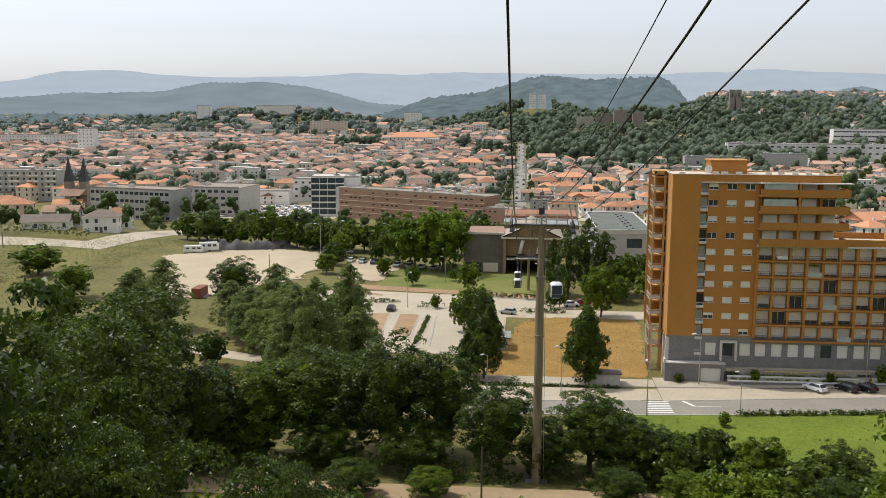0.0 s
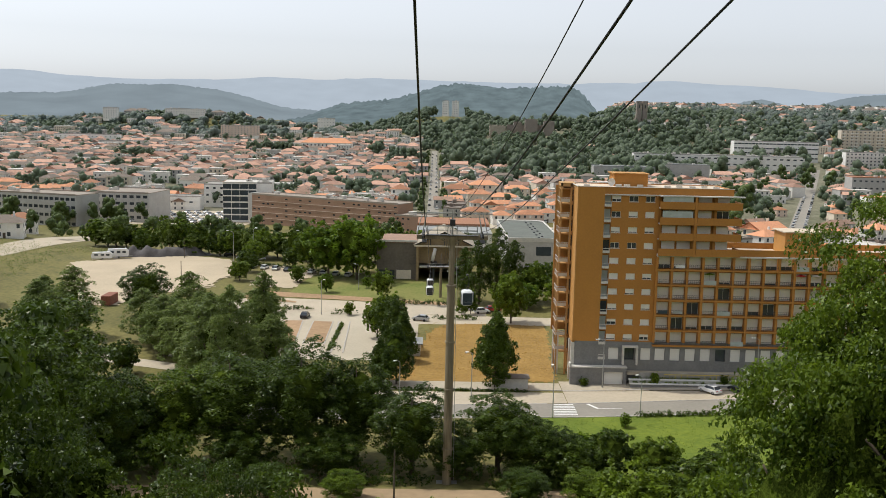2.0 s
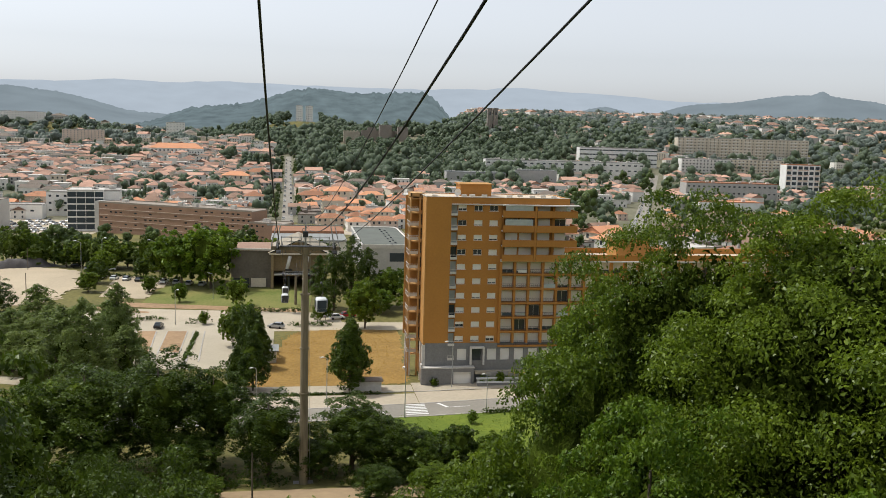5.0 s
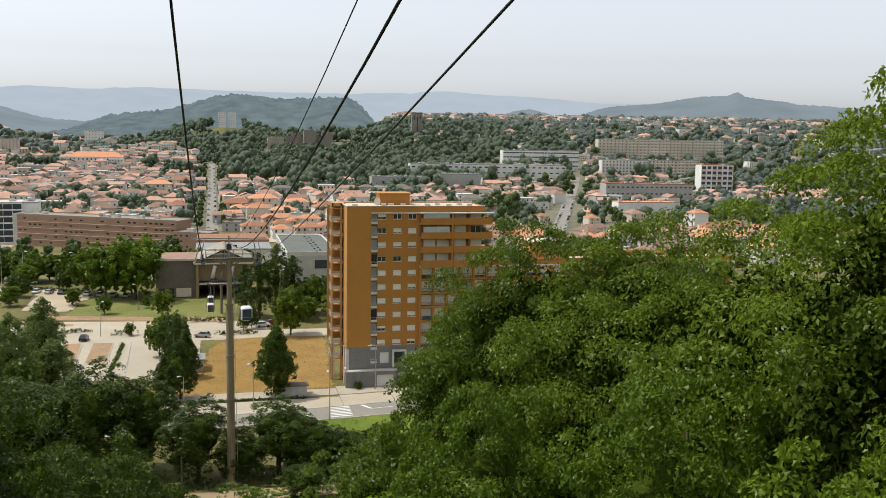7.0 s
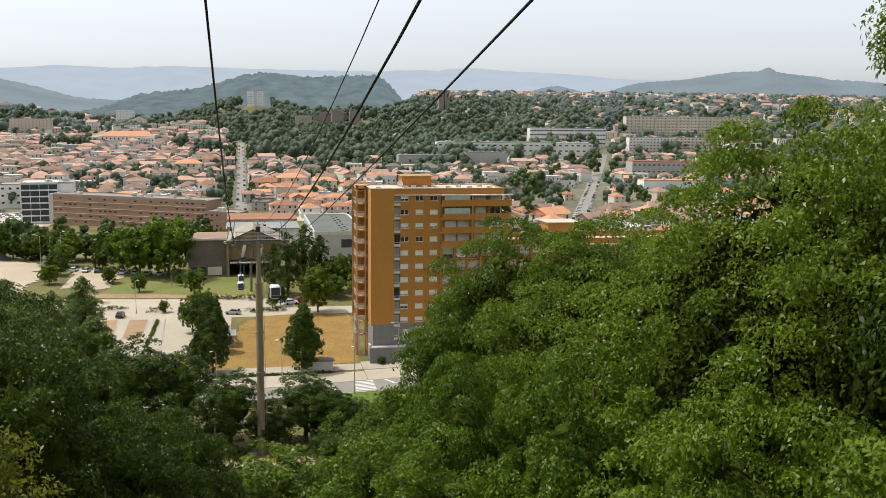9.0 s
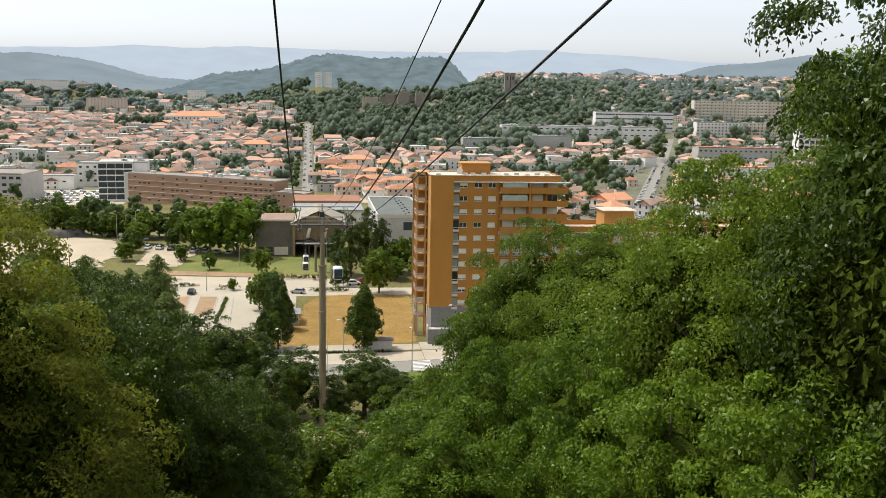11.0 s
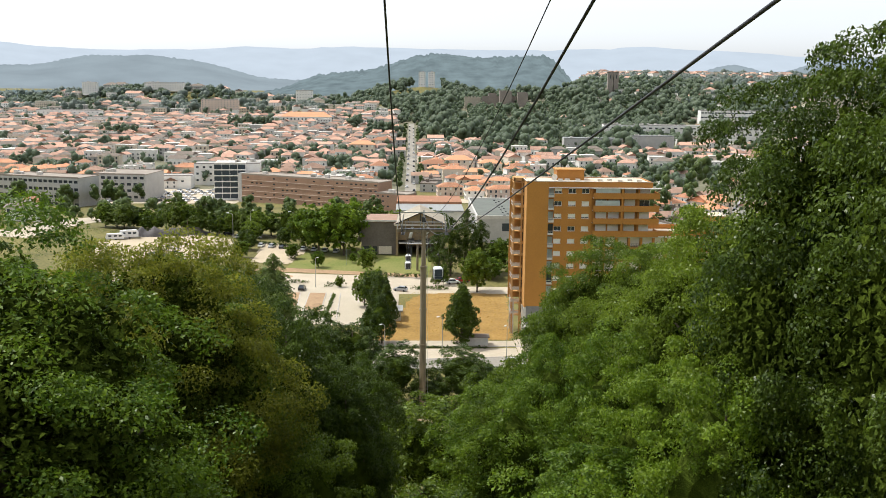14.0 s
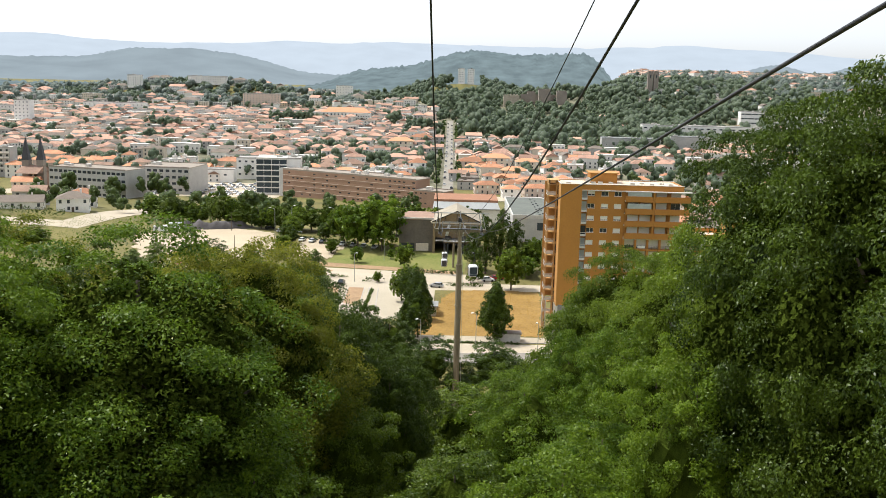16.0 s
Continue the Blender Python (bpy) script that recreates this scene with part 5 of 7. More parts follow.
plant(mids, [
    (-83.8, 0, 6.9, 3.2, D), (-166.6, 92, 9, 7, O), (-180, 80, 10, 7, O), (-83.5, 104, 6.5, 3.4, O), (-84, 120, 7.5, 3.8, D), (-85, 136, 8, 4, O), (-72, 132, 7, 3.6, D), (-66, 103, 5.5, 2.6, O), (-49, 110, 20.0, 8.4, B), (-58, 114, 18, 7.6, B), (-51, 122, 17, 6, O), (-64, 120, 15, 6, O), (-55.7, 88, 5.5, 2.3, B),
    (-39.6, 82, 8.1, 3.2, O), (-36.0, 40, 9.5, 3.6, O), (-38, 34, 9, 3.4, O), (2, 80, 11.7, 5.2, O), (8, 72, 8, 4.5, O), (-1, 70, 7, 4, B),
    (10, 88, 11, 5, D), (-1.3, -50, 8.2, 3.6, D), (4.8, -51, 7.4, 3.8, O), (-6.5, -54, 7.6, 3.4, D), (10.4, -58, 7.8, 3.8, D), (-4, -44, 5.2, 2.8, B), (1.4, -37, 3.4, 2.2, B), (17, -64, 8.2, 4.4, D), (26, -60, 7.6, 4.4, D),
    (4, -68, 10, 4.2, D), (14, -74, 12, 4.6, O), (-3, -74, 12, 4.4, O), (36, -66, 10, 5, O), (24, -80, 14, 5, O), (-62, -50, 9, 4, O),
    (-75, -45, 9, 4.4, O), (-90, -40, 10, 5, O), (-104, -20, 10, 5, O), (-118, 0, 10, 5, O), (-96, 4, 8, 4, O), (-128, 30, 9, 5, O), (-140, 60, 9, 5, O),
])
cones = []
for k in range(2):
    o = make_tree(13, 4.2, 0.7, 210, 60, 0.34, 131 + k, LEAF_DARK, "dark green cone-shaped tree beside the dry plot", "cone", share=0.5, puff=(0.13, 0.26))
    cones.append((o, 13, 4.2))
cones[0][0].matrix_basis = at(-13.9, -3.9, -0.1, 0.3, (1.12, 1.12, 1.12))
cones[1][0].matrix_basis = at(-32.2, -3.0, -0.1, 0.9, (0.9, 0.9, 0.92))
plant(cones, [(-35.2, -1.4, 8.6, 2.9, D), (-31.6, 14, 10.5, 3.3, D), (-33.6, 22, 11.5, 3.4, D), (-18.2, 61, 6.5, 1.7, O)])
fars = []
for k in range(2):
    o = make_tree(11, 4.2, 1.2, 76, 19, 0.8, 71 + k, LEAF_DARK, "dark rounded tree among the town buildings")
    fars.append((o, 11, 4.2))
fars[0][0].matrix_basis = at(-118, 172, ground(-118, 172))
fars[1][0].matrix_basis = at(-90, 165, ground(-90, 165))
plant(fars, [
    (-45, 96, 3.6, 1.4, B), (-16, 62, 6.5, 1.8, O), (-46.5, 58, 3.6, 1.5, O), (6, -26, 2.6, 1.0, B), (2.8, -2.2, 1.9, 0.9, D), (16.2, -2.3, 3.2, 1.0, O), (29.3, -2.3, 2.9, 1.0, D), (38.5, -2.2, 4.4, 1.6, O), (44, -2.1, 3.4, 1.5, O),
])
rows = []
for i in range(34):
    u = i / 33
    x, y = -150 + 92 * u + rnd.uniform(-2, 2), 176 - 26 * u + rnd.uniform(-5, 5)
    rows.append((x, y, ground(x, y) + rnd.uniform(6, 13.5), rnd.uniform(3.4, 5.8), rnd.choice([O, D, LEAF_GREY])))
for i in range(14):
    x, y = -215 + rnd.uniform(-25, 60), 290 + rnd.uniform(-30, 40)
    rows.append((x, y, ground(x, y) + rnd.uniform(12, 18), rnd.uniform(5, 7), rnd.choice([D, LEAF_GREY])))
for i in range(26):
    x, y = rnd.uniform(-300, -150), rnd.uniform(186, 262)
    rows.append((x, y, ground(x, y) + rnd.uniform(6, 11), rnd.uniform(4, 6), rnd.choice([D, O, LEAF_GREY])))
for i in range(16):
    x, y = -262 + rnd.uniform(-40, 60), 225 + rnd.uniform(-25, 40)
    rows.append((x, y, ground(x, y) + rnd.uniform(6, 11), rnd.uniform(4, 6), rnd.choice([D, O, LEAF_GREY])))
for i in range(38):
    y = 395 + i * 17.5
    for x in (-34.5, -18.5):
        if rnd.random() < 0.8:
            rows.append((x + rnd.uniform(-1, 1), y + rnd.uniform(-5, 5), ground(x, y) + rnd.uniform(5, 9.5), rnd.uniform(2.6, 3.8), rnd.choice([O, LEAF_GREY, LEAF_FAR])))
for i in range(34):
    x, y = -150 + rnd.uniform(0, 112), 190 + rnd.uniform(0, 85)
    rows.append((x, y, ground(x, y) + rnd.uniform(6, 11), rnd.uniform(3.6, 5.6), rnd.choice([O, D, LEAF_GREY])))
for i in range(12):
    x, y = -52 + rnd.uniform(0, 40), 142 + rnd.uniform(-4, 22)
    rows.append((x, y, ground(x, y) + rnd.uniform(8, 13), 5, rnd.choice([D, O])))
for i in range(20):
    x, y = 40 + rnd.uniform(0, 70), 90 + rnd.uniform(0, 150)
    rows.append((x, y, ground(x, y) + rnd.uniform(6, 12), 4.6, rnd.choice([D, O, LEAF_GREY])))
for x, y, h, q in ((96, 235, 20, 5), (100, 250, 24, 5.5), (88, 225, 18, 5), (158, 390, 26, 8), (172, 420, 26, 9), (150, 372, 22, 7), (84, 262, 21, 4), (62, 205, 13, 5), (128, 300, 16, 6), (136, 330, 15, 6)):
    rows.append((x, y, ground(x, y) + h, q, D))
for i in range(60):
    x, y = rnd.uniform(50, 300), rnd.uniform(120, 400)
    if abs(x - 107 - (y - 180) * 0.42) > 10:
        rows.append((x, y, ground(x, y) + rnd.uniform(5, 10), rnd.uniform(3, 4.6), rnd.choice([D, O, LEAF_GREY])))
for x, y, h, q in ((300, 650, 27, 8), (310, 668, 29, 9), (318, 640, 23, 7), (296, 636, 21, 6), (290, 682, 25, 7), (181, 486, 22, 8), (188, 500, 20, 7), (172, 478, 18, 6), (196, 512, 18, 6), (204, 547, 24, 4.5),
                   (228, 560, 16, 5), (246, 600, 17, 5), (262, 640, 16, 5), (240, 400, 14, 6), (247, 430, 16, 6), (236, 385, 13, 5), (258, 448, 12, 5), (140, 412, 12, 5), (152, 440, 13, 5)):
    rows.append((x, y, ground(x, y) + h, q, D))
for i in range(230):
    x, y = rnd.uniform(50, 480), rnd.uniform(185, 860)
    if abs(x - 107 - (y - 180) * 0.42) > 11 and not (y > 600 and x > 0.62 * y):
        rows.append((x, y, ground(x, y) + rnd.uniform(5, 12), rnd.uniform(3, 5.2), rnd.choice([D, O, LEAF_GREY])))
plant(fars, [q for q in rows if q[1] < 182])
far_rows = [(x, y, top - ground(x, y), radius) for x, y, top, radius, _ in rows if y >= 182]

# hedges
def hedge(x0, y0, x1, y1, height, width, label):
    h = thing("hedge", (0, 0, 0), label, "hedge")
    n = int(math.hypot(x1 - x0, y1 - y0) / 0.7)
    cs = []
    for i in range(n):
        for j in range(4):
            u = (i + rnd.random()) / n
            x, y = x0 + (x1 - x0) * u, y0 + (y1 - y0) * u
            cs.append((x + rnd.uniform(-width, width) / 2, y + rnd.uniform(-width, width) / 2, ground(x, y) + height * rnd.uniform(0.25, 0.95)))
    part("leaves", leaf_mesh("leaves", cs, [0.4] * len(cs), 14, 0.3, 5, LEAF_DARK), None, h)


hedge(-35, 73, -20.5, 72, 1.4, 1.2, "clipped dark hedge below the lawn")
hedge(-25, 55, -14.5, 55.2, 1.0, 1.6, "low clipped hedge in a planting strip")
hedge(-50.2, 59.2, -45.6, 59.6, 1.1, 2.2, "low clipped hedge in a planting island")
hedge(-64, 63.5, -57, 63.5, 1.1, 1.6, "low clipped hedge in a planting strip")
hedge(-47.6, 21, -47.2, 48, 0.35, 0.6, "low dry planting strip between parking bays")
hedge(-38, -6.0, -8, -6.6, 0.25, 0.7, "low grass verge between pavements")
hedge(-88, 136, -60, 122, 1.2, 1.5, "dark hedge along the car park")
hedge(-228, 160, -180, 155, 4.0, 2.5, "tall clipped hedge round the villa garden")
hedge(9, -20.6, 80, -15.4, 0.8, 0.8, "straggling flower hedge at the road edge")
hedge(-40, -53.6, -26, -53.2, 1.0, 2.4, "low green scrub beside the dirt track")
hedge(-78, -51.5, -27, -51.5, 3.2, 3.0, "dense dark scrub along the track edge")
hedge(-21, -52.5, 26, -52, 2.6, 3.4, "dense green scrub at the meadow edge")
hedge(-18, -54.3, 10, -54.0, 1.3, 1.6, "bramble scrub spilling over the track edge")
hedge(-6, -64.5, 14, -63.5, 2.0, 3.2, "bramble scrub below the track")

# tufts over the meadow and the dry plot
tuft = []
for i in range(2600):
    x, y = rnd.uniform(-12, 60), rnd.uniform(-52, -21)
    tuft.append((x, y, ground(x, y) + 0.12))
tagged(new("meadow_grass", leaf_mesh("meadow_grass", tuft, [0.5] * len(tuft), 7, 0.14, 3, leaf_mat("meadow_blades", (0.11, 0.175, 0.010), (0.2, 0.24, 0.02), 0.35))), "tufts of bright green meadow grass", "grass", kind="stuff")
DRY = leaf_mat("dry_grass_blades", (0.33, 0.2, 0.045), (0.42, 0.265, 0.068), 0.65)
tuft = []
for i in range(1800):
    u, v = rnd.random(), rnd.random()
    x, y = -34 + 32 * u + 7 * v * (1 - u) + v, -0.2 + 48 * v + 2.5 * u * (1 - v)
    tuft.append((x, y, ground(x, y) + 0.1))
tagged(new("dry_grass", leaf_mesh("dry_grass", tuft, [1.2] * len(tuft), 4, 0.2, 4, DRY)), "tufts of straw-coloured dry grass", "grass", kind="stuff")
tuft = []
for i in range(6500):
    x, y = rnd.uniform(-110, 40), rnd.uniform(-205, -65)
    tuft.append((x, y, ground(x, y) + rnd.uniform(0.2, 1.6)))
tagged(new("undergrowth", leaf_mesh("undergrowth", tuft, [1.0] * len(tuft), 7, 0.5, 6, LEAF_OAK)), "bramble and scrub under the trees", "undergrowth", kind="stuff")
tuft = []
for i in range(4200):
    x, y = rnd.uniform(-280, -125), rnd.uniform(60, 165)
    if not (x > -150 and 64 < y < 150):
        tuft.append((x, y, ground(x, y) + rnd.uniform(0.1, 0.7)))
tagged(new("field_scrub", leaf_mesh("field_scrub", tuft, [1.1] * len(tuft), 12, 0.26, 8, LEAF_GREY)), "low olive scrub over the sloping field", "scrub", kind="stuff")


def wood(name, label, spots, leaves, per, size, seed, heaps=5, inner=None):
    """Far woodland: each crown a heap of lumpy clumps with loose leaves round them."""
    bm = bmesh.new()
    bmesh.ops.create_icosphere(bm, subdivisions=1, radius=1)
    unit = np.array([v.co[:] for v in bm.verts])
    tri = np.array([[v.index for v in f.verts] for f in bm.faces])
    bm.free()
    r = np.random.RandomState(seed)
    cs, rs = [], []
    for x, y, h, q in spots:
        z = ground(x, y)
        for k in range(heaps):
            a, e = r.uniform(0, 6.28), r.rand()
            cs.append((x + q * 0.55 * math.cos(a) * (1 - e * 0.6), y + q * 0.55 * math.sin(a) * (1 - e * 0.6), z + h * (0.3 + 0.52 * e)))
            rs.append(q * r.uniform(1.05, 1.5) / heaps ** 0.62)
    c, rad = np.array(cs), np.array(rs)
    n, m = len(c), len(unit)
    v = c[:, None, :] + unit[None] * (rad[:, None] * r.uniform(0.72, 1.06, (n, m)))[:, :, None] * np.array([1, 1, 1.1])
    f = (tri[None] + (np.arange(n) * m)[:, None, None]).reshape(-1, 3)
    flat = leaf_mesh("loose", cs, rad * 1.15, per, size, seed, leaves)
    lv = np.zeros(len(flat.vertices) * 3)
    flat.vertices.foreach_get("co", lv)
    lf = np.arange(len(flat.vertices)).reshape(-1, 3) + n * m
    bpy.data.meshes.remove(flat)
    allv, allf = np.vstack([v.reshape(-1, 3), lv.reshape(-1, 3)]), np.vstack([f, lf])
    me = bpy.data.meshes.new(name)
    me.vertices.add(len(allv))
    me.vertices.foreach_set("co", allv.ravel())
    me.loops.add(len(allf) * 3)
    me.loops.foreach_set("vertex_index", allf.ravel())
    me.polygons.add(len(allf))
    me.polygons.foreach_set("loop_start", np.arange(0, len(allf) * 3, 3))
    me.polygons.foreach_set("loop_total", np.full(len(allf), 3))
    me.polygons.foreach_set("use_smooth", np.ones(len(allf), bool))
    me.materials.append(leaves)
    me.materials.append(inner or WOOD_HAZE)
    me.polygons.foreach_set("material_index", np.repeat([1, 0], [len(f), len(lf)]))
    me.update(calc_edges=True)
    tagged(new(name, me), label, "woodland", kind="stuff")


r2 = random.Random(21)
wood("valley_trees", "dark green trees round the offices and along the avenue", far_rows, LEAF_VALLEY, 30, 0.85, 57, 9, LEAF_VALLEY)
spots = []
while len(spots) < 2900:
    x, y = r2.uniform(-60, 900), r2.uniform(690, 1600)
    inside = ((x - 235) / 340) ** 2 + ((y - 1330) / 250) ** 2 < 1 or (x > -12 and y > 830 and x < 0.3 * (y + 190) - 40 and r2.random() < 0.75) or (x > 45 and r2.random() < (0.5 if x < 0.3 * (y + 190) - 40 else 0.16))
    if inside and not (38 < x < 180 and 1205 < y < 1285) and abs(x - 107 - (y - 180) * 0.42) > 12:
        front = 28 < x < 190 and 1040 < y < 1206
        k = 0.7 if front else r2.choice([0.7, 0.9, 1.0, 1.35])
        spots.append((x, y, r2.uniform(11, 20) * k, r2.uniform(6, 10) * k))
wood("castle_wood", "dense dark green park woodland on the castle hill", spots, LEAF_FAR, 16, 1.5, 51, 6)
spots = []
for i in range(2300):
    x, y = r2.uniform(-950, 620), r2.uniform(405, 1500) if i % 3 else r2.uniform(405, 720)
    if abs(x + 27) > 12 and abs(x - 107 - (y - 180) * 0.42) > 12:
        spots.append((x, y, r2.uniform(6, 13), r2.uniform(3.6, 6.5)))
for cx, cy, n, wide, tall in ((-232, 1004, 40, 26, 1.25), (-359, 874, 26, 22, 1.0), (-61, 933, 24, 22, 1.0), (-100, 1010, 14, 9, 1.2), (-470, 760, 34, 40, 0.8), (-330, 720, 22, 34, 0.8), (-120, 640, 30, 46, 0.7), (-75, 560, 26, 34, 0.7), (60, 700, 30, 46, 0.8), (150, 640, 20, 30, 0.8)):
    for i in range(n):
        spots.append((cx + r2.uniform(-wide, wide), cy + r2.uniform(-12, 12), r2.uniform(12, 19) * tall, r2.uniform(4.5, 7)))
for i in range(560):
    x, y = -4 + r2.gauss(0, 110), r2.uniform(1560, 1770)
    if abs(x - 2) > 30 or y < 1640:
        spots.append((x, y, r2.uniform(9, 17), r2.uniform(6, 10)))
for i in range(26):
    spots.append((r2.uniform(-46, -8), r2.uniform(1080, 1150), r2.uniform(8, 14), r2.uniform(5, 7)))
for i in range(420):
    x, y = r2.uniform(-800, -330), r2.uniform(1500, 1680)
    spots.append((x, y, r2.uniform(6, 11), r2.uniform(5, 9)))
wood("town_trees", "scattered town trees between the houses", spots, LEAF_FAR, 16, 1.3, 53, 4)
spots = []
for i in range(1900):
    x, y = r2.uniform(-1700, 1800), r2.uniform(1330, 1930)
    if not (-170 < x < 170 and y < 1780):
        spots.append((x, y, r2.uniform(8, 15), r2.uniform(8, 15)))
for i in range(1350):
    a, k = radians(r2.uniform(8, 40)), 1430 + 820 * r2.random() ** 0.8
    if a < radians(13) and k > 1990 or k > 2130 and r2.random() < 0.6:
        continue
    spots.append((k * math.sin(a), k * math.cos(a) - 170, r2.uniform(7, 14), r2.uniform(7, 13)))
for i in range(330):
    a, k = radians(r2.uniform(28, 42)), r2.uniform(700, 1440)
    spots.append((k * math.sin(a), k * math.cos(a) - 170, r2.uniform(7, 14), r2.uniform(5, 9)))
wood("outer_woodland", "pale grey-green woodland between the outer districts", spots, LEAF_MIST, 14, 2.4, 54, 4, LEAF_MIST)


# ---- houses ----
def hip_roof(s, w, d, z, rise, over=0.5, mi=0):
    x0, x1, y0, y1 = -w / 2 - over, w / 2 + over, -d / 2 - over, d / 2 + over
    if w >= d:
        a, b = (x0 + (d / 2 + over), 0, z + rise), (x1 - (d / 2 + over), 0, z + rise)
    else:
        a, b = (0, y0 + (w / 2 + over), z + rise), (0, y1 - (w / 2 + over), z + rise)
    c = [(x0, y0, z), (x1, y0, z), (x1, y1, z), (x0, y1, z)]
    if w >= d:
        s.face([c[0], c[1], b, a], mi).face([c[2], c[3], a, b], mi).face([c[1], c[2], b], mi).face([c[3], c[0], a], mi)
    else:
        s.face([c[0], c[1], a], mi).face([c[2], c[3], b], mi).face([c[1], c[2], b, a], mi).face([c[3], c[0], a, b], mi)
    s.face([c[3], c[2], c[1], c[0]], mi)
    return s


def gable_roof(s, w, d, z, rise, over=0.5, mi=0):
    x0, x1, y0, y1 = -w / 2 - over, w / 2 + over, -d / 2 - over, d / 2 + over
    s.face([(x0, y0, z), (x1, y0, z), (x1, 0, z + rise), (x0, 0, z + rise)], mi)
    s.face([(x1, y1, z), (x0, y1, z), (x0, 0, z + rise), (x1, 0, z + rise)], mi)
    s.face([(x0 + over, y0 + over, z), (x0 + over, 0, z + rise * 0.93), (x0 + over, y1 - over, z)], mi)
    s.face([(x1 - over, y0 + over, z), (x1 - over, y1 - over, z), (x1 - over, 0, z + rise * 0.93)], mi)
    s.face([(x0, y1, z), (x1, y1, z), (x1, y0, z), (x0, y0, z)], mi)
    return s


hw_me = Shape().box(-0.55, -0.06, -0.75, 0.55, 0.06, 0.75).mesh("window", GLASS)
hws_me = Shape().box(-0.55, -0.07, -0.75, 0.55, 0.06, 0.75).mesh("window", SHUTTER)


def make_house(w, d, floors, wall_mat, roof_mat, hip, label, place=(0, 0, 0), turn=0.0, extra=True, single=False):
    h = floors * 2.9
    ob = thing("house", place, label, "house", "town houses", turn)
    part("wall", Shape().box(-w / 2, -d / 2, -3, w / 2, d / 2, h), wall_mat, ob)
    if hip is None:
        shape = Shape().box(-w / 2, -d / 2, h, w / 2, d / 2, h + 0.2)
        for x0, y0, x1, y1 in ((-w / 2 - 0.1, -d / 2 - 0.1, w / 2 + 0.1, -d / 2 + 0.3), (-w / 2 - 0.1, d / 2 - 0.3, w / 2 + 0.1, d / 2 + 0.1), (-w / 2 - 0.1, -d / 2 + 0.3, -w / 2 + 0.3, d / 2 - 0.3), (w / 2 - 0.3, -d / 2 + 0.3, w / 2 + 0.1, d / 2 - 0.3)):
            shape.box(x0, y0, h + 0.2, x1, y1, h + 0.75)
        shape.box(w * 0.1, 0, h + 0.2, w * 0.1 + 3, 2.5, h + 2.4)
    else:
        shape = (hip_roof if hip else gable_roof)(Shape(), w, d, h, min(w, d) * 0.26)
    roof = part("roof", shape, roof_mat, ob)
    if extra:
        part("chimney", Shape().box(w * 0.2, 0.6, h + 0.6, w * 0.2 + 0.7, 1.3, h + min(w, d) * 0.26 + 0.9), wall_mat, roof)
        n = max(2, int(w / 3.2))
        part("door", Shape().box(-0.5, -d / 2 - 0.06, 0.05, 0.5, -d / 2 + 0.05, 2.15), BARK, ob)
        panes, blinds = Shape(), Shape()
        for f in range(floors):
            z = f * 2.9 + 1.6
            for i in range(n):
                x = -w / 2 + w * (i + 0.5) / n
                if f or abs(x) > 0.9:
                    (panes if (i + f) % 3 else blinds).box(x - 0.55, -d / 2 - 0.07, z - 0.75, x + 0.55, -d / 2 + 0.05, z + 0.75)
            for y in (-d / 4, d / 4):
                panes.box(w / 2 - 0.05, y - 0.5, z - 0.75, w / 2 + 0.07, y + 0.5, z + 0.75)
                panes.box(-w / 2 - 0.07, y - 0.5, z - 0.75, -w / 2 + 0.05, y + 0.5, z + 0.75)
        if single:
            for f in range(floors):
                z = f * 2.9 + 1.6
                for i in range(n):
                    x = -w / 2 + w * (i + 0.5) / n
                    if f or abs(x) > 0.9:
                        shared("window", hw_me if (i + f) % 3 else hws_me, ob, (x, -d / 2 - 0.02, z))
                for y in (-d / 4, d / 4):
                    shared("window", hw_me, ob, (w / 2 + 0.02, y, z), math.pi / 2)
                    shared("window", hw_me, ob, (-w / 2 - 0.02, y, z), math.pi / 2)
        else:
            part("small_window", panes, GLASS, ob)["kind"] = "stuff"
            part("small_shutter", blinds, SHUTTER, ob)["kind"] = "stuff"
    return ob


DESIGNS = [
    (11, 9, 2, HOUSE_WHITE, TILE, True, "white two-storey house with terracotta hip roof"),
    (13, 9, 2, CREAM, TILE, False, "cream house with terracotta gable roof"),
    (10, 10, 3, HOUSE_WHITE, TILE, True, "tall white town house with terracotta roof"),
    (16, 9, 2, SALMON, TILE, True, "long salmon house with terracotta roof"),
    (12, 8, 2, HOUSE_GREY, TILE_OLD, False, "grey house with weathered tile roof"),
    (18, 10, 3, CREAM, TILE, True, "long cream town house with terracotta roof"),
    (15, 11, 3, HOUSE_WHITE, PALE_CONCRETE, None, "white flat-roofed town building"),
    (20, 12, 2, HOUSE_GREY, ROOF_GREY, None, "grey flat-roofed workshop between the houses"),
    (14, 12, 3, SALMON, TILE_OLD, True, "large house with faded brown tile roof"),
    (12, 9, 2, HOUSE_WHITE, TILE_OLD, False, "white house with faded brown gable roof"),
]
kinds = [make_house(*d) for d in DESIGNS]
near_kinds = [make_house(*d, single=True) for d in DESIGNS]
spots0 = [(-8, 505), (4, 520), (-6, 540), (26, 400), (38, 430), (60, 330), (-70, 440), (66, 420), (-62, 480), (-90, 455)]
for ob, (x, y) in zip(kinds, spots0):
    ob.matrix_basis = at(x, y, ground(x, y), rnd.uniform(-0.2, 0.2))
spots0 = [(40, 372), (16, 424), (48, 392), (-60, 424), (-20, 446), (20, 446), (-98, 430), (70, 384), (-112, 440), (58, 352)]
for ob, (x, y) in zip(near_kinds, spots0):
    ob.matrix_basis = at(x, y, ground(x, y), rnd.uniform(-0.2, 0.2))
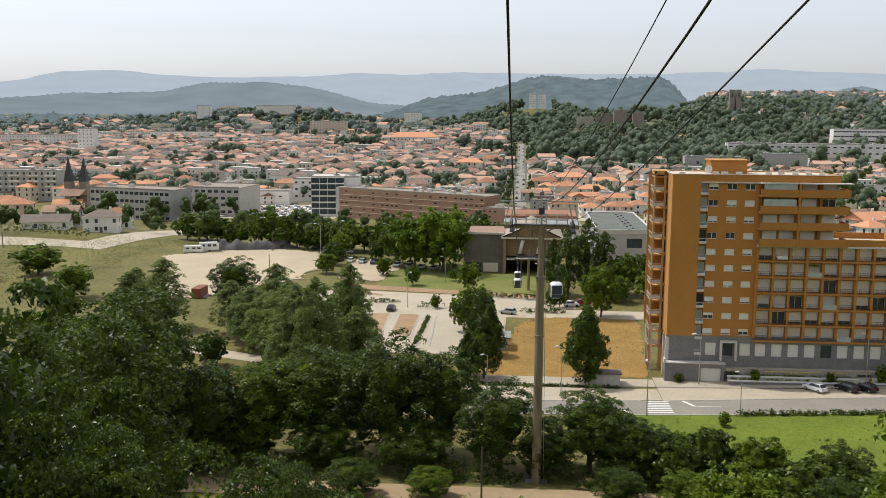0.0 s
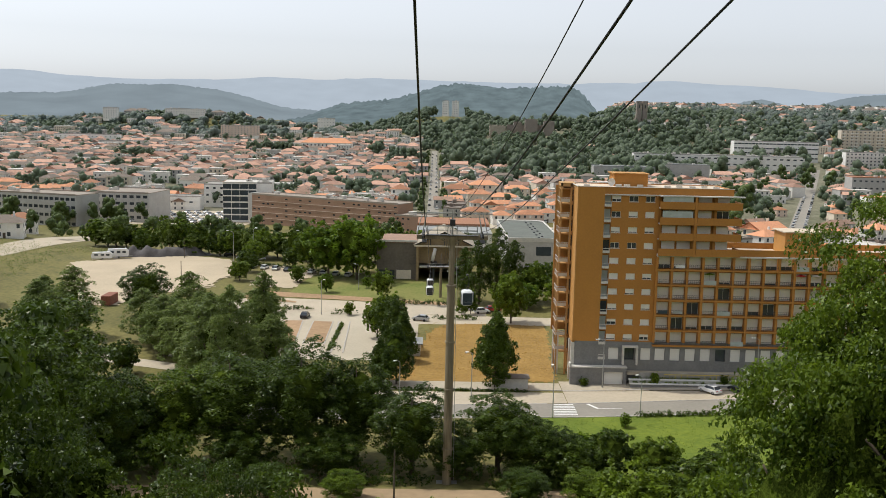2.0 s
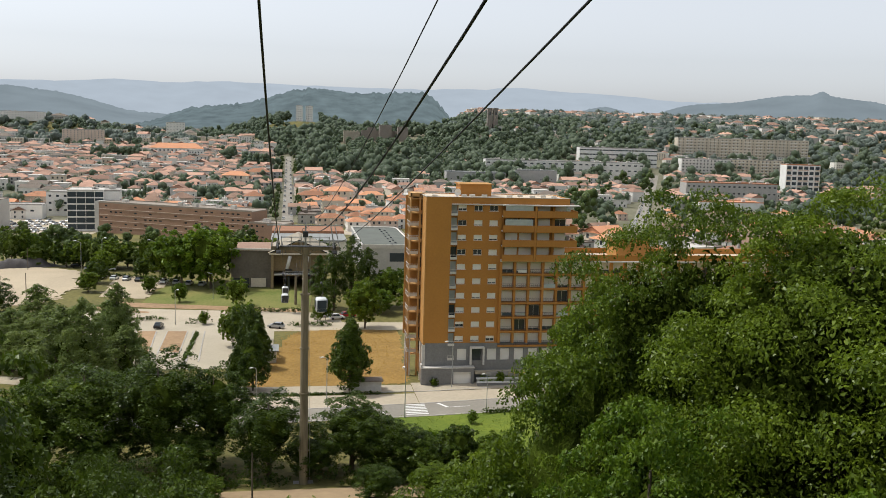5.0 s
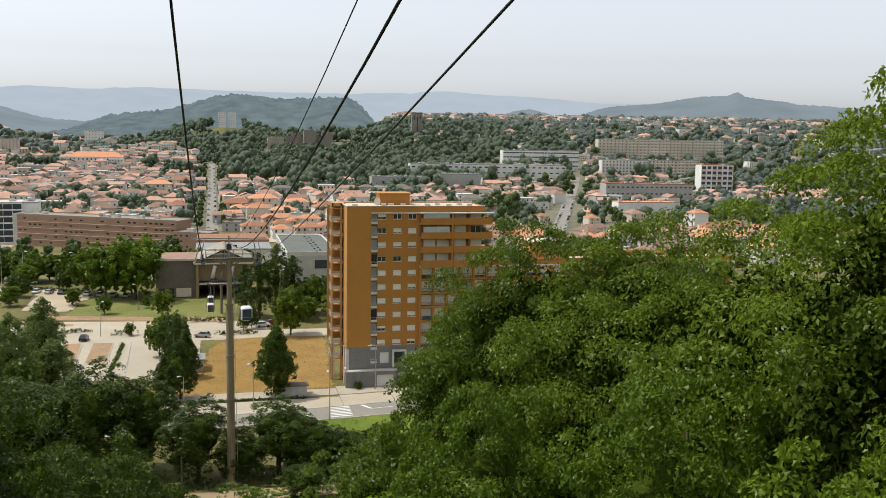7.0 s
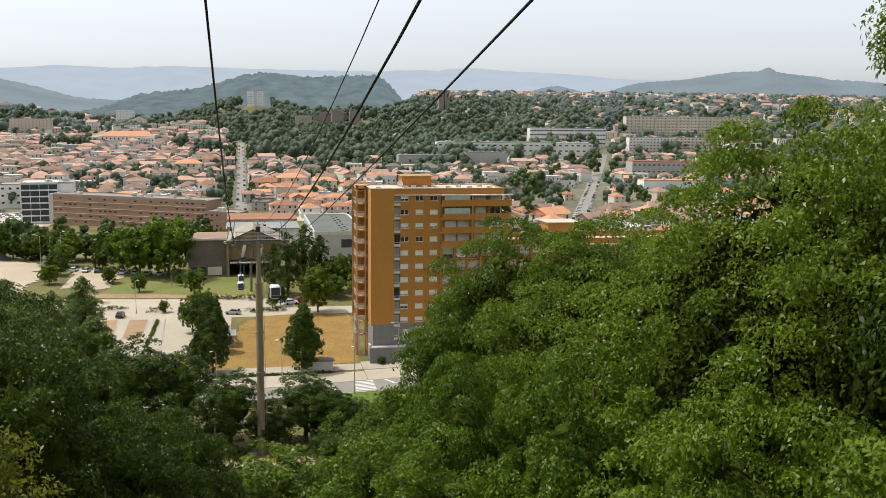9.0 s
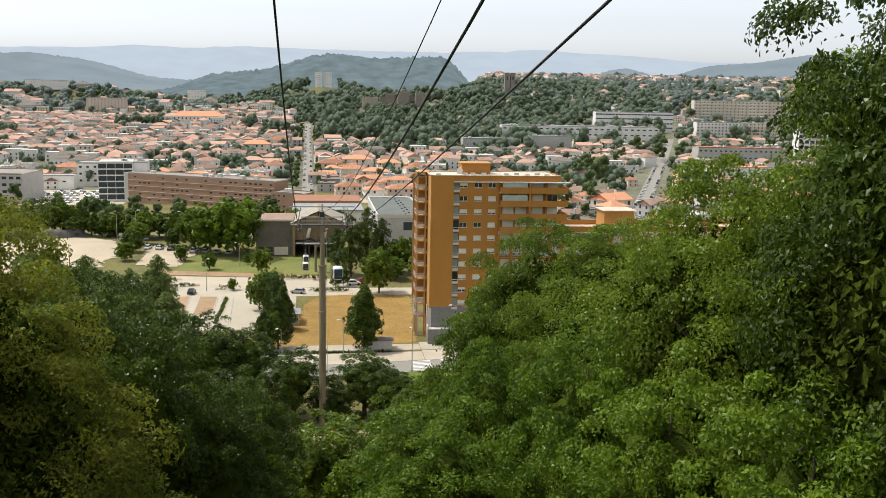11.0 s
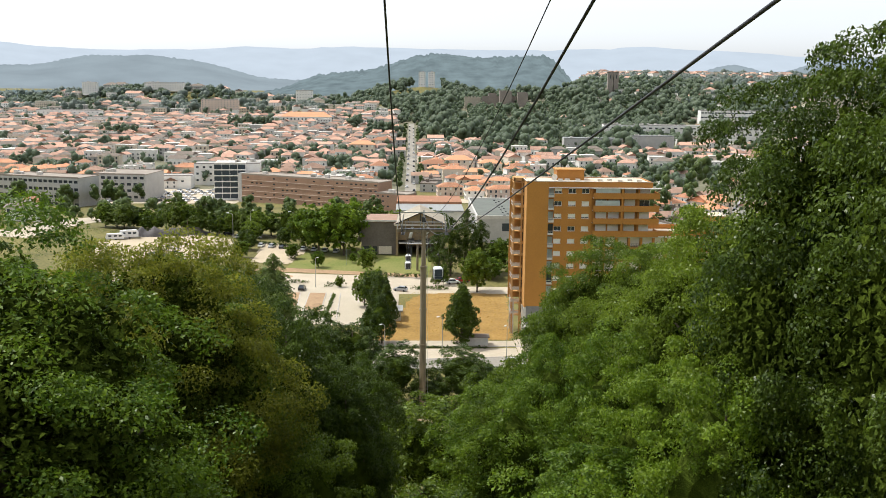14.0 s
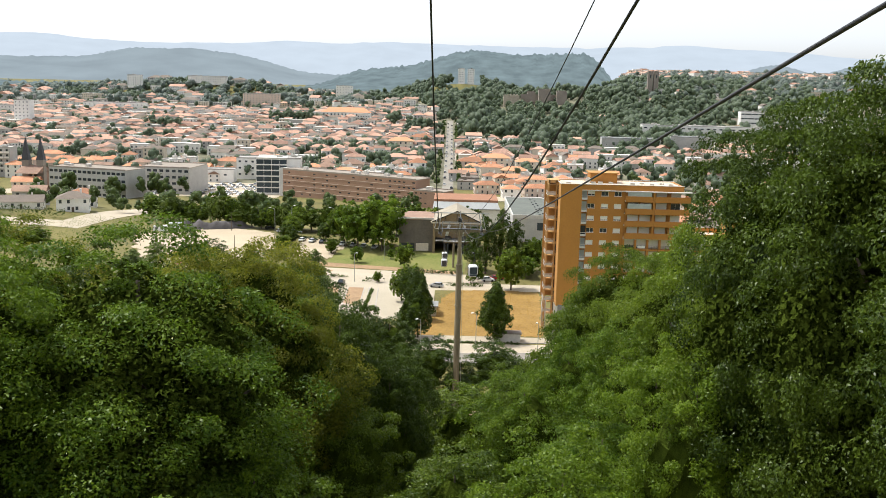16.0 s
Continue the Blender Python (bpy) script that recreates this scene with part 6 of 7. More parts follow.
# known houses: x, y, kind, turn, size
for x, y, k, a, s in ((-13, 465, 1, 0.1, 0.9), (3, 430, 0, 0.2, 1.0), (-2, 372, 3, 0.1, 1.0), (14, 384, 0, 0.3, 1.0), (12, 352, 0, 0.1, 1.0), (28, 360, 3, 0.15, 1.0),
          (-9, 525, 3, 0, 1.3), (11, 530, 5, 0, 1.2), (35, 521, 5, 0.05, 1.0), (54, 501, 2, 0.1, 1.0), (57, 541, 3, 0.1, 1.0), (70, 527, 0, 0.1, 1.1),
          (-49, 467, 2, 0.0, 1.25), (-53, 438, 0, 0.1, 1.1), (-48, 513, 0, 0.1, 1), (-74, 372, 1, 0.1, 1.1), (-95, 380, 3, 0.1, 1.2), (-116, 400, 3, 0.1, 1.2),
          (-147, 466, 5, 0.1, 1.1), (-62, 386, 4, 0.0, 1.1), (-89, 428, 0, 0, 1.0), (44, 312, 1, 0.3, 1.0), (54, 290, 4, 0.2, 1.0), (46, 262, 0, 0.2, 1.0),
          (128, 262, 1, 0.5, 1.35), (120, 236, 0, 0.5, 1.1), (100, 300, 0, 0.4, 1.0), (82, 340, 3, 0.3, 1.0), (146, 250, 4, 0.4, 1.1), (90, 200, 4, 0.3, 1.0),
          (82, 572, 1, 0.1, 1.3), (-72, 669, 5, 0.0, 1.3), (-55, 738, 5, 0, 1.2), (149, 815, 0, 0.2, 1.2), (212, 934, 0, 0.2, 1.2), (303, 1077, 0, 0.1, 1.4),
          (377, 1148, 0, 0.2, 1.4), (-196, 214, 0, 0.3, 1.1), (-222, 218, 4, 0.2, 1.2), (-290, 300, 3, 0.2, 1.2), (-268, 316, 1, 0.2, 1.1), (-312, 330, 3, 0.1, 1.2)):
    copy_thing(near_kinds[k], at(x, y, ground(x, y), a, s))
BLOCKED = [(-130, -28, 280, 350), (-160, -120, 320, 420), (-300, -190, 330, 420), (-60, 60, 180, 350), (-31, -22, 350, 1100), (125, 240, 705, 760), (312, 400, 580, 612), (195, 385, 860, 895), (355, 470, 1030, 1060), (262, 320, 452, 478), (445, 500, 670, 692), (-330, -130, 290, 335), (-5, 36, 140, 235), (440, 590, 900, 935)]


def free(x, y):
    return abs(x - 107 - (y - 180) * 0.42) > 14 and not any(a - 6 < x < b + 6 and c - 6 < y < d + 6 for a, b, c, d in BLOCKED)


town = random.Random(5)
count = 0
for j in range(7):
    for i in range(42):
        x, y = -560 + i * 21 + town.uniform(-4, 4), 398 + j * 19.5 + town.uniform(-4, 4)
        if free(x, y) and count < 160 and town.random() < 0.86 and (x < 70 or town.random() < 0.4):
            copy_thing(town.choice(kinds), at(x, y, ground(x, y), town.choice([0, 1.57, 3.14]) + town.uniform(-0.2, 0.2), town.uniform(0.75, 1.1)))
            count += 1

for j in range(9):
    for i in range(10):
        x, y = 58 + i * 24 + town.uniform(-5, 5), 165 + j * 22 + town.uniform(-5, 5)
        if abs(x - 107 - (y - 180) * 0.42) > 14 and town.random() < 0.85 and not (170 < x < 240 and 300 < y < 335) and not (x > 215 and y > 375):
            copy_thing(town.choice(kinds), at(x, y, ground(x, y), 0.4 + town.choice([0, 1.57]) + town.uniform(-0.15, 0.15), town.uniform(0.85, 1.15)))


def far_town(name, label, spots, seed, rise=None):
    """Distant houses, too small to tell apart singly: walls, roofs and windows in one mesh."""
    s = Shape()
    r = random.Random(seed)
    for x, y, w, d, h, kind in spots:
        z = ground(x, y) if rise is None else rise(x, y)
        one = Shape()
        m = r.choice([0, 0, 1, 2])
        one.box(-w / 2, -d / 2, -4 if rise is None else -25, w / 2, d / 2, h, m)
        if kind == "flat":
            one.box(-w / 2 - 0.2, -d / 2 - 0.2, h, w / 2 + 0.2, d / 2 + 0.2, h + 0.6, 5)
        else:
            (hip_roof if r.random() < 0.6 else gable_roof)(one, w, d, h, min(w, d) * 0.25, 0.4, r.choice([3, 3, 3, 3, 4]))
        n, fl = max(2, int(w / 3.5)), max(1, int(h / 3))
        for f in range(fl):
            for i in range(n):
                cx, cz = -w / 2 + w * (i + 0.5) / n, f * 3 + 1.6
                one.face([(cx - 0.6, -d / 2 - 0.05, cz - 0.8), (cx + 0.6, -d / 2 - 0.05, cz - 0.8), (cx + 0.6, -d / 2 - 0.05, cz + 0.8), (cx - 0.6, -d / 2 - 0.05, cz + 0.8)], 6)
        a = r.choice([0, 1.57]) + r.uniform(-0.25, 0.25) if kind != "flat" else r.uniform(-0.1, 0.1)
        ca, sa = math.cos(a), math.sin(a)
        k = len(s.v)
        s.v.extend((x + p[0] * ca - p[1] * sa, y + p[0] * sa + p[1] * ca, z + p[2]) for p in one.v)
        s.f.extend(tuple(i + k for i in f) for f in one.f)
        s.m.extend(one.m)
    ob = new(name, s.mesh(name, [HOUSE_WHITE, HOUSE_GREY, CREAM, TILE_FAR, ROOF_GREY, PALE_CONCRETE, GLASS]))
    tagged(ob, label, "houses", kind="stuff")


spots = []
for j in range(55):
    for i in range(96):
        y = 545 + j * 17.5 + town.uniform(-4, 4)
        x = -1150 + i * 18 + town.uniform(-4, 4)
        share = 0.78 if x < -45 and y < 1200 else 0.22 if x < -45 else 0.7 if x < 70 and y < 800 else 0.62 if y < 690 else 0.36 if x > 0.3 * (y + 190) - 40 else 0.07
        if not free(x, y) or town.random() > share or ((x - 235) / 330) ** 2 + ((y - 1330) / 240) ** 2 < 1 or (abs(x + 170) < 40 and abs(y - 1091) < 26):
            continue
        spots.append((x, y, town.uniform(9, 19), town.uniform(8, 12), town.uniform(5.5, 10), "flat" if town.random() < (0.16 if y < 1200 else 0.5) else "tile"))
far_town("old_town_houses", "crowded old town houses with terracotta roofs", spots, 61)
spots = []
for i in range(380):
    x, y = town.uniform(-1700, 1800), town.uniform(1330, 1900)
    if not (-190 < x < 190 and y < 1800):
        spots.append((x, y, town.uniform(14, 34), town.uniform(12, 20), town.uniform(6, 14), town.choice(["tile", "flat", "tile"])))
far_town("outer_town_houses", "scattered outer town houses and blocks in the haze", spots, 62)


spots = []
for i in range(120):
    a, k = radians(town.uniform(8.6, 12.5)), town.uniform(2090, 2215)
    spots.append((k * math.sin(a), k * math.cos(a) - 170, town.uniform(9, 17), 10, town.uniform(5, 8), town.choice(["tile", "tile", "flat"])))
far_town("hillside_houses", "pale houses crowded on the far hill shoulder", spots, 63)
spots = []
for i in range(820):
    a, k = radians(town.uniform(10, 40)), town.choice([town.uniform(1420, 2250), town.uniform(2080, 2230)])
    spots.append((k * math.sin(a), k * math.cos(a) - 170, town.uniform(11, 26), town.uniform(9, 14), town.uniform(6, 11), town.choice(["tile", "flat", "flat"])))
far_town("outskirts_houses", "pale houses strewn over the far wooded slope", spots, 64)


# ---- large buildings of the town ----
def slab_block(name, label, x, y, w, d, h, wall_mat, floors, bays, turn=0.0, roof_mat=None, band=None, base=None, win=(1.4, 1.4), glass=None, category="building", skip=0.0):
    """A long block with recessed rows of windows between bands, roof edge and roof boxes."""
    z = ground(x, y) if base is None else base
    ob = thing(name, (x, y, z), label, category, "", turn)
    wall = Shape().box(-w / 2 + 0.4, -d / 2 + 0.4, -4, w / 2 - 0.4, d / 2 - 0.4, h - 0.3)
    step = h / floors
    ww, wh = win
    for f in range(floors):
        z0 = f * step + (step - wh) * 0.55
        wall.box(-w / 2, -d / 2, f * step - (4 if f == 0 else 0), w / 2, -d / 2 + 0.4, z0)
        wall.box(-w / 2, -d / 2, z0 + wh, w / 2, -d / 2 + 0.4, (f + 1) * step)
        gap = w / bays
        for i in range(bays + 1):
            xa = -w / 2 + gap * i - (gap - ww) / 2
            wall.box(max(-w / 2, xa), -d / 2, z0, min(w / 2, xa + gap - ww), -d / 2 + 0.4, z0 + wh)
    wall.box(-w / 2, -d / 2 + 0.4, -4, -w / 2 + 0.4, d / 2, h).box(w / 2 - 0.4, -d / 2 + 0.4, -4, w / 2, d / 2, h).box(-w / 2 + 0.4, d / 2 - 0.4, -4, w / 2 - 0.4, d / 2, h)
    part("wall", wall, wall_mat, ob)
    panes, blanks, rr = Shape(), Shape(), random.Random(int(x) + 7)
    one = Shape().box(-ww / 2, -0.03, 0, ww / 2, 0.03, wh).mesh("window", glass or GLASS)
    for f in range(floors):
        z0 = f * step + (step - wh) * 0.55
        for i in range(bays):
            if skip and rr.random() < skip:
                blanks.box(-w / 2 + w / bays * (i + 0.5) - ww / 2 - 0.01, -d / 2 + 0.02, z0 - 0.01, -w / 2 + w / bays * (i + 0.5) + ww / 2 + 0.01, -d / 2 + 0.3, z0 + wh + 0.01)
                continue
            xx = -w / 2 + w / bays * (i + 0.5)
            if y < 420:
                shared("window", one, ob, (xx, -d / 2 + 0.33, z0))
            else:
                panes.box(xx - ww / 2, -d / 2 + 0.3, z0, xx + ww / 2, -d / 2 + 0.36, z0 + wh)
    if y >= 420:
        part("small_window", panes, glass or GLASS, ob)["kind"] = "stuff"
    if skip:
        part("wall_infill", blanks, wall_mat, ob)["kind"] = "stuff"
    if name == "flats":
        fronts = Shape()
        for f in range(1, floors):
            for i in range(bays):
                if i % 3 != 1:
                    xx, z0 = -w / 2 + w / bays * (i + 0.5), f * step
                    fronts.box(xx - w / bays * 0.44, -d / 2 - 1.3, z0, xx + w / bays * 0.44, -d / 2, z0 + 0.16)
                    fronts.box(xx - w / bays * 0.44, -d / 2 - 1.3, z0 + 0.16, xx + w / bays * 0.44, -d / 2 - 1.2, z0 + 1.1)
        part("balcony_front", fronts, HOUSE_WHITE if rr.random() < 0.6 else SALMON, ob)["kind"] = "stuff"
    part("roof", Shape().box(-w / 2, -d / 2, h, w / 2, d / 2, h + 0.35).box(-w / 2, -d / 2, h + 0.35, w / 2, -d / 2 + 0.3, h + 0.8).box(-w / 2, d / 2 - 0.3, h + 0.35, w / 2, d / 2, h + 0.8), roof_mat or CONCRETE, ob)
    for i in range(max(2, int(w / 12))):
        xx = rr.uniform(-w / 2 + 3, w / 2 - 3)
        part("roof_box", Shape().box(xx - 1.2, -1.2, h + 0.35, xx + 1.2, 1.2, h + rr.uniform(1.2, 2.4)), PALE_CONCRETE, ob)
    return ob


brick = slab_block("brick_office", "long reddish brick block with small dark windows", -80, 316, 91, 15, 15.2, BRICK, 5, 30, -0.5, ROOF_BROWN, base=-8.4, win=(1.7, 0.75), skip=0.5)
for f in range(1, 5):
    part("string_course", Shape().box(-45.55, -7.62, f * 3.04 - 0.12, 45.55, -7.45, f * 3.04 + 0.1), SALMON, brick, "pale horizontal band")
part("end_wall", Shape().box(-48, -7.6, -4, -45.56, 8, 15.9), HOUSE_GREY, brick, "pale rendered end wall")
slab_block("brick_office", "lower brick wing with small dark windows", -34, 283, 18, 12, 10.5, BRICK, 4, 6, -0.5, ROOF_BROWN, base=-8.4, win=(1.3, 0.8), skip=0.6)
glass = slab_block("glass_office", "white office block with a dark glazed front", -132.8, 349, 18, 22, 20.5, WHITE, 6, 4, 0.12, PALE_CONCRETE, base=-8.4, win=(4.7, 2.7), glass=BLUE_GLASS)
slab_block("office_wing", "plain white office wing", -120.2, 354, 8, 24, 20.3, WHITE, 1, 2, 0.12, base=-8.4, win=(0.5, 0.5))
slab_block("office_block", "pale office block behind the car park", -158, 428, 26, 18, 13, HOUSE_WHITE, 3, 6, 0.05, base=-8, win=(1.6, 1.3))
slab_block("hall", "low white hall at the car park edge", -190, 402, 44, 12, 7, WHITE, 1, 4, 0.05, base=-8, win=(2, 1))
slab_block("school_building", "long grey concrete building with window bands", -222, 302, 50, 18, 16.0, HOUSE_GREY, 4, 16, -0.3, ROOF_BROWN, base=-8, win=(2.4, 1.5))
slab_block("school_building", "long grey concrete building with window bands", -190, 340, 30, 30, 14.5, HOUSE_GREY, 4, 8, -0.1, ROOF_BROWN, base=-8, win=(2.4, 1.5))
slab_block("flats", "grey-white block of flats with balconies", -345, 400, 60, 14, 17, HOUSE_GREY, 5, 16, 0.1, base=-7)
slab_block("white_factory", "long low white industrial building with window strips", 288, 878, 184.0, 26.6, 18.6, HOUSE_WHITE, 3, 26, -0.1, CONCRETE, win=(3.54, 1.44))
slab_block("factory_shed", "plain grey shed with sheet roof", 157, 743, 58.9, 19.5, 13.8, HOUSE_GREY, 1, 6, -0.05, METAL_ROOF, win=(0.99, 0.65))
slab_block("factory_shed", "tall plain grey shed", 212, 719, 41.0, 17.2, 18.1, HOUSE_GREY, 1, 4, -0.1, METAL_ROOF, win=(0.86, 0.54))
slab_block("school_block", "white four-storey block with long window bands", 411, 1044, 106.0, 19.5, 23.3, WHITE, 4, 24, -0.08, CONCRETE, win=(3.89, 1.60))
slab_block("flats", "pale block of flats with balconies", 477, 913, 60.5, 15.6, 23.1, HOUSE_WHITE, 6, 14, -0.12, win=(1.78, 1.60))
slab_block("flats", "cream block of flats with balconies", 548, 922, 68.5, 15.4, 23.1, CREAM, 6, 14, -0.12, win=(1.76, 1.60))
slab_block("flats", "long grey-cream block of flats", 660, 1183, 204.9, 16.1, 31.7, CREAM, 7, 34, -0.1, win=(1.84, 1.60))
slab_block("garage_row", "long low grey building with terracotta roof light", 355, 596, 80.0, 20.0, 17.5, HOUSE_GREY, 3, 18, -0.12, TILE, win=(2.00, 1.20))
slab_block("flats", "white and blue block of flats", 471, 681, 34.0, 14.9, 31.0, WHITE, 6, 6, -0.1, TILE, glass=BLUE_GLASS, win=(4.2, 3.0))
slab_block("workshop", "low workshop with a terracotta and white roof", 292, 466, 47.3, 16.0, 11.8, WHITE, 1, 8, -0.1, TILE)
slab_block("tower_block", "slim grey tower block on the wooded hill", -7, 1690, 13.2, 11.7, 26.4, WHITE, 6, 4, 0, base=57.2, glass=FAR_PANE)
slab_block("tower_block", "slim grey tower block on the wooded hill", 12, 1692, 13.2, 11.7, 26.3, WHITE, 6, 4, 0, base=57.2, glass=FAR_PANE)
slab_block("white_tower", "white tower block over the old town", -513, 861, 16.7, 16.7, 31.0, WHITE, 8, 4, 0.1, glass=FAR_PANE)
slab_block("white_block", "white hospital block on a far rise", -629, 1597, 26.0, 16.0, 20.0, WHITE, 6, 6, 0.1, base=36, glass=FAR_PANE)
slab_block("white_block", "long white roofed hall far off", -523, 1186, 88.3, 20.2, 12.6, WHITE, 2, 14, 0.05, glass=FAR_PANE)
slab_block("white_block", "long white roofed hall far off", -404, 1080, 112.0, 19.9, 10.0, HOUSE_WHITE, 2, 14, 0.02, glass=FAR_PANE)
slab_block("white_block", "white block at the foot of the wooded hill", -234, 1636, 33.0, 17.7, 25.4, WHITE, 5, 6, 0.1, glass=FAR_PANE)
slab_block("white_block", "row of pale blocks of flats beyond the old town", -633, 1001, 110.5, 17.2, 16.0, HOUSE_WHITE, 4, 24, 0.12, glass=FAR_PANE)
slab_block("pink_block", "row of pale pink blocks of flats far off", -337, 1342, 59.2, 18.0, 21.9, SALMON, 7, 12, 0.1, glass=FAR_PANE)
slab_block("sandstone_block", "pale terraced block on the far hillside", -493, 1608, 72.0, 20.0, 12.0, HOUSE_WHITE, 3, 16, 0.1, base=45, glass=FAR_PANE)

palace = thing("palace", (-170, 1091, ground(-170, 1091)), "long white palace with rows of windows and terracotta roof", "building")
zt = 14.2 - ground(-170, 1091)
part("wall", Shape().box(-33, -10, -4, 33, 10, zt), WHITE, palace)
part("roof", hip_roof(Shape(), 66, 20, zt, 6.5, 0.9), TILE, palace)
pw = Shape().box(-0.8, -0.1, -1.5, 0.8, 0.1, 1.5).mesh("window", GLASS)
for f in range(2):
    for i in range(13):
        shared("window", pw, palace, (-30 + i * 5.0, -10.05, zt - 3.2 - f * 5.4))
# Lighter copy of the castle granite; sunlight on one tower put into the colour.
SUNLIT_STONE = mat("sunlit_granite", (0.40, 0.35, 0.27), 0.9, 0.22, 0.8, 0.1, 0.2)
castle = thing("castle", (66, 1223, ground(66, 1223)), "ruined granite castle with battlemented towers", "castle")
zc = 42.2 - ground(66, 1223)
for x, y, w, h, m in ((-1.2, 0, 23.5, zc, SUNLIT_STONE), (49, 6, 18, zc + 9.5, CASTLE), (75, 6, 15.5, zc + 7.4, CASTLE), (30, 18, 12, zc + 5.2, CASTLE)):
    t = Shape().box(x - w / 2, y - 6, -8, x + w / 2, y + 6, h - 1.6)
    for i in range(5):
        for yy in (y - 6, y + 5):
            xx = x - w / 2 + w * i / 5
            t.box(xx, yy, h - 1.6, xx + w / 5 * 0.55, yy + 1, h)
    part("tower", t, m, castle)
part("curtain_wall", Shape().box(13.9, 12.6, -8, 83, 15.2, zc + 0.7), CASTLE, castle)
church = thing("church", (291, 1292, ground(291, 1292)), "tall grey twin-towered church above the trees", "church")
zh = 82.9 - ground(291, 1292)
for x in (-4.6, 4.8):
    part("tower", Shape().box(x - 3.7, -3.7, -4, x + 3.7, 3.7, zh).box(x - 4.1, -4.1, zh - 1.4, x + 4.1, 4.1, zh - 0.6), CASTLE, church)
for x in (-5.6, 3.8):
    part("belfry_opening", Shape().box(x, -3.85, zh - 11, x + 2.0, -3.6, zh - 5.6), GLASS, church)
part("nave", Shape().box(-7, 4, -4, 7, 36, zh - 25), CASTLE, church)
oldch = thing("church", (-268.2, 327, ground(-268, 327)), "old stone church with two dark pointed spires", "church")
for x in (-4.3, 4.3):
    part("tower", Shape().box(x - 2, -2, -4, x + 2, 2, 18), CASTLE, oldch)
    sp = Shape()
    for i in range(4):
        c = [(x - 2.1, -2.1, 18), (x + 2.1, -2.1, 18), (x + 2.1, 2.1, 18), (x - 2.1, 2.1, 18)]
        sp.face([c[i], c[(i + 1) % 4], (x, 0, 32)])
    part("spire", sp, DARK_STEEL, oldch)
part("nave", gable_roof(Shape().box(-6, 2, -4, 6, 24, 11), 12, 22, 11, 4), TILE_OLD, oldch)

# villa, caravan, gravel heap and huts on the left
villa = make_house(13, 10, 2, WHITE, ROOF_GREY, True, "white villa with grey tiled roofs behind a hedge")
villa.matrix_basis = at(-186, 178, ground(-186, 178), 0.3)
villa2 = make_house(17, 10, 1, HOUSE_WHITE, ROOF_GREY, False, "low white house with a brown tiled gable roof")
villa2.matrix_basis = at(-207, 176, ground(-207, 176), 0.3)
van = thing("caravan", (-136.5, 139, 0.05), "white touring caravan parked on the gravel yard", "caravan", turn=0.25)
b = Shape()
prof = [(-3.2, 0.55), (-3.4, 1.4), (-3.0, 2.5), (2.6, 2.6), (3.3, 1.9), (3.2, 0.55)]
for (xa, za), (xb, zb) in zip(prof, prof[1:] + prof[:1]):
    b.face([(xa, -1.1, za), (xa, 1.1, za), (xb, 1.1, zb), (xb, -1.1, zb)])
b.face([(x, -1.1, z) for x, z in prof]).face([(x, 1.1, z) for x, z in reversed(prof)])
part("body", b, CAR_WHITE, van)
for x in (-1.8, 0.2, 1.9):
    shared("window", Shape().box(-0.55, -0.05, -0.3, 0.55, 0.05, 0.3).mesh("window", GLASS), van, (x, -1.11, 1.75))
for y in (-1.0, 1.0):
    shared("wheel", Shape().tube([(0, -0.1, 0), (0, 0.1, 0)], [0.33, 0.33], 12).mesh("wheel", RUBBER), van, (0.2, y, 0.33))
part("tow_bar", Shape().box(3.2, -0.06, 0.45, 4.5, 0.06, 0.55), STEEL, van)
copy_thing(van, at(-132.5, 143, 0.1, 0.3, (1.05, 1.05, 1.25)))
heap = Shape()
n, m = 70, 11
for j in range(m):
    for i in range(n):
        u, v = i / (n - 1), j / (m - 1)
        x, y = -135 + 29 * u, 148 + 16 * u + v * 7 - 3.5
        hgt = 4.2 * (0.7 + 0.3 * abs(math.sin(u * 14))) * math.sin(math.pi * v) ** 0.8 * min(1, 6 * u, 6 * (1 - u)) * (0.75 + 0.5 * noise.noise((x * 0.35, y * 0.35, 2)))
        heap.v.append((x, y, ground(x, y) + 0.03 + max(0, hgt)))
for j in range(m - 1):
    for i in range(n - 1):
        heap.f.append((j * n + i, j * n + i + 1, (j + 1) * n + i + 1, (j + 1) * n + i))
        heap.m.append(0)
GRAVEL = mat("grey_gravel", (0.110, 0.100, 0.098), 0.95, 0.3, 3, 0.4, 0.6)
tagged(new("gravel_heap", heap.mesh("gravel_heap", GRAVEL, True)), "long dark grey gravel heap at the yard edge", "gravel heap")
hut = thing("hut", (-30.6, 20.5, 0), "small pale flat-roofed utility hut", "hut")
part("wall", Shape().box(-2.5, -2.5, 0, 2.5, 2.5, 2.6), PALE_CONCRETE, hut)
part("roof", Shape().box(-3, -3, 2.6, 3, 3, 2.85), METAL_ROOF, hut)
hut2 = thing("transformer_hut", (-10.8, -3.4, 0.1), "low pale concrete utility block at the pavement", "hut")
part("wall", Shape().box(-3, -1.2, 0, 3, 1.2, 1.9), PALE_CONCRETE, hut2)
part("cap", Shape().box(-3.3, -1.6, 1.9, 3.3, 1.6, 2.08), ROOF_GREY, hut2)
RUST = mat("rust_red_paint", (0.24, 0.085, 0.05), 0.8, 0.3, 2.0, 0.5, 0.2)
digger = thing("red_container", (-109, 66, 0.1), "rust-red steel container beside the yard", "container")
part("body", Shape().box(-1.2, -3, 0.12, 1.2, 3, 2.5), RUST, digger)
for x in (-0.59, 0.59):
    part("door", Shape().box(x - 0.55, -3.05, 0.2, x + 0.55, -3.0, 2.42), RUST, digger)
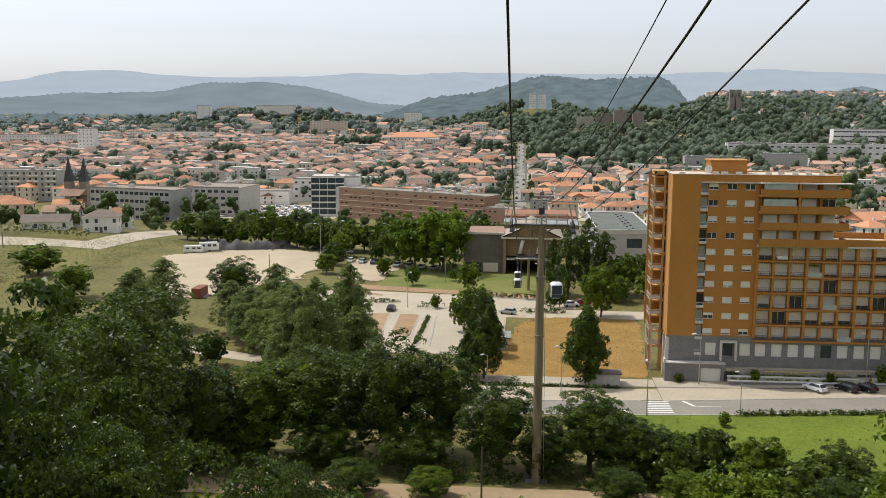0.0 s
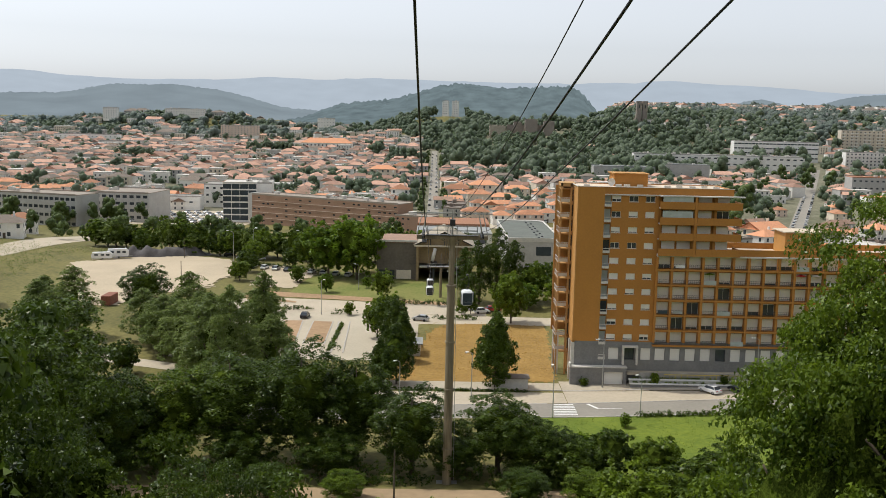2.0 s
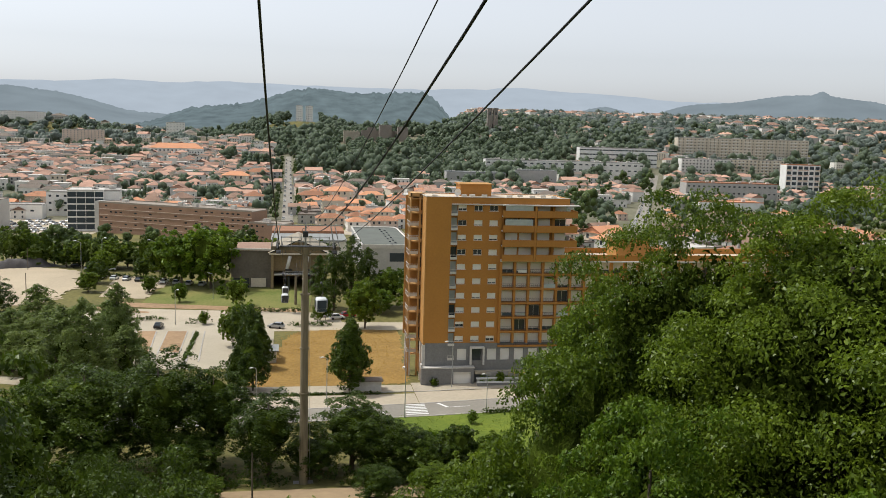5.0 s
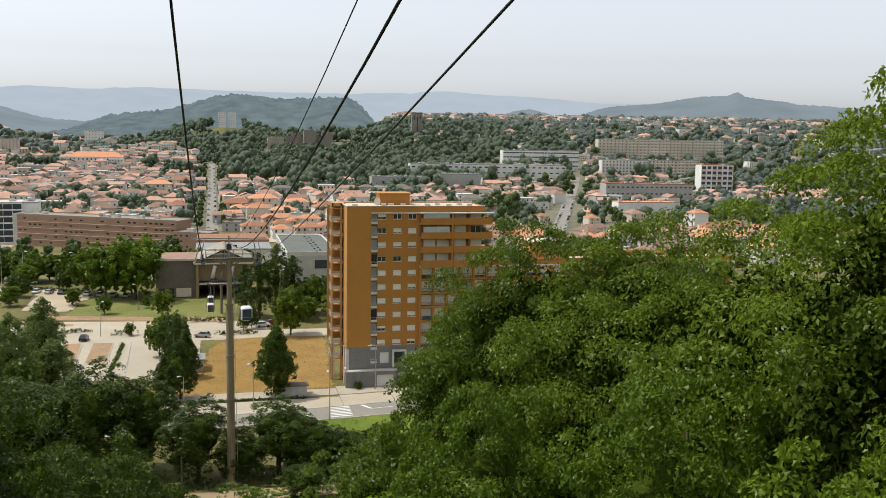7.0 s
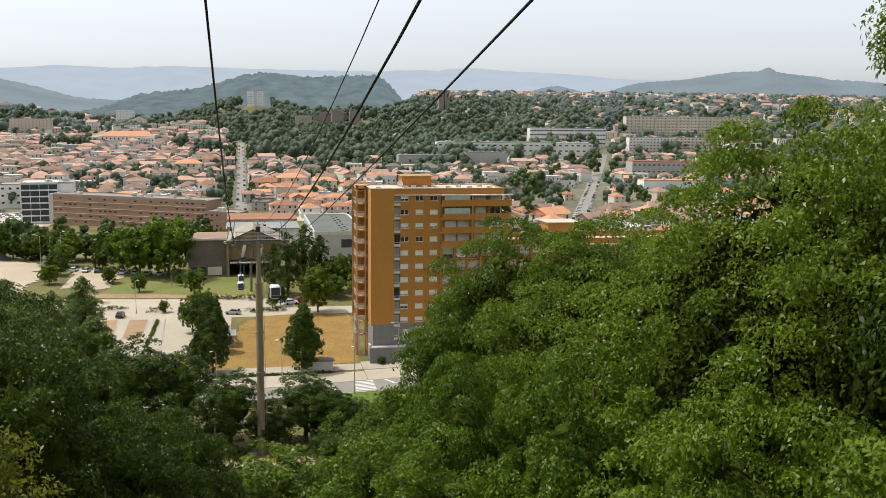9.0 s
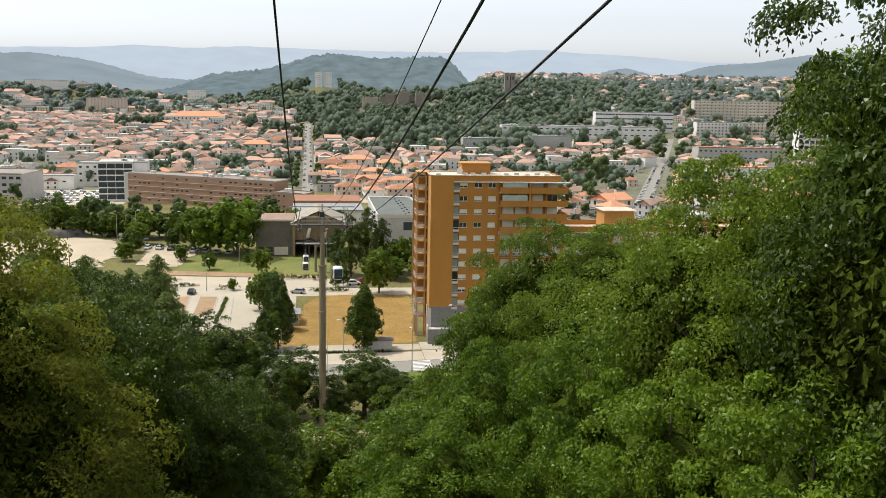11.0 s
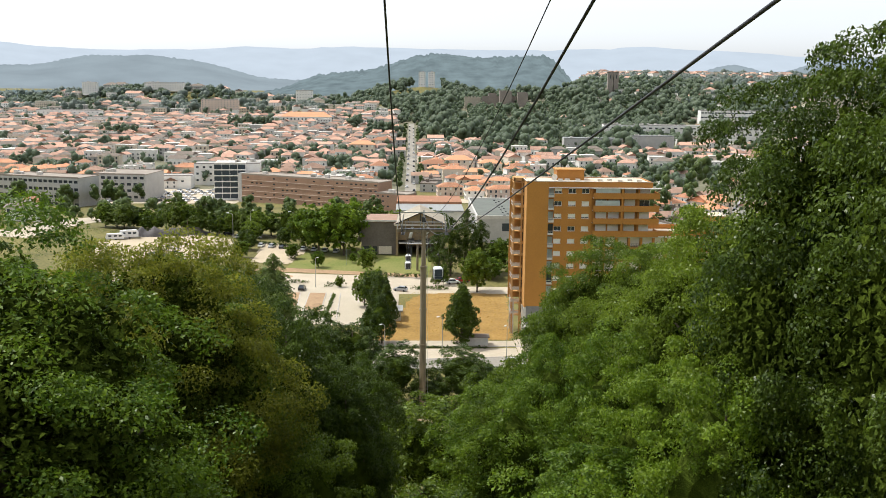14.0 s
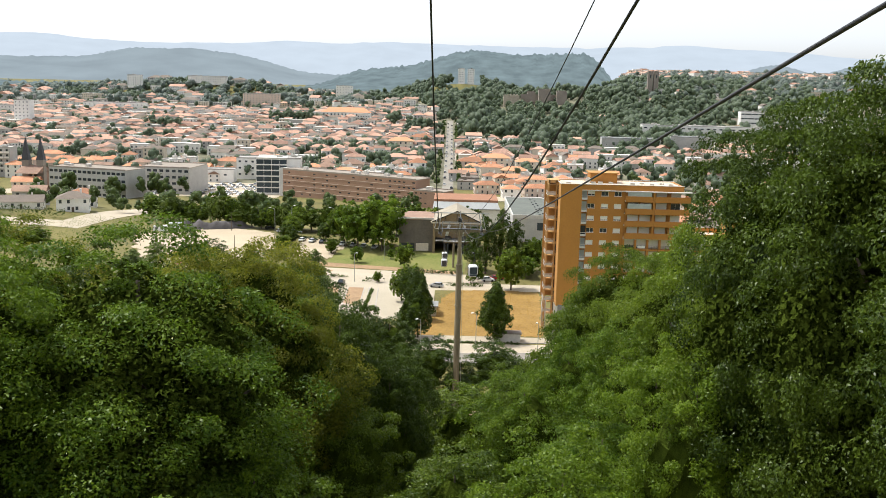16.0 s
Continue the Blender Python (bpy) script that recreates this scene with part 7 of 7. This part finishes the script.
for x in (-1.0, 1.0):
    part("skid", Shape().box(x - 0.15, -2.9, 0, x + 0.15, 2.9, 0.12), DARK_STEEL, digger)

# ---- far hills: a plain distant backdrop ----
# Air haze is put into the hills' own colour, as a flat glow.
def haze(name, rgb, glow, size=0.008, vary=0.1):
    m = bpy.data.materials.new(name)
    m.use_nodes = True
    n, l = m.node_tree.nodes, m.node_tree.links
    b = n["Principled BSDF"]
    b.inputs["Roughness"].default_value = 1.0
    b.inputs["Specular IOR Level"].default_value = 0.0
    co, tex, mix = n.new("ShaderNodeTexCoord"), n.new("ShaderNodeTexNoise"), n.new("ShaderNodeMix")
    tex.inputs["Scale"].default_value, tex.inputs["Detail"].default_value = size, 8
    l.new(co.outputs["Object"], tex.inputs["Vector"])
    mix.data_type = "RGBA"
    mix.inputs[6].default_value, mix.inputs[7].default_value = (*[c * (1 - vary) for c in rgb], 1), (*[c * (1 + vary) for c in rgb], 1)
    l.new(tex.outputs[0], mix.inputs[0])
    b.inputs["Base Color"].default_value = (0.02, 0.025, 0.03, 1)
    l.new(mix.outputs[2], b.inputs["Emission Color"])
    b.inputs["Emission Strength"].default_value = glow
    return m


def ridge(name, label, far, peaks, base, rough, material, seed, bushy=0.0):
    """A range of hills seen from afar; peaks: direction in degrees from straight ahead (right is positive), height, spread."""
    s = Shape()
    n = 1400 if bushy else 220
    for i in range(n + 1):
        a = -70 + 140 * i / n
        h = base + sum(p * math.exp(-(((a - c) / w) ** 2)) for c, p, w in peaks)
        h += rough * (noise.noise((a * 0.35, seed, 0)) + 0.5 * noise.noise((a * 1.1, seed, 3)) + 0.25 * noise.noise((a * 3.7, seed, 5)))
        tops = bushy * (abs(noise.noise((a * 3.1, seed, 7))) + 0.8 * abs(noise.noise((a * 9.0, seed, 8))) + 0.5 * noise.noise((a * 24.0, seed, 9)))
        x, y = far * math.sin(radians(a)), far * math.cos(radians(a)) - 170
        for k, (back, f) in enumerate(((-0.16, 0.0), (-0.08, 0.55), (0.0, 1.0), (0.05, 0.6))):
            s.v.append((x * (1 + back), (y + 170) * (1 + back) - 170, 20 + (h - 20) * f + (tops if k == 2 else 0)))
    for i in range(n):
        for k in range(3):
            s.f.append((i * 4 + k, (i + 1) * 4 + k, (i + 1) * 4 + k + 1, i * 4 + k + 1))
            s.m.append(0)
    tagged(new(name, s.mesh(name, material, True)), label, "backdrop", kind="structure")


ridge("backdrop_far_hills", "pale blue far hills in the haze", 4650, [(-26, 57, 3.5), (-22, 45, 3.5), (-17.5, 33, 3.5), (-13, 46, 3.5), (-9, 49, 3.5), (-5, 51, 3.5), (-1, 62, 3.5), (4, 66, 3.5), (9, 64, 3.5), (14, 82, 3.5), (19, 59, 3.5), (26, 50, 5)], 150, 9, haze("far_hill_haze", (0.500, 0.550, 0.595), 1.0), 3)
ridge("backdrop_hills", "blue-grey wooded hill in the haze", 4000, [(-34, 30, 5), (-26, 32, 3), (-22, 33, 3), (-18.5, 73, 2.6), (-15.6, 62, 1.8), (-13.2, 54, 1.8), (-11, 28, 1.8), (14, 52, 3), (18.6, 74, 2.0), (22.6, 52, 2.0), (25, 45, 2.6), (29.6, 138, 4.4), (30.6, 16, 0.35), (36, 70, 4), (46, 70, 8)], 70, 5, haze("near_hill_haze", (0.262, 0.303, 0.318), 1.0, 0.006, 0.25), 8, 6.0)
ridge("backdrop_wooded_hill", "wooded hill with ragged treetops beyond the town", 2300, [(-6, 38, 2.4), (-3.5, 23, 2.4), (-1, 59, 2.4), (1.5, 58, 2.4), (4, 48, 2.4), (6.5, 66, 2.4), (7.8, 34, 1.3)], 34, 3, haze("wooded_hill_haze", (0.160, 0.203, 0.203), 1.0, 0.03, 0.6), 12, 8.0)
